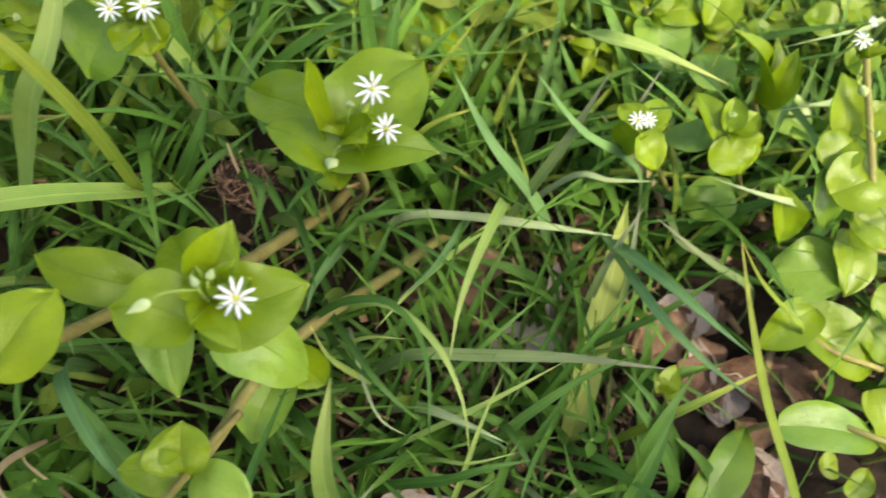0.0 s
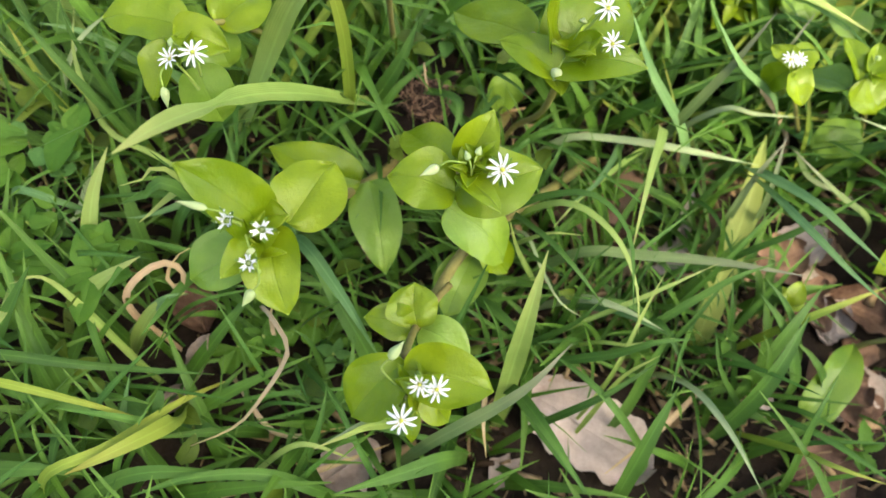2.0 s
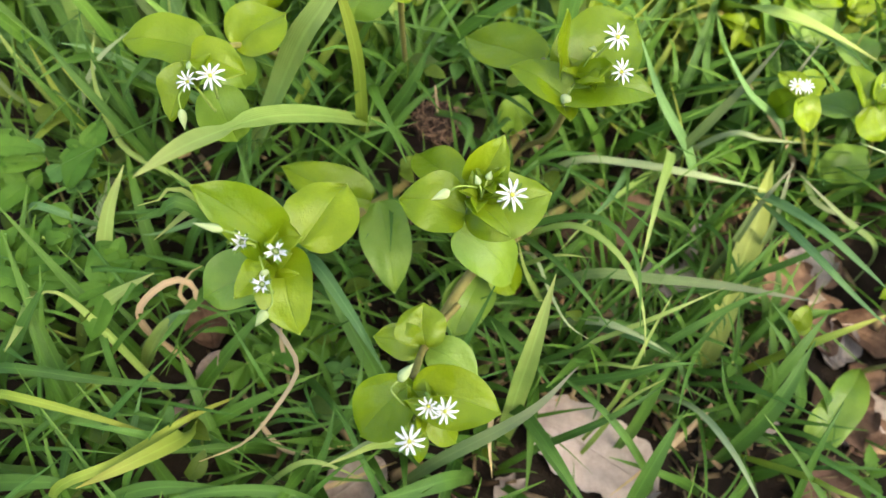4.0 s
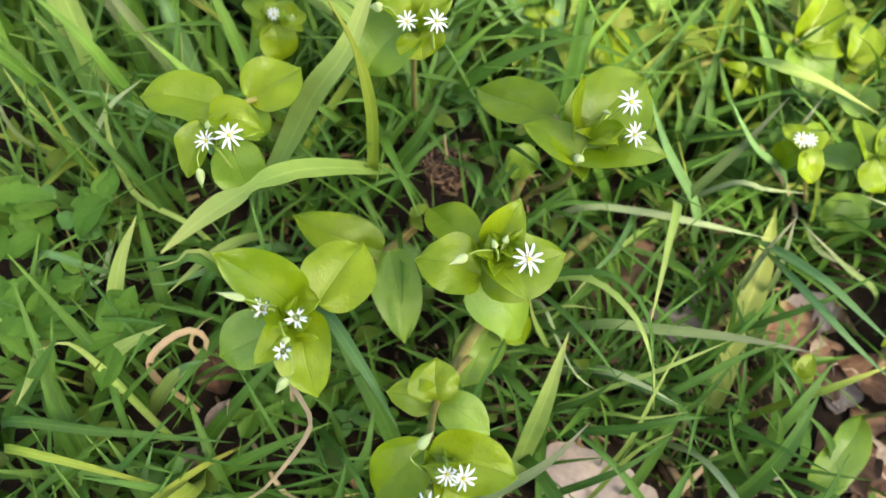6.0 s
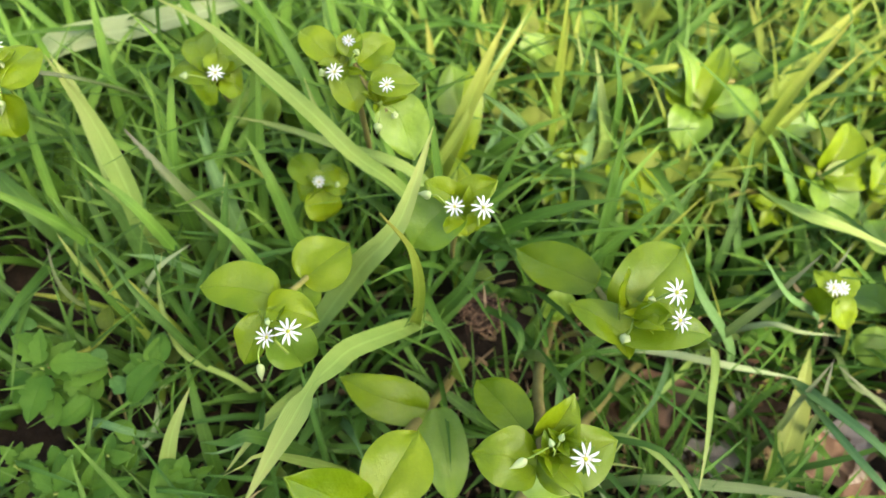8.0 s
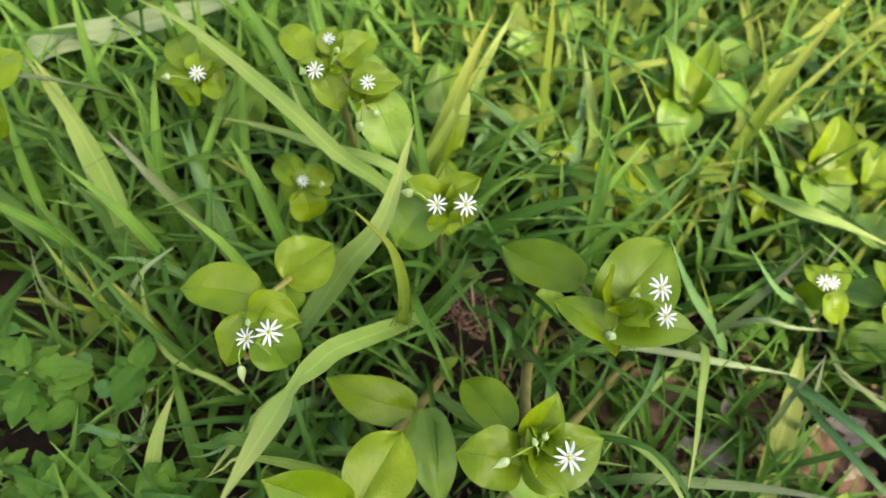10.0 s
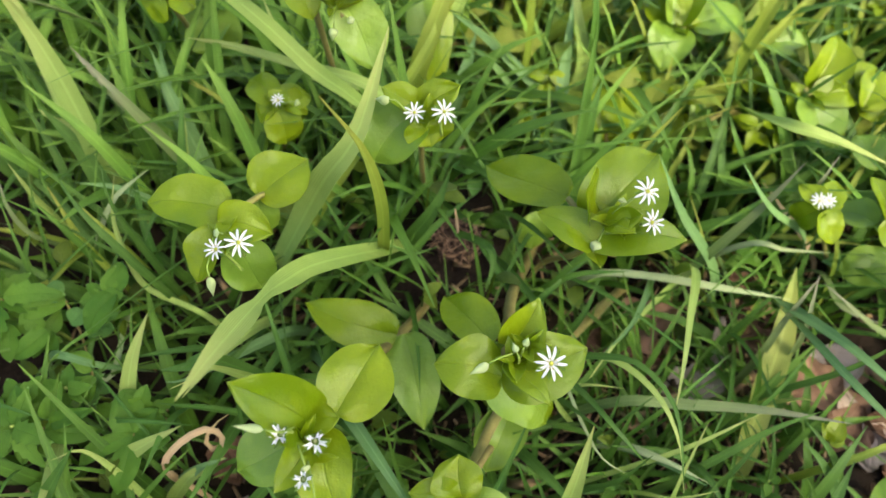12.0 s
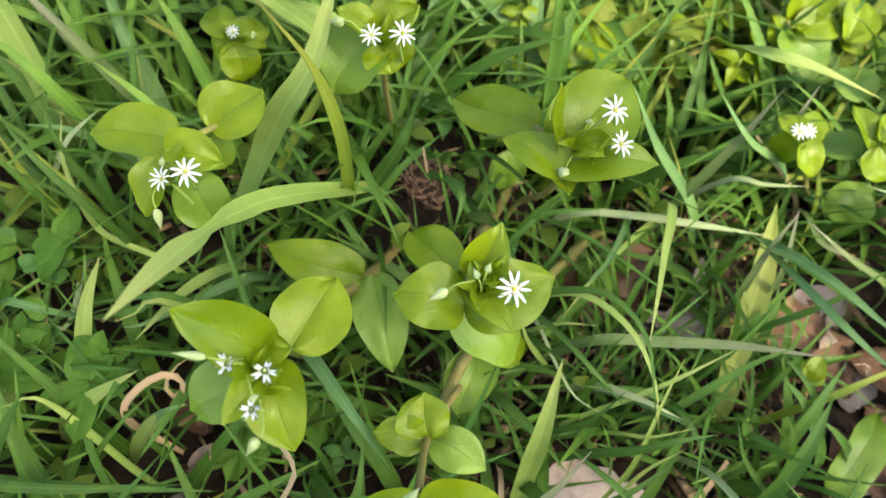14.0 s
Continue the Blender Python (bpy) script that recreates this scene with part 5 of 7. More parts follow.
blade("yellow", [(-105.4, 125.9, 34.0), (-117.5, 134.2, 46.0), (-127.6, 135.7, 54.0)], 2.6, 0)
blade("light", [(-69.3, 140.3, 46.0), (-87.9, 141.3, 56.0), (-109.8, 144.2, 60.0), (-126.3, 145.9, 62.0)], 2.2, 0)
blade("light", [(-80.1, 145.9, 40.0), (-91.8, 145.1, 52.0), (-100.4, 151.2, 60.0), (-106.2, 159.5, 68.0)], 3.7, 0)
blade("pale", [(-203.2, 177.8, 44.0), (-169.5, 189.1, 52.0), (-130.5, 208.1, 54.0)], 10.1, 0)
blade("yellow", [(52.5, 165.1, 22.0), (62.5, 189.1, 40.0), (76.7, 208.7, 50.0), (104.9, 239.6, 56.0)], 5.7, 0)
blade("yellow", [(59.6, 177.7, 22.0), (77.9, 194.1, 34.0), (106.8, 226.0, 44.0)], 2.7, 0)
blade("yellow", [(0.9, 191.8, 34.0), (17.2, 201.6, 44.0), (36.2, 205.0, 46.0)], 3.5, 0)
blade("yellow", [(80.2, 214.8, 20.0), (71.7, 222.4, 36.0), (63.2, 244.9, 46.0)], 5.1, 0)
blade("light", [(-14.3, 180.3, 20.0), (-7.2, 193.1, 40.0), (-11.8, 209.8, 52.0)], 2.6, 0)
blade("yellow", [(-74.2, 190.7, 30.0), (-66.5, 193.4, 44.0), (-69.5, 203.9, 56.0)], 4.7, 0)
blade("yellow", [(-85.9, 108.4, 26.0), (-57.4, 143.6, 60.0), (-48.2, 162.0, 70.0), (-36.0, 182.8, 78.0)], 2.9, 0)
blade("yellow", [(-39.6, 188.8, 20.0), (-44.4, 197.0, 40.0), (-53.0, 216.2, 52.0)], 3.5, 0)
blade("broad", [(-8.1, 10.5, 24.0), (-1.2, -1.6, 32.0), (10.3, -16.3, 34.0)], 3.3, 0)
blade("broad", [(-49.9, 16.2, 30.0), (-58.9, 26.5, 44.0), (-68.0, 37.4, 50.0)], 4.7, 0)
blade("yellow", [(-143.0, 87.8, 36.0), (-148.7, 91.2, 44.0), (-154.6, 95.7, 48.0)], 2.0, 0)
blade("light", [(-91.6, 38.4, 84.0), (-96.3, 35.3, 88.0), (-100.1, 32.3, 90.0)], 2.3, 10)
blade("fine", [(-146.1, 8.0, 30.0), (-121.5, 6.2, 36.0), (-88.2, 6.2, 38.0)], 2.0, 0)
blade("broad", [(-145.7, 0.2, 26.0), (-130.9, -3.4, 34.0), (-105.9, -5.5, 36.0)], 1.8, 0)
blade("broad", [(-60.0, -18.9, 26.0), (-72.2, -16.7, 34.0), (-89.2, -19.0, 36.0), (-102.9, -24.2, 36.0)], 3.0, 0)
blade("light", [(-112.8, 19.5, 26.0), (-106.8, 23.0, 36.0), (-99.1, 26.6, 40.0)], 3.9, 0)
blade("light", [(-46.8, -3.6, 40.0), (-53.0, -7.7, 48.0), (-59.2, -11.5, 52.0)], 2.3, 0)
blade("light", [(-132.2, 23.5, 28.0), (-121.3, 27.8, 40.0), (-109.7, 32.6, 48.0)], 4.4, 0)
blade("light", [(-7.2, 59.3, 44.0), (1.7, 54.9, 56.0), (11.4, 45.4, 58.0), (17.3, 34.1, 54.0), (19.4, 23.7, 48.0)], 1.7, 0)
blade("pale", [(-8.6, 55.5, 34.0), (-4.9, 41.6, 42.0), (-0.3, 32.0, 44.0), (7.5, 28.1, 42.0)], 1.0, 0)
blade("dusty", [(55.5, 68.2, 26.0), (58.6, 76.3, 40.0), (65.8, 86.4, 50.0)], 2.4, 0)
blade("dusty", [(105.9, 74.7, 24.0), (89.4, 79.6, 34.0), (72.5, 88.2, 42.0)], 2.1, 0)
blade("pale", [(8.4, 38.2, 30.0), (18.3, 32.8, 40.0), (29.5, 27.8, 40.0)], 2.3, 0)
blade("light", [(12.3, 25.5, 30.0), (20.3, 23.5, 38.0), (31.7, 25.6, 42.0)], 1.1, 0)
blade("light", [(58.0, 54.4, 28.0), (61.0, 53.1, 38.0), (63.6, 51.8, 40.0)], 1.6, 0)
blade("light", [(18.0, 17.2, 30.0), (22.8, 31.8, 44.0), (27.3, 41.8, 50.0)], 1.3, 0)
blade("blue", [(22.6, 91.8, 30.0), (12.2, 72.1, 40.0), (1.4, 60.5, 42.0)], 2.0, 0)
blade("light", [(29.8, 90.3, 30.0), (9.0, 68.4, 40.0), (-2.7, 53.1, 44.0)], 1.6, 0)
p = plant("pale green weed seedling with pointed lobed leaves", -124, 32, "weed", "weed", "weeds")
leaf(p, (-124.5, 31.7, 38.0), (-129.9, 40.9, 42.0), 9.2, 0, 0.05, False, WEED)
leaf(p, (-123.9, 31.8, 38.0), (-114.7, 30.8, 38.0), 8.6, 0, 0.05, False, WEED)
leaf(p, (-124.6, 30.8, 38.0), (-126.4, 16.3, 36.0), 7.3, 0, 0.1, False, WEED)
leaf(p, (-124.7, 31.3, 38.0), (-138.7, 22.9, 34.0), 5.0, 0, 0.1, False, WEED)
leaf(p, (-123.6, 32.8, 38.0), (-118.9, 37.4, 42.0), 5.9, 0, 0.1, False, WEED)
stem(p, [(-124.6, 31.5, 37.0), (-129.9, 31.3, 20.0), (-133.9, 31.0, 6.0)], 0.45)

p = plant("soft green weed with paired oval leaves", -142, 59, "weed", "weed", "weeds")
leaf(p, (-135.7, 68.1, 46.0), (-141.8, 56.4, 42.0), 7.1, 0, 0.1, False, WEED)
leaf(p, (-135.8, 68.4, 46.0), (-136.4, 76.7, 48.0), 5.9, 0, 0.1, False, WEED)
leaf(p, (-152.3, 67.6, 38.0), (-166.9, 62.5, 40.0), 6.9, 0, 0.1, False, WEED)
leaf(p, (-154.4, 58.2, 38.0), (-162.8, 49.9, 36.0), 6.2, 0, 0.1, False, WEED)
leaf(p, (-138.1, 45.8, 40.0), (-139.4, 39.1, 36.0), 4.5, 0, 0.1, False, WEED)
leaf(p, (-138.5, 47.4, 40.0), (-144.6, 51.1, 42.0), 5.1, 0, 0.1, False, WEED)
stem(p, [(-135.6, 67.7, 45.0), (-143.8, 65.2, 30.0), (-154.8, 65.5, 6.0)], 0.39)
stem(p, [(-138.6, 46.1, 39.0), (-148.8, 59.7, 30.0), (-152.9, 68.0, 37.0)], 0.38)

p = plant("dark green weed rosette with narrow pointed leaves", -149, 32, "weed", "weed", "weeds")
leaf(p, (-147.5, 31.4, 38.0), (-133.5, 32.2, 36.0), 5.9, 0, 0.1, False, WEED)
leaf(p, (-147.4, 33.7, 38.0), (-145.6, 43.0, 42.0), 5.0, 0, 0.1, False, WEED)
leaf(p, (-150.8, 32.7, 38.0), (-157.1, 41.1, 42.0), 5.9, 0, 0.1, False, WEED)
leaf(p, (-145.5, 32.6, 40.0), (-135.8, 36.9, 40.0), 4.4, 0, 0.1, False, WEED)
leaf(p, (-150.2, 30.2, 36.0), (-153.2, 22.4, 34.0), 5.9, 0, 0.1, False, WEED)
leaf(p, (-149.6, 29.9, 34.0), (-141.4, 23.4, 32.0), 5.4, 0, 0.1, False, WEED)
stem(p, [(-148.9, 31.8, 36.0), (-155.3, 30.6, 20.0), (-160.7, 29.5, 6.0)], 0.45)

blade("light", [(-132.3, 31.9, 20.0), (-128.8, 39.7, 36.0), (-126.5, 49.5, 46.0), (-122.4, 59.7, 54.0)], 4.6, 10)
blade("broad", [(-98.7, 42.7, 24.0), (-101.5, 25.7, 40.0), (-105.5, 12.6, 46.0)], 3.3, 0)
blade("blue", [(-89.7, 65.3, 30.0), (-110.3, 46.4, 44.0), (-117.2, 44.5, 44.0)], 2.8, 0)
blade("light", [(-149.0, 41.8, 22.0), (-140.1, 17.6, 44.0), (-138.6, 8.1, 50.0)], 4.3, 0)
blade("light", [(-114.4, 11.6, 20.0), (-131.1, 24.9, 44.0), (-139.0, 22.4, 48.0)], 2.0, 0)
p = plant("light green weed with pointed toothed leaves in the shade", -166, 64, "weed", "weed", "weeds")
weed_leaf(p, (-166.0, 65.0, 44.0), (-150.4, 67.1, 44.0), 7.4, 4)
weed_leaf(p, (-166.8, 62.4, 43.0), (-168.0, 48.8, 42.0), 10.5, 4)
weed_leaf(p, (-166.5, 67.1, 45.0), (-178.7, 71.7, 46.0), 9.7, 4)
weed_leaf(p, (-164.1, 58.9, 40.0), (-163.3, 48.9, 36.0), 7.7, 3)
weed_leaf(p, (-162.1, 62.4, 40.0), (-156.4, 58.6, 36.0), 7.2, 3)
weed_leaf(p, (-167.5, 65.0, 46.0), (-169.3, 73.6, 50.0), 7.0, 3)
stem(p, [(-166.7, 64.9, 44.0), (-169.7, 66.9, 22.0), (-171.7, 68.9, 4.0)], 0.45)

p = plant("light green lobed weed rosette low in the grass", -157, 36, "weed", "weed", "weeds")
weed_leaf(p, (-156.3, 36.7, 36.0), (-163.6, 33.2, 36.0), 8.7, 3)
weed_leaf(p, (-155.7, 37.4, 37.0), (-160.6, 43.3, 40.0), 7.8, 3)
weed_leaf(p, (-154.9, 37.0, 37.0), (-147.2, 40.1, 38.0), 8.7, 3)
weed_leaf(p, (-155.1, 35.3, 36.0), (-151.0, 29.2, 34.0), 8.4, 3)
weed_leaf(p, (-155.7, 37.0, 38.0), (-150.9, 44.4, 42.0), 6.8, 3)
stem(p, [(-157.1, 36.7, 36.0), (-160.1, 38.7, 18.0), (-162.1, 40.7, 4.0)], 0.45)

p = plant("grey-green seedling with blunt club-shaped leaves", -139, 74, "weed", "weed", "weeds")
leaf(p, (-139.0, 74.3, 40.0), (-144.7, 59.0, 38.0), 6.3, 0, 0.05, False, CLOVER, 0.1, 0.6)
leaf(p, (-138.6, 73.9, 40.0), (-135.9, 77.0, 44.0), 5.0, 0, 0.05, False, CLOVER, 0.1, 0.6)
leaf(p, (-140.3, 49.2, 34.0), (-140.6, 41.9, 32.0), 4.9, 0, 0.05, False, CLOVER, 0.1, 0.6)
stem(p, [(-139.4, 74.6, 40.0), (-142.4, 76.6, 20.0), (-144.4, 78.6, 4.0)], 0.45)

p = plant("pale grey-green seedling with blunt angular leaves", -124, 37, "weed", "weed", "weeds")
weed_leaf(p, (-124.6, 37.9, 38.0), (-129.1, 41.9, 42.0), 9.1, 2)
weed_leaf(p, (-124.6, 36.9, 38.0), (-129.3, 33.2, 36.0), 7.9, 2)
weed_leaf(p, (-123.3, 36.4, 38.0), (-116.3, 33.5, 38.0), 8.5, 2)
weed_leaf(p, (-124.9, 36.6, 37.0), (-131.1, 20.0, 32.0), 8.2, 2)
weed_leaf(p, (-123.5, 37.6, 39.0), (-121.9, 43.0, 44.0), 6.9, 2)
stem(p, [(-124.8, 37.8, 38.0), (-127.8, 39.8, 19.0), (-129.8, 41.8, 4.0)], 0.45)

p = plant("bluish-green vetch sprig with small oval leaflets in pairs", -139, 66, "weed", "weed", "weeds")
leaf(p, (-137.5, 66.2, 44.0), (-136.4, 77.9, 46.0), 5.3, 0, 0.04, False, CLOVER, 0.1, 0.5)
leaf(p, (-139.2, 67.1, 42.0), (-142.1, 70.1, 44.0), 4.1, 0, 0.04, False, CLOVER, 0.1, 0.5)
leaf(p, (-138.9, 65.0, 42.0), (-135.4, 71.0, 44.0), 4.7, 0, 0.04, False, CLOVER, 0.1, 0.5)
leaf(p, (-139.9, 63.1, 40.0), (-142.2, 64.6, 42.0), 4.4, 0, 0.04, False, CLOVER, 0.1, 0.5)
leaf(p, (-139.7, 62.4, 40.0), (-135.4, 64.9, 42.0), 4.7, 0, 0.04, False, CLOVER, 0.1, 0.5)
leaf(p, (-140.8, 60.2, 38.0), (-142.1, 56.8, 40.0), 4.8, 0, 0.04, False, CLOVER, 0.1, 0.5)
leaf(p, (-140.4, 60.2, 38.0), (-136.1, 59.6, 40.0), 4.4, 0, 0.04, False, CLOVER, 0.1, 0.5)
leaf(p, (-149.1, 61.0, 38.0), (-145.3, 64.3, 40.0), 5.4, 0, 0.04, False, CLOVER, 0.1, 0.5)
leaf(p, (-153.2, 69.7, 38.0), (-157.9, 68.8, 40.0), 6.4, 0, 0.04, False, CLOVER, 0.1, 0.5)
leaf(p, (-140.8, 44.6, 34.0), (-137.6, 39.0, 36.0), 4.4, 0, 0.04, False, CLOVER, 0.1, 0.5)
stem(p, [(-139.2, 66.5, 40.0), (-142.2, 68.5, 20.0), (-144.2, 70.5, 4.0)], 0.45)

p = plant("broad light green leaf standing out of the grass into the sun", 86, 14, "weed", "weed", "weeds")
leaf(p, (85.7, 13.7, 8.0), (105.6, 38.4, 12.0), 12.8, 0, 0.06, True)
stem(p, [(85.7, 13.7, 8.0), (84.7, 11.1, 6.0), (84.6, 9.6, 4.0)], 0.52)

p = plant("small yellowing leaves on a thin stalk", 75, 44, "weed", "weed", "weeds")
leaf(p, (75.0, 44.6, 24.0), (78.7, 50.9, 28.0), 5.8)
leaf(p, (75.6, 44.3, 24.0), (80.7, 45.2, 24.0), 4.1)
leaf(p, (74.4, 44.5, 24.0), (72.8, 49.1, 27.0), 3.8)
stem(p, [(75.5, 44.6, 23.0), (81.2, 45.1, 12.0), (84.5, 44.5, 5.0)], 0.43)

blade("blue", [(-3.5, 157.4, 20.0), (-19.5, 164.8, 35.0), (-33.9, 174.9, 45.0)], 3.0, 0)
blade("light", [(-4.7, 154.7, 20.0), (0.3, 164.7, 40.0), (-4.2, 175.3, 55.0), (-8.9, 189.0, 65.0)], 4.5, 0)
blade("broad", [(0.8, 130.5, 25.0), (-1.2, 135.0, 45.0), (-1.9, 144.5, 58.0)], 5.0, 0)
blade("yellow", [(-14.3, 188.9, 20.0), (2.0, 187.2, 45.0), (15.3, 194.9, 52.0), (28.4, 198.5, 52.0)], 3.4, 0)
blade("yellow", [(-14.3, 194.7, 20.0), (-12.7, 201.0, 40.0), (-11.3, 219.2, 60.0)], 2.9, 0)
blade("yellow", [(-20.4, 201.0, 15.0), (-21.5, 211.6, 40.0), (-23.2, 223.1, 55.0)], 2.7, 0)
blade("yellow", [(-18.1, 213.6, 15.0), (-17.0, 212.2, 40.0), (-14.5, 220.6, 50.0)], 2.3, 0)
blade("light", [(-52.9, 166.0, 30.0), (-43.5, 180.8, 55.0), (-33.5, 201.0, 66.0)], 4.1, 0)
blade("yellow", [(-40.3, 206.5, 20.0), (-45.6, 209.5, 45.0), (-50.3, 219.3, 55.0)], 3.1, 0)
blade("blue", [(-14.5, 158.8, 20.0), (-30.8, 163.7, 40.0), (-41.9, 168.8, 45.0)], 3.3, 0)
blade("blue", [(25.2, 166.3, 15.0), (8.2, 169.2, 35.0), (-3.4, 179.9, 40.0)], 3.0, 0)
blade("blue", [(30.7, 192.1, 15.0), (15.6, 197.7, 38.0), (6.9, 219.5, 45.0)], 2.7, 0)
blade("blue", [(32.9, 226.5, 20.0), (21.8, 225.2, 35.0), (16.0, 232.1, 40.0)], 3.3, 0)
blade("blue", [(89.4, 192.1, 20.0), (80.0, 159.2, 35.0), (84.6, 149.9, 35.0)], 3.9, 0)
blade("blue", [(88.8, 232.2, 25.0), (96.2, 211.6, 40.0), (113.3, 204.9, 40.0)], 4.6, 0)
blade("pale", [(47.3, 179.6, 15.0), (46.6, 185.3, 30.0), (43.0, 198.7, 34.0)], 3.2, 0)
blade("blue", [(-46.5, 142.8, 20.0), (-41.0, 160.0, 40.0), (-37.7, 176.9, 42.0)], 4.6, 0)
blade("blue", [(-4.0, 135.3, 15.0), (-6.8, 155.3, 38.0), (-4.8, 188.3, 55.0)], 4.1, 0)
blade("broad", [(69.9, 142.5, 15.0), (55.8, 139.8, 35.0), (48.5, 149.4, 45.0)], 3.3, 0)
blade("fine", [(8.5, 148.9, 15.0), (33.3, 161.7, 35.0), (61.0, 178.1, 45.0)], 2.1, 0)
blade("blue", [(-9.3, 134.8, 15.0), (-14.5, 145.0, 30.0), (-18.5, 159.0, 38.0)], 2.5, 0)
blade("blue", [(-26.4, 133.1, 15.0), (-36.8, 133.3, 30.0), (-49.0, 127.0, 35.0)], 3.0, 0)
blade("pale", [(39.9, 176.0, 15.0), (28.1, 160.1, 25.0), (20.0, 152.3, 28.0)], 2.6, 0)
blade("broad", [(68.8, 135.1, 15.0), (50.9, 132.8, 30.0), (52.3, 154.3, 38.0)], 2.9, 0)
blade("blue", [(52.2, 171.1, 12.0), (70.9, 179.6, 34.0), (105.6, 196.6, 42.0)], 2.7, 0)
blade("light", [(-96.2, 67.7, 30.0), (-101.3, 52.9, 50.0), (-107.0, 37.1, 60.0)], 3.2, 0)
blade("broad", [(-88.0, 68.8, 20.0), (-90.6, 56.5, 34.0), (-94.7, 44.8, 40.0)], 3.8, 0)
blade("broad", [(-81.8, 63.4, 18.0), (-86.9, 54.0, 32.0), (-91.6, 43.5, 36.0)], 3.8, 0)
blade("blue", [(-83.5, 62.7, 20.0), (-77.6, 54.5, 34.0), (-73.3, 47.0, 36.0)], 2.4, 0)
blade("light", [(-61.5, 89.6, 42.0), (-71.4, 76.3, 63.0), (-78.7, 68.0, 74.0), (-82.1, 59.7, 84.0), (-84.6, 53.7, 90.0), (-86.8, 36.5, 109.0), (-89.0, 23.7, 120.0)], 5.4, 0, 0.69)
p = plant("pale chickweed leaves crowded among grass at the back", -12, 185)
leaf(p, (-52.0, 173.5, 36.0), (-57.9, 190.1, 50.0), 14.6, 0, 0.05, True)
leaf(p, (-45.9, 179.8, 36.0), (-43.1, 194.3, 48.0), 10.6, 0, 0.1, True)
leaf(p, (-30.0, 204.1, 40.0), (-19.8, 213.6, 44.0), 13.2, 0, 0.1, True)
leaf(p, (-25.0, 211.8, 42.0), (-13.6, 221.6, 46.0), 13.3)
leaf(p, (-2.9, 220.4, 40.0), (-10.7, 230.4, 44.0), 13.6, 0, 0.1, True)
leaf(p, (14.8, 167.9, 28.0), (8.4, 155.5, 26.0), 10.7, 0, 0.1, True)
leaf(p, (18.6, 169.7, 30.0), (28.1, 176.2, 32.0), 10.8)
leaf(p, (24.9, 152.6, 22.0), (18.0, 147.9, 22.0), 8.6)
stem(p, [(-47.6, 175.8, 34.0), (-47.1, 174.1, 15.0), (-47.0, 176.3, 4.0)], 0.96)
stem(p, [(-27.4, 206.4, 38.0), (-25.8, 202.1, 20.0), (-23.8, 206.6, 4.0)], 0.89)

p = plant("yellow-green chickweed sprigs in the sunny grass", 80, 214)
leaf(p, (57.1, 214.4, 34.0), (67.2, 225.5, 40.0), 13.8, 0, 0.1, True)
leaf(p, (58.1, 213.0, 34.0), (47.5, 216.3, 40.0), 11.4)
leaf(p, (80.2, 212.5, 30.0), (90.8, 205.1, 30.0), 13.9, 0, 0.1, True)
leaf(p, (81.6, 214.2, 30.0), (82.2, 223.7, 38.0), 11.6)
leaf(p, (103.3, 234.7, 30.0), (112.2, 243.2, 36.0), 16.9)
leaf(p, (102.7, 231.4, 30.0), (90.2, 236.4, 36.0), 14.3, 0, 0.1, True)
leaf(p, (105.8, 215.0, 28.0), (115.1, 207.4, 28.0), 14.1)
leaf(p, (47.5, 176.6, 26.0), (56.0, 172.4, 26.0), 9.7)
stem(p, [(58.6, 214.9, 32.0), (68.7, 214.4, 15.0), (75.9, 218.1, 4.0)], 0.93)
stem(p, [(104.4, 234.2, 28.0), (114.3, 230.7, 15.0), (123.3, 235.0, 4.0)], 0.97)

p = plant("yellow sunlit chickweed leaves deep in the grass", 30, 155)
leaf(p, (8.8, 144.7, 32.0), (3.6, 162.2, 40.0), 12.1, 0, 0.05)
leaf(p, (11.5, 146.1, 32.0), (17.5, 162.8, 40.0), 11.0)
leaf(p, (13.6, 148.7, 32.0), (26.4, 158.1, 34.0), 10.3, 0, 0.1, True)
leaf(p, (6.6, 148.0, 32.0), (-1.1, 153.9, 36.0), 8.6)
leaf(p, (29.4, 153.1, 28.0), (36.3, 157.2, 30.0), 8.1)
leaf(p, (67.6, 173.0, 30.0), (76.0, 178.3, 34.0), 10.4, 0, 0.1, True)
leaf(p, (69.3, 170.5, 30.0), (61.2, 177.8, 36.0), 9.1)
stem(p, [(10.7, 146.3, 30.0), (15.7, 146.1, 15.0), (19.6, 148.6, 4.0)], 0.79)


# ---- dead leaves


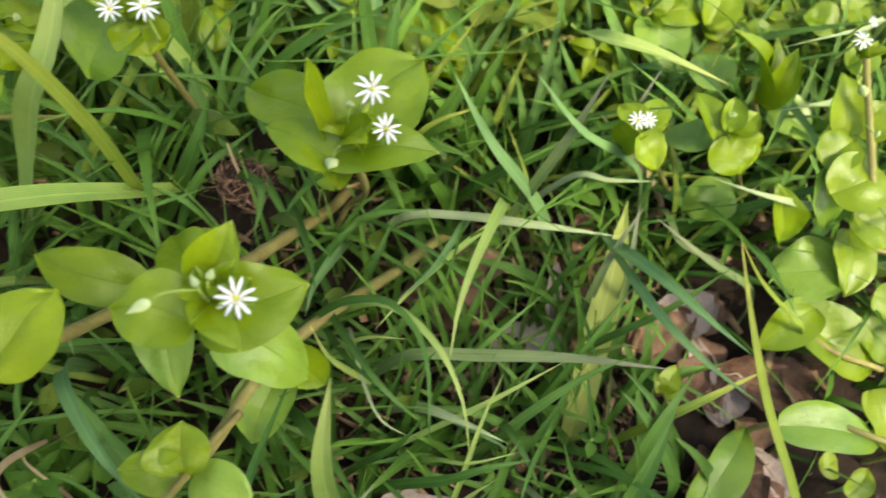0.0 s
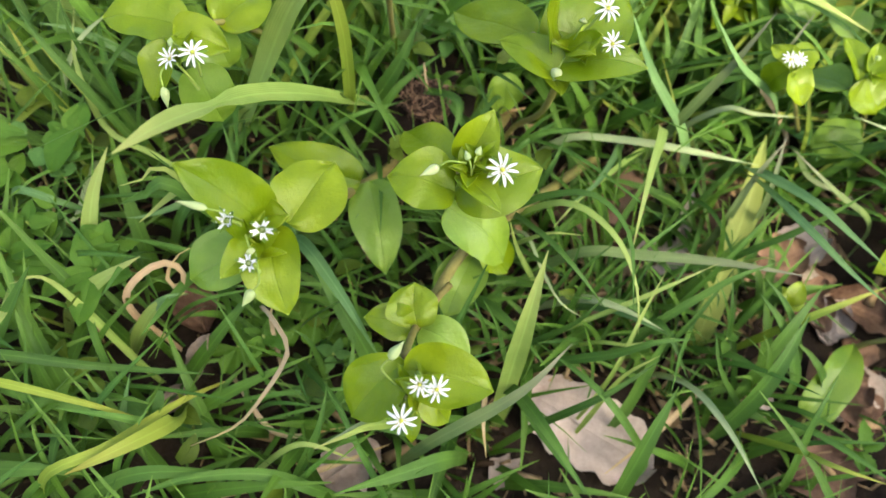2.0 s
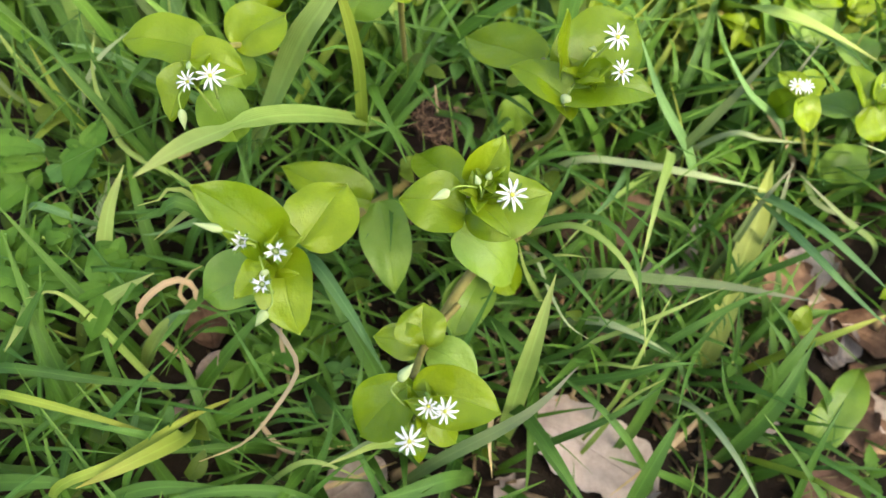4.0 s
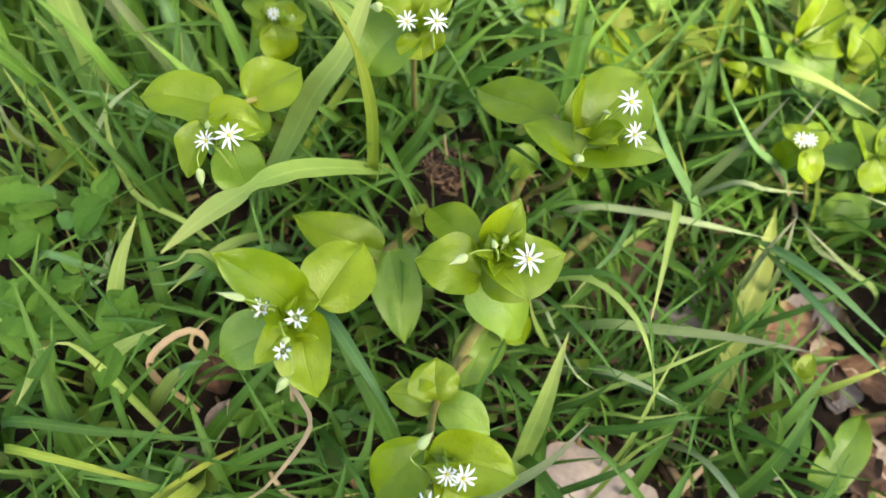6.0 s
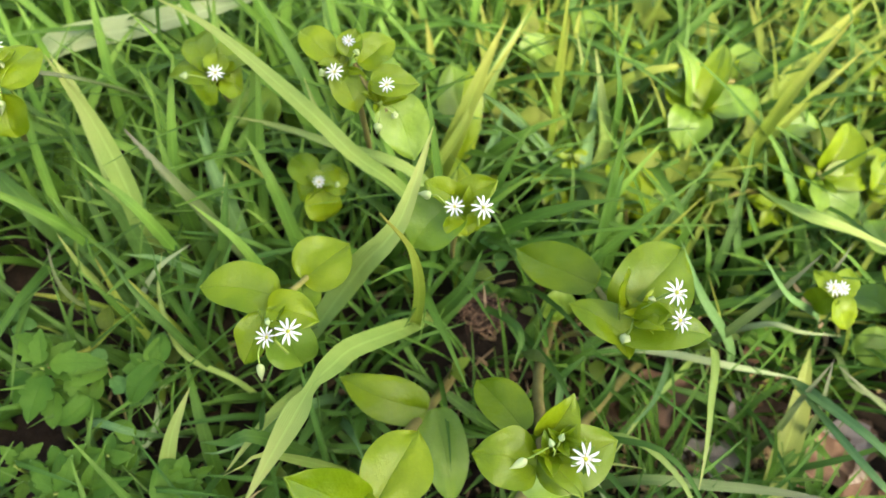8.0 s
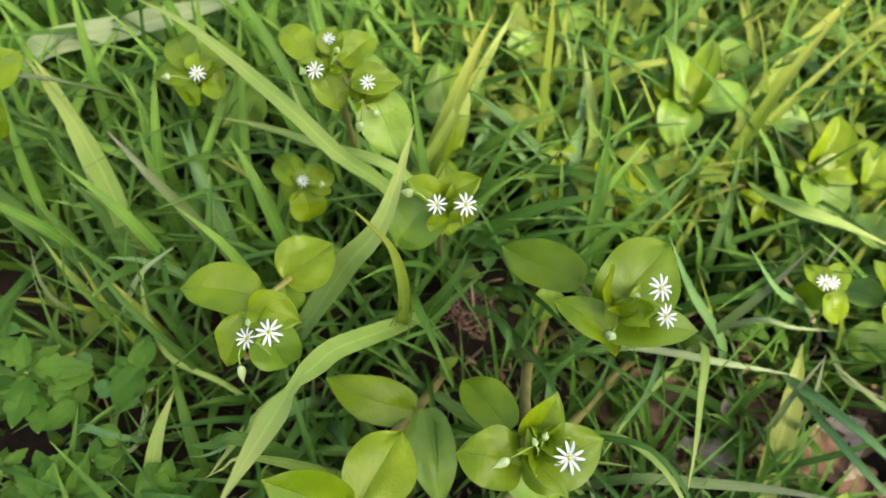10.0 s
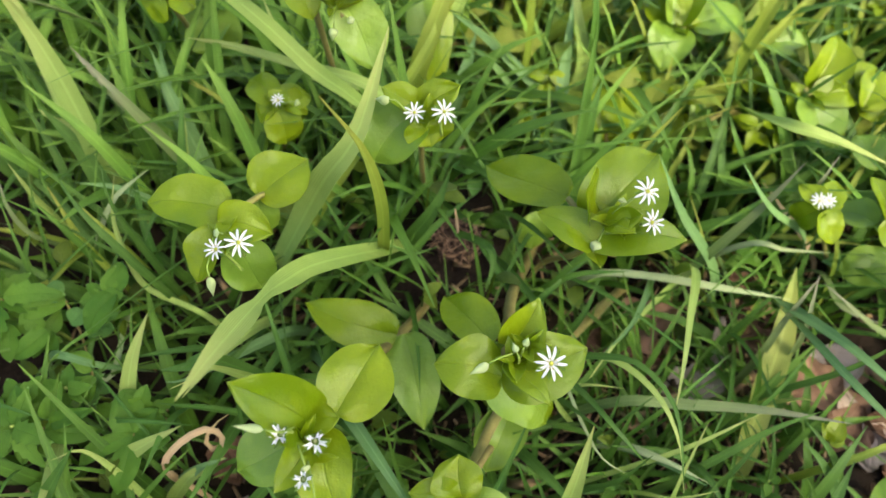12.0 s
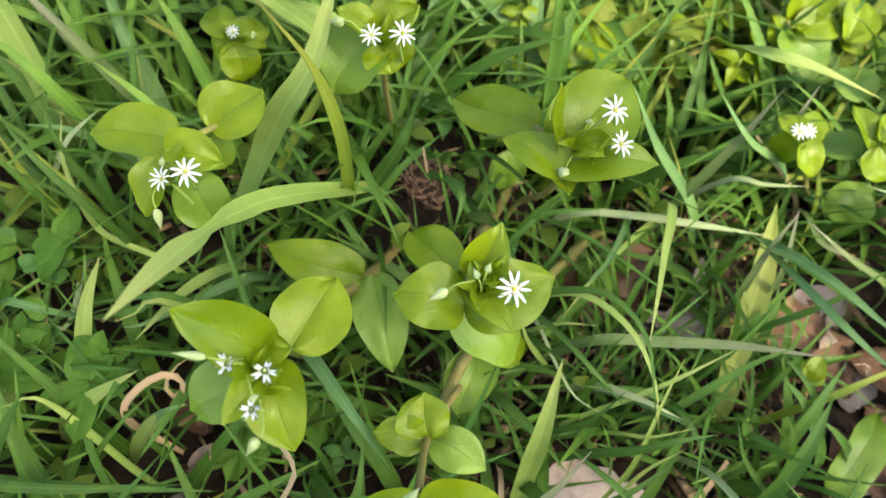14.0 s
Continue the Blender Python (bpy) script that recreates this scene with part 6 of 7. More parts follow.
def dead_leaf(base, tip, width, mat, lobes, curl, label):
    """A dry leaf: wrinkled, curled, with a lobed or torn edge and a midrib, lying on the ground."""
    base, tip = Vector(base) * MM, Vector(tip) * MM
    axis = tip - base
    long = axis.length
    along = axis / long
    nrm = (Vector((0, 0, 1)) - along * along.z).normalized()
    side = along.cross(nrm)
    width *= MM
    seed = random.uniform(0, 50)

    def point(s, u):
        f = leaf_outline(0.03 + 0.94 * s, 0.55)
        if lobes == 4:
            f = 0.92 * (1 - abs(2 * s - 1) ** 3.2) ** 0.6 + 0.02
            f *= 1 + 0.07 * math.cos(2 * math.pi * (s * 5 + 0.3 * (u > 0)))
        elif lobes:
            f *= 0.88 + 0.15 * math.cos(2 * math.pi * (s * lobes + 0.25 * (u > 0)))
        f *= 1 + (0.08 if lobes == 4 else 0.18) * noise.noise((s * 9 + seed, u * 2, 0))
        p = base + axis * s + side * (u * width / 2 * f)
        p += nrm * (curl * width * 0.35 * u * u + 0.06 * long * noise.noise((s * 4 + seed, u * 2.2, 2)) + 0.02 * long * noise.noise((s * 13, u * 7, seed)))
        p += nrm * curl * 0.12 * long * s * s
        p.z = max(p.z, ground_height(p.x, p.y) + (0.003 if lobes == 4 else 0.001))
        return p, nrm

    verts, faces, uvs = sheet(26, 14, point, 0.00030)
    low = min(verts, key=lambda q: q.z - ground_height(q.x, q.y))
    drop = max(0.0, low.z - ground_height(low.x, low.y) - 0.0005)
    foot = Vector((base.x, base.y, ground_height(base.x, base.y)))
    verts = [q - Vector((0, 0, drop)) - foot for q in verts]
    ob = link("dead_leaf", verts, faces, mat, None, uvs)
    ob.location = foot
    rib, ribf = tube([point(s, 0.0)[0] - Vector((0, 0, drop)) - foot + nrm * 0.0001 for s in (0, 0.25, 0.5, 0.75, 0.98)], 0.00045, 6, 14, 0.3)
    link("midrib", rib, ribf, mat, ob)
    return tagged(ob, label, "dead leaf", "dead leaves")


# ---- small weeds


def weed(centre, size, count, kind, seed, label):
    """A small weed: thin stems from one root and leaves round the given top."""
    rnd = random.Random(seed)
    top = Vector(centre) * MM
    size *= MM
    foot = Vector((top.x, top.y + 0.004, ground_height(top.x, top.y + 0.004)))
    ob = new("clover" if kind == "clover" else "weed")
    ob.location = foot
    tagged(ob, label, "clover" if kind == "clover" else "weed", "weeds")
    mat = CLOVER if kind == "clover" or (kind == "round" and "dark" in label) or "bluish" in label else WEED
    # weeds in sunny spots take LEAF: sunlight put into a lighter leaf colour
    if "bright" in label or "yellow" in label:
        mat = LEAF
    verts, faces = tube([foot - Vector((0, 0, 0.002)), foot.lerp(top, 0.5) + Vector((rnd.uniform(-3, 3), rnd.uniform(-3, 3), 0)) * MM, top], 0.0006, 6, 12, 0.7)
    link("stem", local(ob, verts), faces, GREEN_STEM, ob)
    for k in range(count):
        a = 2 * math.pi * (k + rnd.uniform(-0.5, 0.5)) / count if kind != "round" else (k % 2) * math.pi + (k // 2) * 1.3 + rnd.uniform(-0.3, 0.3)
        out = Vector((math.cos(a), math.sin(a), 0))
        level = 0.0 if kind == "clover" else -rnd.uniform(0.0, 0.9) * size * (k / count)
        reach = size * (rnd.uniform(0.34, 0.80) if kind == "toothed" else rnd.uniform(0.40, 0.62)) if kind != "clover" else size * 0.5
        start = top + out * reach * 0.08 + Vector((0, 0, level))
        end = start + out * reach + Vector((0, 0, rnd.uniform(-0.45, 0.45) * reach))
        wide = reach * {"toothed": rnd.uniform(0.45, 0.66), "round": rnd.uniform(0.55, 0.8), "clover": 0.95}[kind]
        verts, faces, uvs = leaf_sheet(start, end, wide, rnd.uniform(-25, 25), 0.08, 5 if kind == "toothed" else 0, 0.2, 20 if kind == "toothed" else 8, 4, rnd)
        link("leaf", local(ob, verts), faces, mat, ob, uvs)
    return ob


def lobed_weed(centre, size, yaw):
    """A soft cranesbill leaf: round, cut into lobes, on its stalk."""
    top = Vector(centre) * MM
    radius = size * MM / 2
    foot = Vector((top.x, top.y + 0.006, ground_height(top.x, top.y + 0.006)))
    ob = new("cranesbill")
    ob.location = foot
    tagged(ob, "soft green cranesbill leaf cut into blunt lobes", "weed", "cranesbill leaves")
    rings, spokes = 4, 60
    verts, faces, uvs = [], [], []
    for i in range(rings + 1):
        for k in range(spokes + 1):
            a = radians(-155 + 310 * k / spokes)
            lobe = abs(math.cos(a * 7 / 2 * 155 / 180 * 0.83))
            edge = 0.42 + 0.50 * lobe**0.7 + 0.08 * abs(math.cos(a * 9))
            r = radius * (0.04 + 0.96 * i / rings * (edge if i > 1 else min(1.0, edge + 0.2)))
            p = Vector((r * math.cos(a + radians(yaw)), r * math.sin(a + radians(yaw)), 0.18 * r * math.cos(a * 7) * 0.5 + 0.10 * r))
            verts.append(top + p)
            uvs.append((0.5 + 0.4 * r / radius * math.sin(a), 0.5 + 0.4 * r / radius * math.cos(a)))
    w = spokes + 1
    faces = [(i * w + k, (i + 1) * w + k, (i + 1) * w + k + 1, i * w + k + 1) for i in range(rings) for k in range(spokes)]
    link("leaf", local(ob, verts), faces, WEED, ob, uvs)
    verts, faces = tube([foot - Vector((0, 0, 0.002)), foot.lerp(top, 0.6) + Vector((0.002, 0, 0)), top], 0.0006, 6, 10, 0.8)
    link("stalk", local(ob, verts), faces, GREEN_STEM, ob)
    return ob


dead_leaf((-2.7, 15.7, 12.0), (38.6, -4.7, 7.0), 25.4, LITTER_PALE, 4, 0.22, "large pale beige dead oak leaf lying on the soil")
dead_leaf((38.0, 73.9, 12.0), (5.0, 74.5, 18.0), 20.5, LITTER, 3, 0.6, "dark brown curled dead leaf under the grass")
dead_leaf((2.9, 72.3, 10.0), (36.0, 88.5, 18.0), 20.2, LITTER, 3, 0.5, "brown dead leaf half hidden by grass")
dead_leaf((31.7, 63.4, 8.0), (54.2, 65.6, 14.0), 15.0, LITTER_PALE, 3, 0.5, "pinkish-brown dead leaf half hidden by grass")
dead_leaf((81.4, 68.8, 6.0), (104.5, 78.6, 8.0), 15.6, LITTER_PALE, 0, 0.6, "brown folded dead leaf")
dead_leaf((75.9, 64.0, 10.0), (93.5, 69.7, 16.0), 20.3, LITTER, 3, 0.4, "dull brown dead leaf")
dead_leaf((85.3, 44.8, 6.0), (96.2, 59.9, 14.0), 11.7, LITTER, 3, 0.4, "dull brown torn dead leaf")
dead_leaf((101.9, 57.2, 12.0), (134.5, 48.3, 10.0), 18.5, LITTER, 0, 0.7, "reddish-brown curled dead leaf catching the sun")
# pale strip whose colour stands in for a fleck of sun
dead_leaf((96.6, 68.2, 12.0), (101.4, 40.1, 10.0), 11.1, LITTER_PALE, 0, 0.4, "strip of dead leaf, a sun fleck put into its bright beige")
dead_leaf((86.4, 21.3, 6.0), (109.9, 26.8, 8.0), 23.3, LITTER, 3, 0.4, "brown dead leaf partly in the sun")
dead_leaf((78.8, -6.2, 4.0), (103.9, 4.0, 6.0), 20.7, LITTER, 3, 0.5, "dark brown dead leaf on damp soil")
dead_leaf((-11.4, -6.0, 6.0), (-2.3, -11.7, 8.0), 11.6, LITTER_PALE, 3, 0.3, "small pale torn dead leaf")
dead_leaf((-62.8, -18.2, 6.0), (-45.0, -4.5, 10.0), 16.2, LITTER_PALE, 3, 0.4, "tan dead leaf in the shade")
dead_leaf((-102.7, 7.5, 12.0), (-92.0, 20.0, 32.0), 6.6, LITTER_PALE, 0, 0.9, "tan rolled dead leaf standing up among weeds")
dead_leaf((-107.7, -0.4, 8.0), (-101.4, 7.3, 14.0), 6.5, LITTER_PALE, 0, 0.7, "small beige curled dead leaf")
dead_leaf((-100.1, 24.0, 10.0), (-106.9, 37.3, 16.0), 13.4, LITTER, 0, 0.6, "dark brown dead leaf in the shade")
dead_leaf((-64.9, 201.7, 10.0), (-54.9, 223.1, 16.0), 16.9, LITTER, 0, 0.5, "brown dead leaf far back among grass")
dead_leaf((50.7, 64.0, 10.0), (50.6, 86.5, 24.0), 4.8, LITTER_PALE, 0, 0.8, "pale dead leaf standing on edge in the sun")
dead_leaf((74.2, 107.1, 8.0), (59.3, 93.2, 10.0), 16.4, LITTER, 0, 0.5, "dark brown dead leaf on the soil")
dead_leaf((27.3, 150.0, 12.0), (43.4, 160.8, 14.0), 13.4, LITTER, 0, 0.7, "russet dead leaf scrap under bright leaves")
dead_leaf((8.5, 249.6, 12.0), (23.0, 239.2, 14.0), 12.8, LITTER, 0, 0.7, "russet dead leaf scrap among grass stems")
dead_leaf((108.0, 33.5, 8.0), (116.8, 21.4, 6.0), 9.7, LITTER_PALE, 0, 0.5, "pale strip of dead leaf in the sun")
weed((-126.4, 35.8, 38.0), 14.9, 7, "toothed", 1, "pale green toothed weed seedling with a pointed top leaf")
weed((-155.3, 31.1, 40.0), 16.1, 9, "toothed", 2, "light green toothed weed rosette in the grass")
weed((-169.2, 64.6, 42.0), 18.0, 8, "toothed", 3, "light green weed with toothed leaves")
weed((-138.7, 67.4, 46.0), 12.2, 6, "round", 4, "small weed with paired rounded leaves")
weed((-143.0, 46.1, 34.0), 9.8, 6, "round", 5, "low weed with small dark leaves")
weed((-178.2, 77.0, 44.0), 8.3, 3, "clover", 6, "bluish clover leaf on a thin stalk")
weed((-170.1, 38.1, 36.0), 12.7, 7, "toothed", 7, "light green weed leaves in the grass")
weed((-157.1, 57.5, 36.0), 13.3, 7, "round", 8, "leafy green weed in the grass")
weed((-106.5, -3.0, 26.0), 13.4, 6, "round", 9, "dark weed with rounded leaves in the shade")
weed((-144.4, 42.2, 40.0), 12.1, 8, "round", 10, "low weed with small oval leaves")
weed((-143.0, 18.8, 34.0), 10.4, 6, "toothed", 11, "light green weed leaves")
weed((-131.5, 0.2, 28.0), 13.3, 7, "round", 12, "broad-leaved weed in the shade")
weed((-60.5, 18.1, 20.0), 11.3, 5, "round", 13, "dark low weed in the shade")
weed((-95.5, -5.6, 20.0), 10.7, 5, "round", 14, "dark low weed with oval leaves")
weed((-75.8, 63.8, 34.0), 13.2, 6, "toothed", 15, "soft green weed leaves in the shade")
weed((-31.7, 106.9, 28.0), 16.6, 7, "toothed", 16, "dark green toothed weed in the shade")
weed((-85.4, 111.1, 28.0), 16.6, 6, "round", 17, "bluish-green weed leaves in the shade")
weed((-35.1, 120.7, 40.0), 14.4, 4, "round", 18, "dark round weed leaves in the shade")
weed((-124.3, 168.9, 36.0), 16.6, 5, "round", 19, "pale round weed leaves")
weed((-197.0, 147.8, 36.0), 21.7, 6, "round", 20, "large soft green weed leaves")
weed((-209.2, 190.2, 40.0), 23.1, 6, "round", 21, "broad pale weed leaves")
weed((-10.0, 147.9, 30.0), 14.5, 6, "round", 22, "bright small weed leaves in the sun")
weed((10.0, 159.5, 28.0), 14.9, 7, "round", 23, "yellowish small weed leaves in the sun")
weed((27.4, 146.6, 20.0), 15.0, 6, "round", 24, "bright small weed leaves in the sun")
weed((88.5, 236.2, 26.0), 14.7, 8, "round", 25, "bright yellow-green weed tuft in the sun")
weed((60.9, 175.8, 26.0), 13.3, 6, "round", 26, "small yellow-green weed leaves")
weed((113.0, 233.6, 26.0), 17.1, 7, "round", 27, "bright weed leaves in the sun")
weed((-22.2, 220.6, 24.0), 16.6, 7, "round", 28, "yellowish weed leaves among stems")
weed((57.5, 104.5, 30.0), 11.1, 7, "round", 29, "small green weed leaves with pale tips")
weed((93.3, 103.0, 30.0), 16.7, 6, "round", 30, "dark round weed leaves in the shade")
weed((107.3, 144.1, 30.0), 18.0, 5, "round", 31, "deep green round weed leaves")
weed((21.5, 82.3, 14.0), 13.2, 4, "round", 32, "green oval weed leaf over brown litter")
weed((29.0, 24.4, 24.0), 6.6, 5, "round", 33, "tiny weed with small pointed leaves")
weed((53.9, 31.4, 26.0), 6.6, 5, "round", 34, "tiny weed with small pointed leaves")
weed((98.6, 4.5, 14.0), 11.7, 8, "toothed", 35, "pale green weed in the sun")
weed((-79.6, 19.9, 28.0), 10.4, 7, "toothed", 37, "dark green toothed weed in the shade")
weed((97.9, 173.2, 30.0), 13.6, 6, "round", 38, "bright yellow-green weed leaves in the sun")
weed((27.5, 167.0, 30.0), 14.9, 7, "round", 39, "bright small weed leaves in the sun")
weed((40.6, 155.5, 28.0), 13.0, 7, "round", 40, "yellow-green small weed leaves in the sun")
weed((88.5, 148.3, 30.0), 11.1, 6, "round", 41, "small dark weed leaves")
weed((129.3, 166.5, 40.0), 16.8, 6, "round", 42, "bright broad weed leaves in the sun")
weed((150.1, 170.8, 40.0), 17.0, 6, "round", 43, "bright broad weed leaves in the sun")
lobed_weed((-71.1, 27.7, 18.0), 17.4, 20)
lobed_weed((-88.3, 18.3, 18.0), 17.1, -30)
lobed_weed((-63.6, 24.9, 12.0), 13.6, 60)
lobed_weed((-86.6, 27.9, 16.0), 15.6, 0)
lobed_weed((-78.4, 24.2, 14.0), 12.8, 50)
lobed_weed((-53.1, 21.2, 14.0), 13.2, 10)
dead_leaf((93.3, 69.4, 8.0), (100.1, 43.8, 10.0), 13.1, LITTER, 2, 0.3, "brown creased dead leaf lying in the sun")
dead_leaf((84.7, 68.1, 9.0), (97.5, 74.5, 12.0), 13.4, LITTER, 0, 0.4, "tan crumpled dead leaf in the sun")
dead_leaf((104.1, 28.4, 6.0), (108.7, 11.2, 6.0), 14.3, LITTER, 2, 0.3, "brown dead leaf scrap in the sun")
dead_leaf((94.3, 64.0, 6.0), (102.2, 48.0, 8.0), 13.6, LITTER, 2, 0.4, "dull brown dead leaf beside bluish grass")
dead_leaf((122.9, 56.8, 9.0), (135.5, 47.1, 8.0), 13.6, LITTER, 0, 0.4, "reddish-brown dead leaf under chickweed leaves")
dead_leaf((77.8, 21.6, 5.0), (73.3, 15.7, 6.0), 5.3, LITTER_PALE, 0, 0.4, "small whitish scrap of dead leaf")
# cream strips among brown leaves: flecks of sun put into the leaf colour
dead_leaf((94.9, 66.3, 11.0), (103.7, 41.1, 9.0), 9.9, LITTER_PALE, 2, 0.3, "crumpled strip of dead leaf, a sun fleck put into its cream")
dead_leaf((97.1, 31.7, 10.0), (101.0, 14.5, 9.0), 8.3, LITTER_PALE, 2, 0.3, "torn scrap of dead leaf, a sun fleck put into its cream")
dead_leaf((94.5, 80.0, 3.0), (108.9, 73.0, 3.0), 15.9, LITTER, 0, 0.2, "tan flattened dead leaf in the sun")
dead_leaf((96.8, 70.3, 4.0), (104.3, 52.7, 4.0), 15.4, LITTER, 2, 0.2, "brown flattened dead leaf in the sun")
dead_leaf((98.8, 56.1, 4.0), (109.8, 44.4, 4.0), 17.1, LITTER_PALE, 2, 0.25, "torn dead leaf, sun flecks put into its cream")
dead_leaf((107.3, 42.5, 3.0), (115.8, 30.1, 3.0), 16.8, LITTER, 2, 0.3, "brown flattened dead leaf near the weeds")
dead_leaf((106.4, 29.0, 4.0), (112.3, 11.7, 4.0), 16.2, LITTER, 2, 0.2, "brown dead leaf in dappled sun")
dead_leaf((111.1, 34.1, 4.0), (118.5, 20.1, 4.0), 11.5, LITTER_PALE, 2, 0.2, "beige strip of dead leaf by a grass stem")

# ---- the dry clump by the stems


def clump(x, y, radius):
    x, y, radius = x * MM, y * MM, radius * MM
    foot = Vector((x, y, ground_height(x, y)))
    ob = new("soil_clump")
    ob.location = foot
    tagged(ob, "dark brown clump of soil and dry rootlets on the ground", "soil clump")
    bm = bmesh.new()
    bmesh.ops.create_icosphere(bm, subdivisions=4, radius=radius)
    for q in bm.verts:
        d = q.co.normalized()
        q.co *= 1 + 0.28 * noise.noise(d * 2.2) + 0.16 * noise.noise(d * 7)
        q.co.z = q.co.z * 0.85 + radius * 0.6
        q.co.x *= 1.25
    core = bpy.data.meshes.new("core")
    bm.to_mesh(core)
    bm.free()
    core.materials.append(CLUMP)
    new("core", core).parent = ob
    rnd = random.Random(5)
    verts, faces = [], []
    for k in range(300):
        a, h = rnd.uniform(0, 6.28), rnd.uniform(-0.2, 1.0)
        d = Vector((math.cos(a) * math.sqrt(max(0, 1 - h * h)) * 1.25, math.sin(a) * math.sqrt(max(0, 1 - h * h)), h))
        start = d * radius * rnd.uniform(0.85, 1.05) + Vector((0, 0, 0.6 * radius))
        go = (d.cross(Vector((rnd.uniform(-1, 1), rnd.uniform(-1, 1), rnd.uniform(-1, 1)))).normalized() + d * (rnd.uniform(-0.1, 0.2) if k % 5 else rnd.uniform(0.3, 0.9))) * radius * rnd.uniform(0.4, 0.9)
        v, f = tube([start, start + go * 0.5 + d * 0.12 * radius, start + go], rnd.uniform(0.00010, 0.00026), 4, 5, 0.6)
        faces += [tuple(i + len(verts) for i in q) for q in f]
        verts += v
    tagged(link("rootlet_tangle", verts, faces, FIBRE, ob), "tangled dry tan rootlets", kind="stuff")
    v, f = tube([Vector((0, 0, 1.3 * radius)), Vector((-1, 1, 8)) * MM + Vector((0, 0, radius)), Vector((-2, 3, 13)) * MM + Vector((0, 0, radius))], 0.0006, 6, 8, 0.4)
    link("straw", v, f, GRASS["dry"], ob)
    return ob


clump(-40.5, 98, 5.6)

# ---- what nobody could count: turf, low leaves and crumbs of litter


def scatter(name, label, category, mat, verts, faces, uvs):
    me = bpy.data.meshes.new(name)
    me.from_pydata(verts, [], faces)
    layer = me.uv_layers.new(name="UVMap")
    index = np.empty(len(me.loops), dtype=np.int32)
    me.loops.foreach_get("vertex_index", index)
    layer.data.foreach_set("uv", np.asarray(uvs, dtype=np.float32)[index].ravel())
    me.polygons.foreach_set("use_smooth", [True] * len(me.polygons))
    me.materials.append(mat)
    return tagged(new(name, me), label, category, kind="stuff")


OPEN_SPOTS = ((18, 2, 26), (40, 0, 18), (-40, 96, 9), (20, 78, 18), (45, 64, 13), (88, 66, 17), (101, 50, 22), (97, 24, 18), (92, 0, 18), (-54, -12, 11), (-97, 14, 10), (-103, 30, 9), (118, 45, 18), (108, 36, 26), (98, 60, 20), (115, 10, 18))


def bare(x, y):
    """How bare the turf is, from 0 to 1: thin over the litter, open where dead leaves lie."""
    a = 0.55 * math.exp(-(((x - 0.045) / 0.055) ** 2 + ((y - 0.045) / 0.05) ** 2))
    if 0.082 < x < 0.135 and 0.012 < y < 0.088:
        a = 0.80
    for cx, cy, r in OPEN_SPOTS:
        if (x - cx * MM) ** 2 + (y - cy * MM) ** 2 < (r * MM) ** 2:
            a = max(a, 0.95 if cx < 50 and cy < 10 else 0.82)
    return a


def over_oak_leaf(x, y):
    return ((x - 0.018) / 0.026) ** 2 + ((y - 0.005) / 0.017) ** 2 < 1


def turf():
    rnd = random.Random(11)
    verts, faces, uvs = [], [], []
    count = 0
    while count < 29500:
        near = rnd.random() < 0.125
        x, y = (rnd.uniform(-0.26, 0.26), rnd.uniform(-0.08, 0.30)) if near else (rnd.gauss(0, 0.7), rnd.gauss(0.15, 0.7))
        if rnd.random() < bare(x, y) or (not near and abs(x) < 0.26 and -0.08 < y < 0.30):
            continue
        count += 1
        tall = rnd.uniform(0.018, 0.060) * (1.0 + 0.5 * max(0.0, min(1.0, (y - 0.06) / 0.1)))
        if abs(x + 0.02) < 0.09 and -0.03 < y < 0.10:
            tall = min(tall, 0.042)
        if (x + 0.040) ** 2 + (y - 0.088) ** 2 < 0.024**2:
            tall *= 0.5
        if x > 0.07 and -0.02 < y < 0.085:
            tall *= 0.6
        a = rnd.uniform(0, 6.28)
        reach = tall * rnd.uniform(0.25, 1.1)
        wide = rnd.choice((0.0004, 0.0007, 0.0010, 0.0013, 0.0017, 0.0023)) * (1.0 + 0.35 * (y > 0.11) if near else 2.4)
        go = Vector((math.cos(a), math.sin(a), 0))
        side = Vector((-math.sin(a), math.cos(a), 0))
        droop = rnd.uniform(0.0, 0.55)
        z0 = ground_height(x, y) - 0.002
        segs = 6 if near else 3
        first = len(verts)
        veer = rnd.uniform(-0.25, 0.25)
        for i in range(segs + 1):
            s = i / segs
            c = Vector((x, y, z0)) + go * reach * s**1.6 + side * veer * tall * s * s + Vector((0, 0, tall * (s - droop * s**3)))
            w = wide * (1 - 0.94 * max(0.0, (s - 0.35) / 0.65) ** 1.5)
            verts += [tuple(c - side * w), tuple(c - Vector((0, 0, 0.35 * w))), tuple(c + side * w)]
            uvs += [(0, s), (0.5, s), (1, s)]
        for i in range(segs):
            q = first + 3 * i
            faces += [(q, q + 1, q + 4, q + 3), (q + 1, q + 2, q + 5, q + 4)]
    return scatter("turf", "thick green turf of many fine grass blades", "grass", GRASS_ALL, verts, faces, uvs)


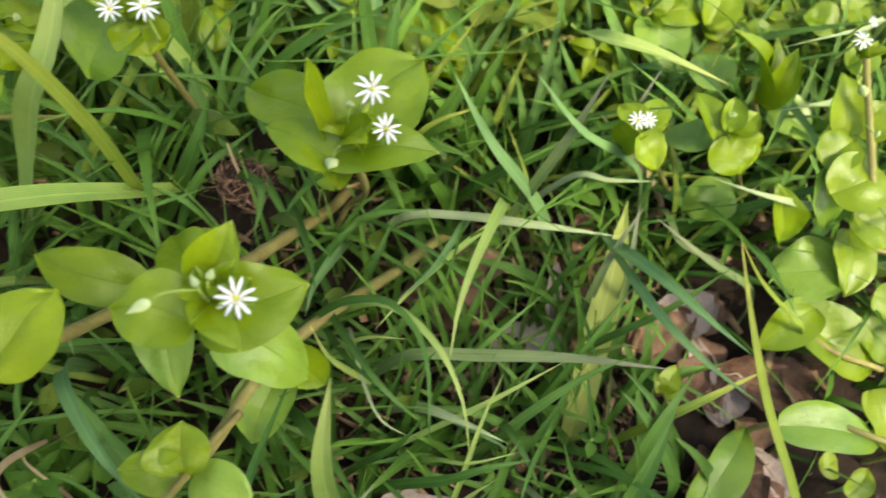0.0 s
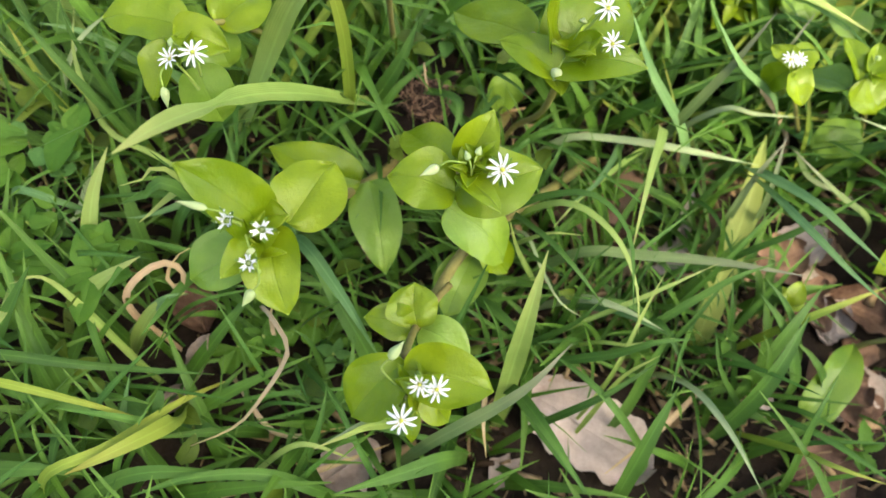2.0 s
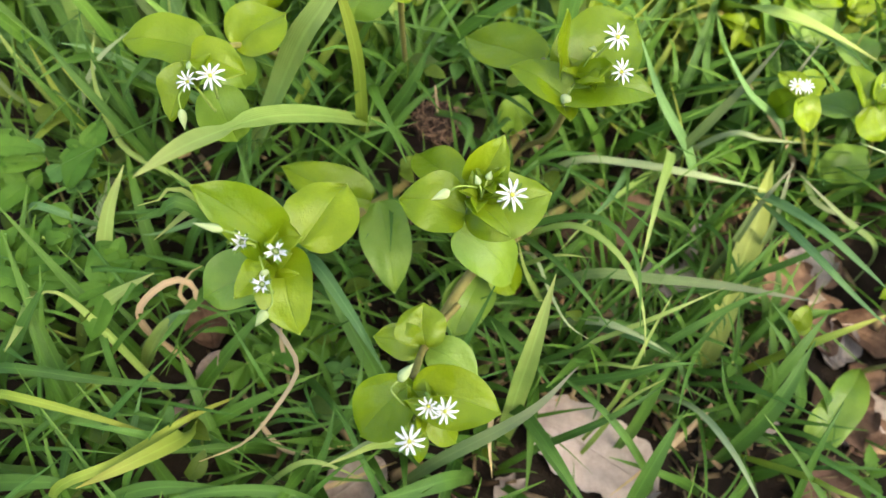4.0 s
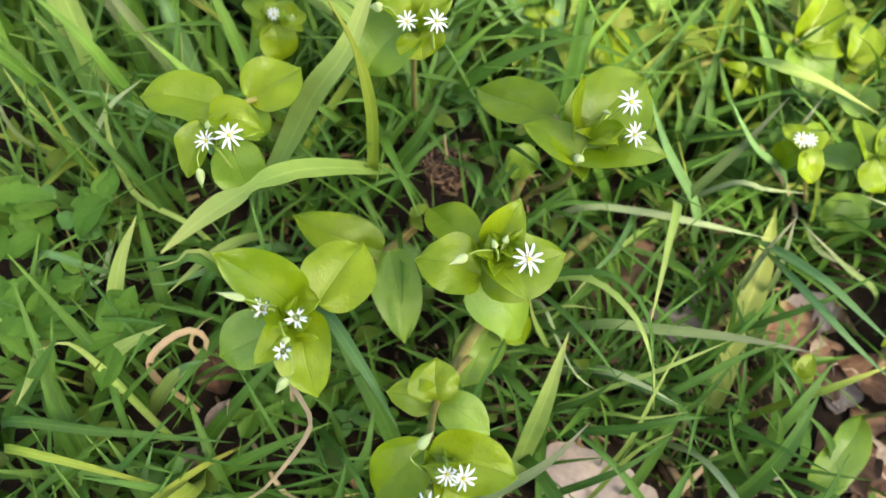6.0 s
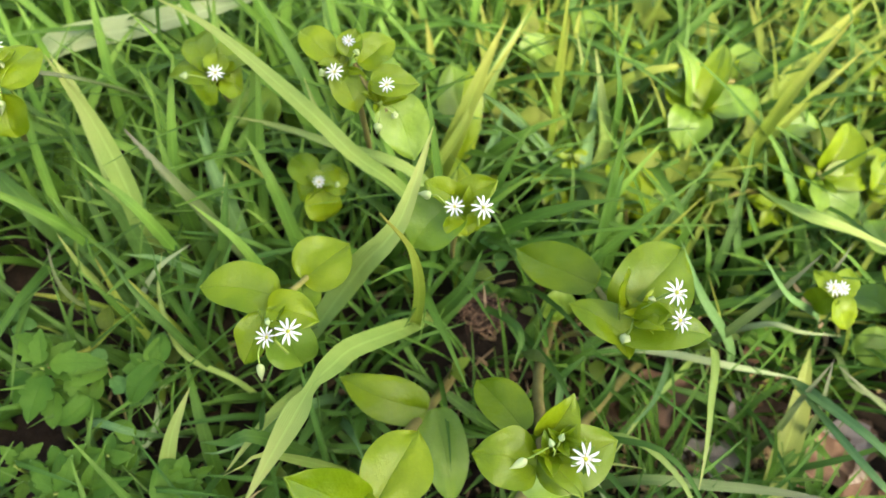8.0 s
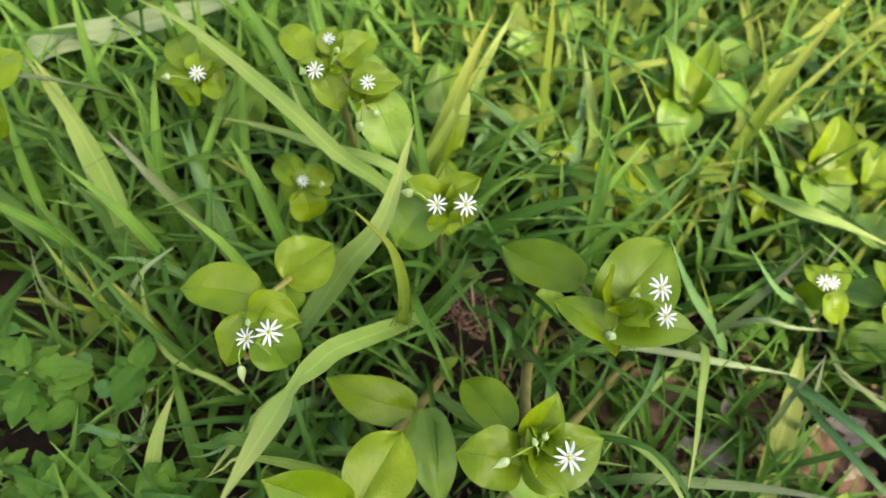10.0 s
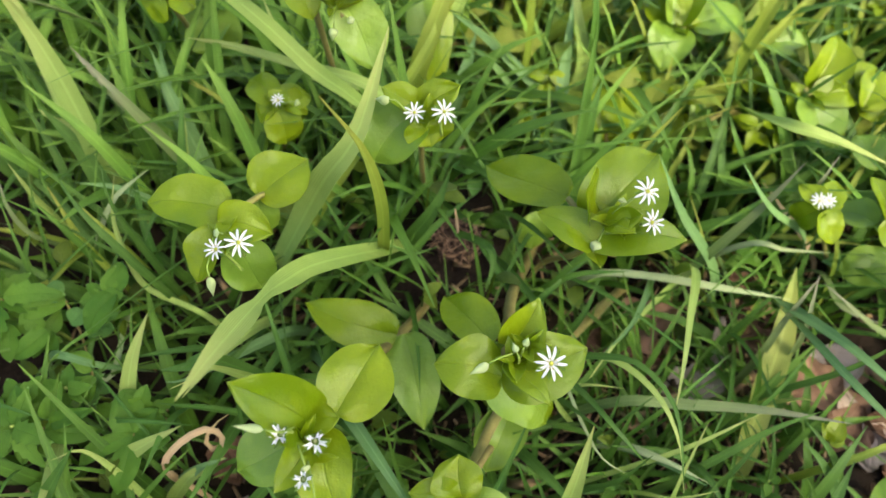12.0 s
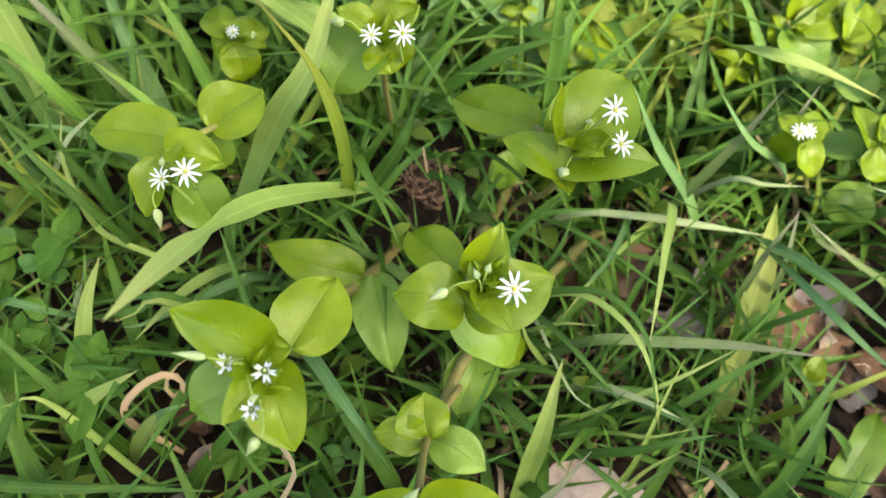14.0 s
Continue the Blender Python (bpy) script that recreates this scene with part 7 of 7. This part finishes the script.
def long_grass(name, label, mat, count, seed, area, heading, spread, lengths, widths, over=1.0):
    """Taller leaning blades of one patch, all joined."""
    rnd = random.Random(seed)
    verts, faces, uvs = [], [], []
    for k in range(count):
        x, y = rnd.uniform(area[0], area[1]), rnd.uniform(area[2], area[3])
        if rnd.random() < over * bare(x, y):
            continue
        a, long, wide = rnd.gauss(heading, spread), rnd.uniform(*lengths), rnd.uniform(*widths) / 2
        if over_oak_leaf(x + 0.6 * long * math.cos(a), y + 0.6 * long * math.sin(a)):
            continue
        lean, droop = rnd.uniform(0.35, 1.0), rnd.uniform(0.05, 0.45)
        go = Vector((math.cos(a), math.sin(a), 0))
        side = Vector((-math.sin(a), math.cos(a), rnd.uniform(-0.5, 0.5))).normalized()
        rise = long * math.sqrt(max(0.15, 1 - lean * lean))
        veer, fold, z0, first = rnd.uniform(-0.18, 0.18), rnd.uniform(0.15, 0.5), ground_height(x, y) - 0.002, len(verts)
        for i in range(9):
            s = i / 8
            c = Vector((x, y, z0)) + go * long * lean * s**1.35 + side * veer * long * s * s + Vector((0, 0, rise * (1.25 * s - droop * s**3)))
            w = wide * min(1.0, 0.6 + 1.5 * s) * (1 - 0.95 * max(0.0, (s - 0.5) / 0.5) ** 1.6)
            verts += [tuple(c - side * w + Vector((0, 0, fold * w))), tuple(c), tuple(c + side * w + Vector((0, 0, fold * w)))]
            uvs += [(0, s), (0.5, s), (1, s)]
        for i in range(8):
            q = first + 3 * i
            faces += [(q, q + 1, q + 4, q + 3), (q + 1, q + 2, q + 5, q + 4)]
    return scatter(name, label, "grass", mat, verts, faces, uvs)


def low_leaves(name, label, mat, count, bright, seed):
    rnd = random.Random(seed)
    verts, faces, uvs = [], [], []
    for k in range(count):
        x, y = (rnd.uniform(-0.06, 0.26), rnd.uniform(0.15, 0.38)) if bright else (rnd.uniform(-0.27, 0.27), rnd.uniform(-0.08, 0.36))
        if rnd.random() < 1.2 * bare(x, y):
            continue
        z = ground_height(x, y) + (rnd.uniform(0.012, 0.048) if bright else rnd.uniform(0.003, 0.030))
        a, long = rnd.uniform(0, 6.28), rnd.uniform(0.007, 0.016) if bright else rnd.uniform(0.004, 0.0095)
        base = Vector((x, y, z))
        tip = base + Vector((math.cos(a), math.sin(a), rnd.uniform(-0.3, 0.5))) * long
        v, f, t = leaf_sheet(base, tip, long * rnd.uniform(0.45, 0.75), rnd.uniform(-35, 35), 0.1, 0, 0.25, 5, 2, rnd)
        half = len(v) // 2
        first = len(verts)
        verts += [tuple(q) for q in v[:half]]
        uvs += t[:half]
        faces += [tuple(i + first for i in q) for q in f if max(q) < half]
        foot = len(verts)
        s = Vector((0.0003, 0, 0))
        verts += [tuple(base - s), tuple(base + s), (x + 0.0003, y + 0.002, z - 0.045), (x - 0.0003, y + 0.002, z - 0.045)]
        uvs += [(0.5, 0.5)] * 4
        faces.append((foot, foot + 1, foot + 2, foot + 3))
    return scatter(name, label, "undergrowth", mat, verts, faces, uvs)


def crumbs():
    rnd = random.Random(31)
    verts, faces, uvs = [], [], []
    for k in range(2600):
        x, y = rnd.uniform(-0.26, 0.26), rnd.uniform(-0.09, 0.34)
        if k % 2:
            x, y = rnd.gauss(0.05, 0.05), rnd.gauss(0.04, 0.04)
        if (x > 0.078 and 0.01 < y < 0.09 and k % 4) or over_oak_leaf(x, y):
            continue
        z = ground_height(x, y)
        a, long = rnd.uniform(0, 6.28), rnd.uniform(0.0015, 0.011)
        go = Vector((math.cos(a), math.sin(a), rnd.uniform(-0.2, 0.5))) * long
        side = Vector((-math.sin(a), math.cos(a), rnd.uniform(-0.3, 0.3))) * (rnd.uniform(0.0003, 0.0006) if k % 3 else long * 0.16)
        c = Vector((x, y, z + rnd.uniform(0.0005, 0.004)))
        n0 = len(verts)
        up = Vector((0, 0, 0.0004 + 0.1 * side.length))
        verts += [tuple(c - side), tuple(c + side), tuple(c + go + side * 0.7), tuple(c + go - side * 0.7), tuple(c + go * 0.5 + up), tuple(c + go * 0.5 - up)]
        uvs += [(0.5, 0.5)] * 6
        faces += [(n0 + i, n0 + (i + 1) % 4, n0 + 4) for i in range(4)] + [(n0 + (i + 1) % 4, n0 + i, n0 + 5) for i in range(4)]
    return scatter("leaf_litter", "scattered crumbs of dry leaf, straw and twig", "leaf litter", CRUMB, verts, faces, uvs)


def storey(name, label, mat, count, seed, area, headings, spread, lengths, widths, low=False):
    """Leaning folded blades of the middle storey of one patch, all joined."""
    rnd = random.Random(seed)
    verts, faces, uvs = [], [], []
    for k in range(count):
        x, y = rnd.uniform(area[0], area[1]), rnd.uniform(area[2], area[3])
        a, long, wide = rnd.choice(headings) + rnd.gauss(0, spread), rnd.uniform(*lengths), rnd.uniform(*widths)
        lean, side, tall, twist = rnd.uniform(0.35, 0.95), rnd.uniform(-4, 4), rnd.uniform(0.7, 1.05), rnd.uniform(-30, 30)
        if bare(x, y) > 0.6 or any(over_oak_leaf(x + r * lean * long * math.cos(a), y + r * lean * long * math.sin(a)) for r in (0.5, 1.0)):
            continue
        go = Vector((math.cos(a), math.sin(a), 0))
        foot = Vector((x, y, ground_height(x, y)))
        rise = math.sqrt(max(0.1, 1 - lean * lean)) * long
        mid = foot + go * lean * long * 0.42 + Vector((side * 0.5 * MM, 0, rise * 0.66))
        tip = foot + go * lean * long + Vector((side * MM, 0, rise * tall))
        if low and mid.z > 0.040:
            mid.z, tip.z = 0.036 + 0.004 * tall, min(tip.z, 0.044)
        v, f, t = blade_sheet([foot / MM, mid / MM, tip / MM], wide, twist, 0.0, 14)[0]
        faces += [tuple(i + len(verts) for i in q) for q in f]
        verts += [tuple(q) for q in v]
        uvs += t
    return scatter(name, label, "grass", mat, verts, faces, uvs)


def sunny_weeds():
    """Small weeds that fill the turf at the back, the sun that reaches it put into their bright leaf colour."""
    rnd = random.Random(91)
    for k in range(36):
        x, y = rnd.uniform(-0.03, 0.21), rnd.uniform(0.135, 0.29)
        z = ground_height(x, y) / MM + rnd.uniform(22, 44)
        weed((x / MM, y / MM, z), rnd.uniform(9, 18), rnd.randint(4, 7), "round", 100 + k, "small weed leaves in the turf, sun put into their bright yellow-green")


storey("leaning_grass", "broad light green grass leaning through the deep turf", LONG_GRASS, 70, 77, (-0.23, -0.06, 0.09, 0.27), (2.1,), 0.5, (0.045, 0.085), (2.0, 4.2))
storey("sunny_grass", "grass blades at the back, sun put into their yellow-green", SUNLIT_GRASS, 110, 78, (-0.01, 0.20, 0.075, 0.28), (1.3, 0.5), 0.7, (0.040, 0.075), (1.0, 2.6))
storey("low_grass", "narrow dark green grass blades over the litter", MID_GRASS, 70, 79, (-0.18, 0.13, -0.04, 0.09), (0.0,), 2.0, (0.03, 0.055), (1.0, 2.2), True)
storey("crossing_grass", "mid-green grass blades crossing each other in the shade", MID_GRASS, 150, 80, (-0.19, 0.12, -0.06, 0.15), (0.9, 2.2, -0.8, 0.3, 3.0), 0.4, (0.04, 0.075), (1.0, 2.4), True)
sunny_weeds()
turf()
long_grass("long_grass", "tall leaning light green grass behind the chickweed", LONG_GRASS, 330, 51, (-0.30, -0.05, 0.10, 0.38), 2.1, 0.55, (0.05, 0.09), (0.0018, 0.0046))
# extra light grass that stands in for brighter light behind the flowers
long_grass("soft_grass", "light green grass added to brighten the turf behind the flowers", LONG_GRASS, 140, 57, (-0.24, 0.03, 0.115, 0.30), 1.7, 0.7, (0.045, 0.075), (0.0014, 0.0032))
long_grass("yellowish_grass", "thin grass and stems at the back, sun put into their yellow", SUNLIT_GRASS, 300, 52, (-0.06, 0.27, 0.15, 0.38), 1.4, 0.7, (0.05, 0.085), (0.0010, 0.0028))
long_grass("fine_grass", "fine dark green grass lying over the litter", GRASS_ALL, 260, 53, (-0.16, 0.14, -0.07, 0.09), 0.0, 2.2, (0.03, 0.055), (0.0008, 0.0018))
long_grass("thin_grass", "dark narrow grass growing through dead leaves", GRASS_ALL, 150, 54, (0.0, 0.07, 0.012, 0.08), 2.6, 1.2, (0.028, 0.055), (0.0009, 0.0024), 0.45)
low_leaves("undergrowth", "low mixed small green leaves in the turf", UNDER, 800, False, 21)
low_leaves("sunny_undergrowth", "small leaves in the turf, sun put into their yellow-green", SUNNY, 620, True, 22)
crumbs()

# ---- an unseen hedge added behind the viewer, whose end keeps the sun off the middle of the patch


def hedge(near, far, away, height, depth):
    """An added leafy sun block, shaped as a clipped hedge across the sun's way: near and far are its ends along the
    shadow's width, away its distance; metres.
    """
    flat = Vector((to_sun.x, to_sun.y, 0)).normalized()
    across = Vector((-flat.y, flat.x, 0))
    foot = flat * away + across * (near + far) / 2
    ob = new("hedge")
    ob.location = foot
    tagged(ob, "added hedge, unseen, that blocks the sun from the middle", "hedge")
    long = far - near
    rnd = random.Random(41)
    bm = bmesh.new()
    bmesh.ops.create_cube(bm, size=1.0)
    bmesh.ops.subdivide_edges(bm, edges=bm.edges[:], cuts=20, use_grid_fill=True)
    for q in bm.verts:
        p = across * q.co.x * (long - 0.12) + flat * q.co.y * (depth - 0.12) + Vector((0, 0, (q.co.z + 0.5) * (height - 0.06)))
        q.co = p + Vector((noise.noise(p * 5), noise.noise(p * 5 + Vector((9, 0, 0))), 0.4 * noise.noise(p * 4))) * 0.06
    core = bpy.data.meshes.new("twig_core")
    bm.to_mesh(core)
    bm.free()
    core.materials.append(SUN_BLOCK_CORE)
    new("twig_core", core).parent = ob
    verts, faces, uvs = [], [], []
    for k in range(9000):
        u, v, h = rnd.uniform(-0.5, 0.5), rnd.uniform(-0.5, 0.5), rnd.uniform(0.0, 1.0)
        pick = rnd.random()
        if pick < 0.40:
            u = 0.5 - abs(rnd.gauss(0, 0.014))
        elif pick < 0.7:
            v = -0.5 + abs(rnd.gauss(0, 0.06))
        elif pick < 0.85:
            h = 1 - abs(rnd.gauss(0, 0.02))
        else:
            u = -0.5 + abs(rnd.gauss(0, 0.02))
        c = across * u * long + flat * v * depth + Vector((rnd.gauss(0, 0.012), rnd.gauss(0, 0.012), 0.03 + h * height))
        go = Vector((rnd.gauss(0, 1), rnd.gauss(0, 1), rnd.gauss(0, 0.8))).normalized() * rnd.uniform(0.015, 0.028)
        side = go.cross(Vector((rnd.gauss(0, 1), rnd.gauss(0, 1), rnd.gauss(0, 1)))).normalized() * go.length * 0.42
        n0 = len(verts)
        verts += [tuple(c - go), tuple(c + side), tuple(c + go), tuple(c - side)]
        uvs += [(0.5, 0), (1, 0.5), (0.5, 1), (0, 0.5)]
        faces.append((n0, n0 + 1, n0 + 2, n0 + 3))
    leaves = scatter("foliage", "many small dark green leaves of the added sun block", "", SUN_BLOCK, verts, faces, uvs)
    leaves.parent = ob
    return ob


hedge(-1.1, 0.070, 1.35, 1.78, 0.5)
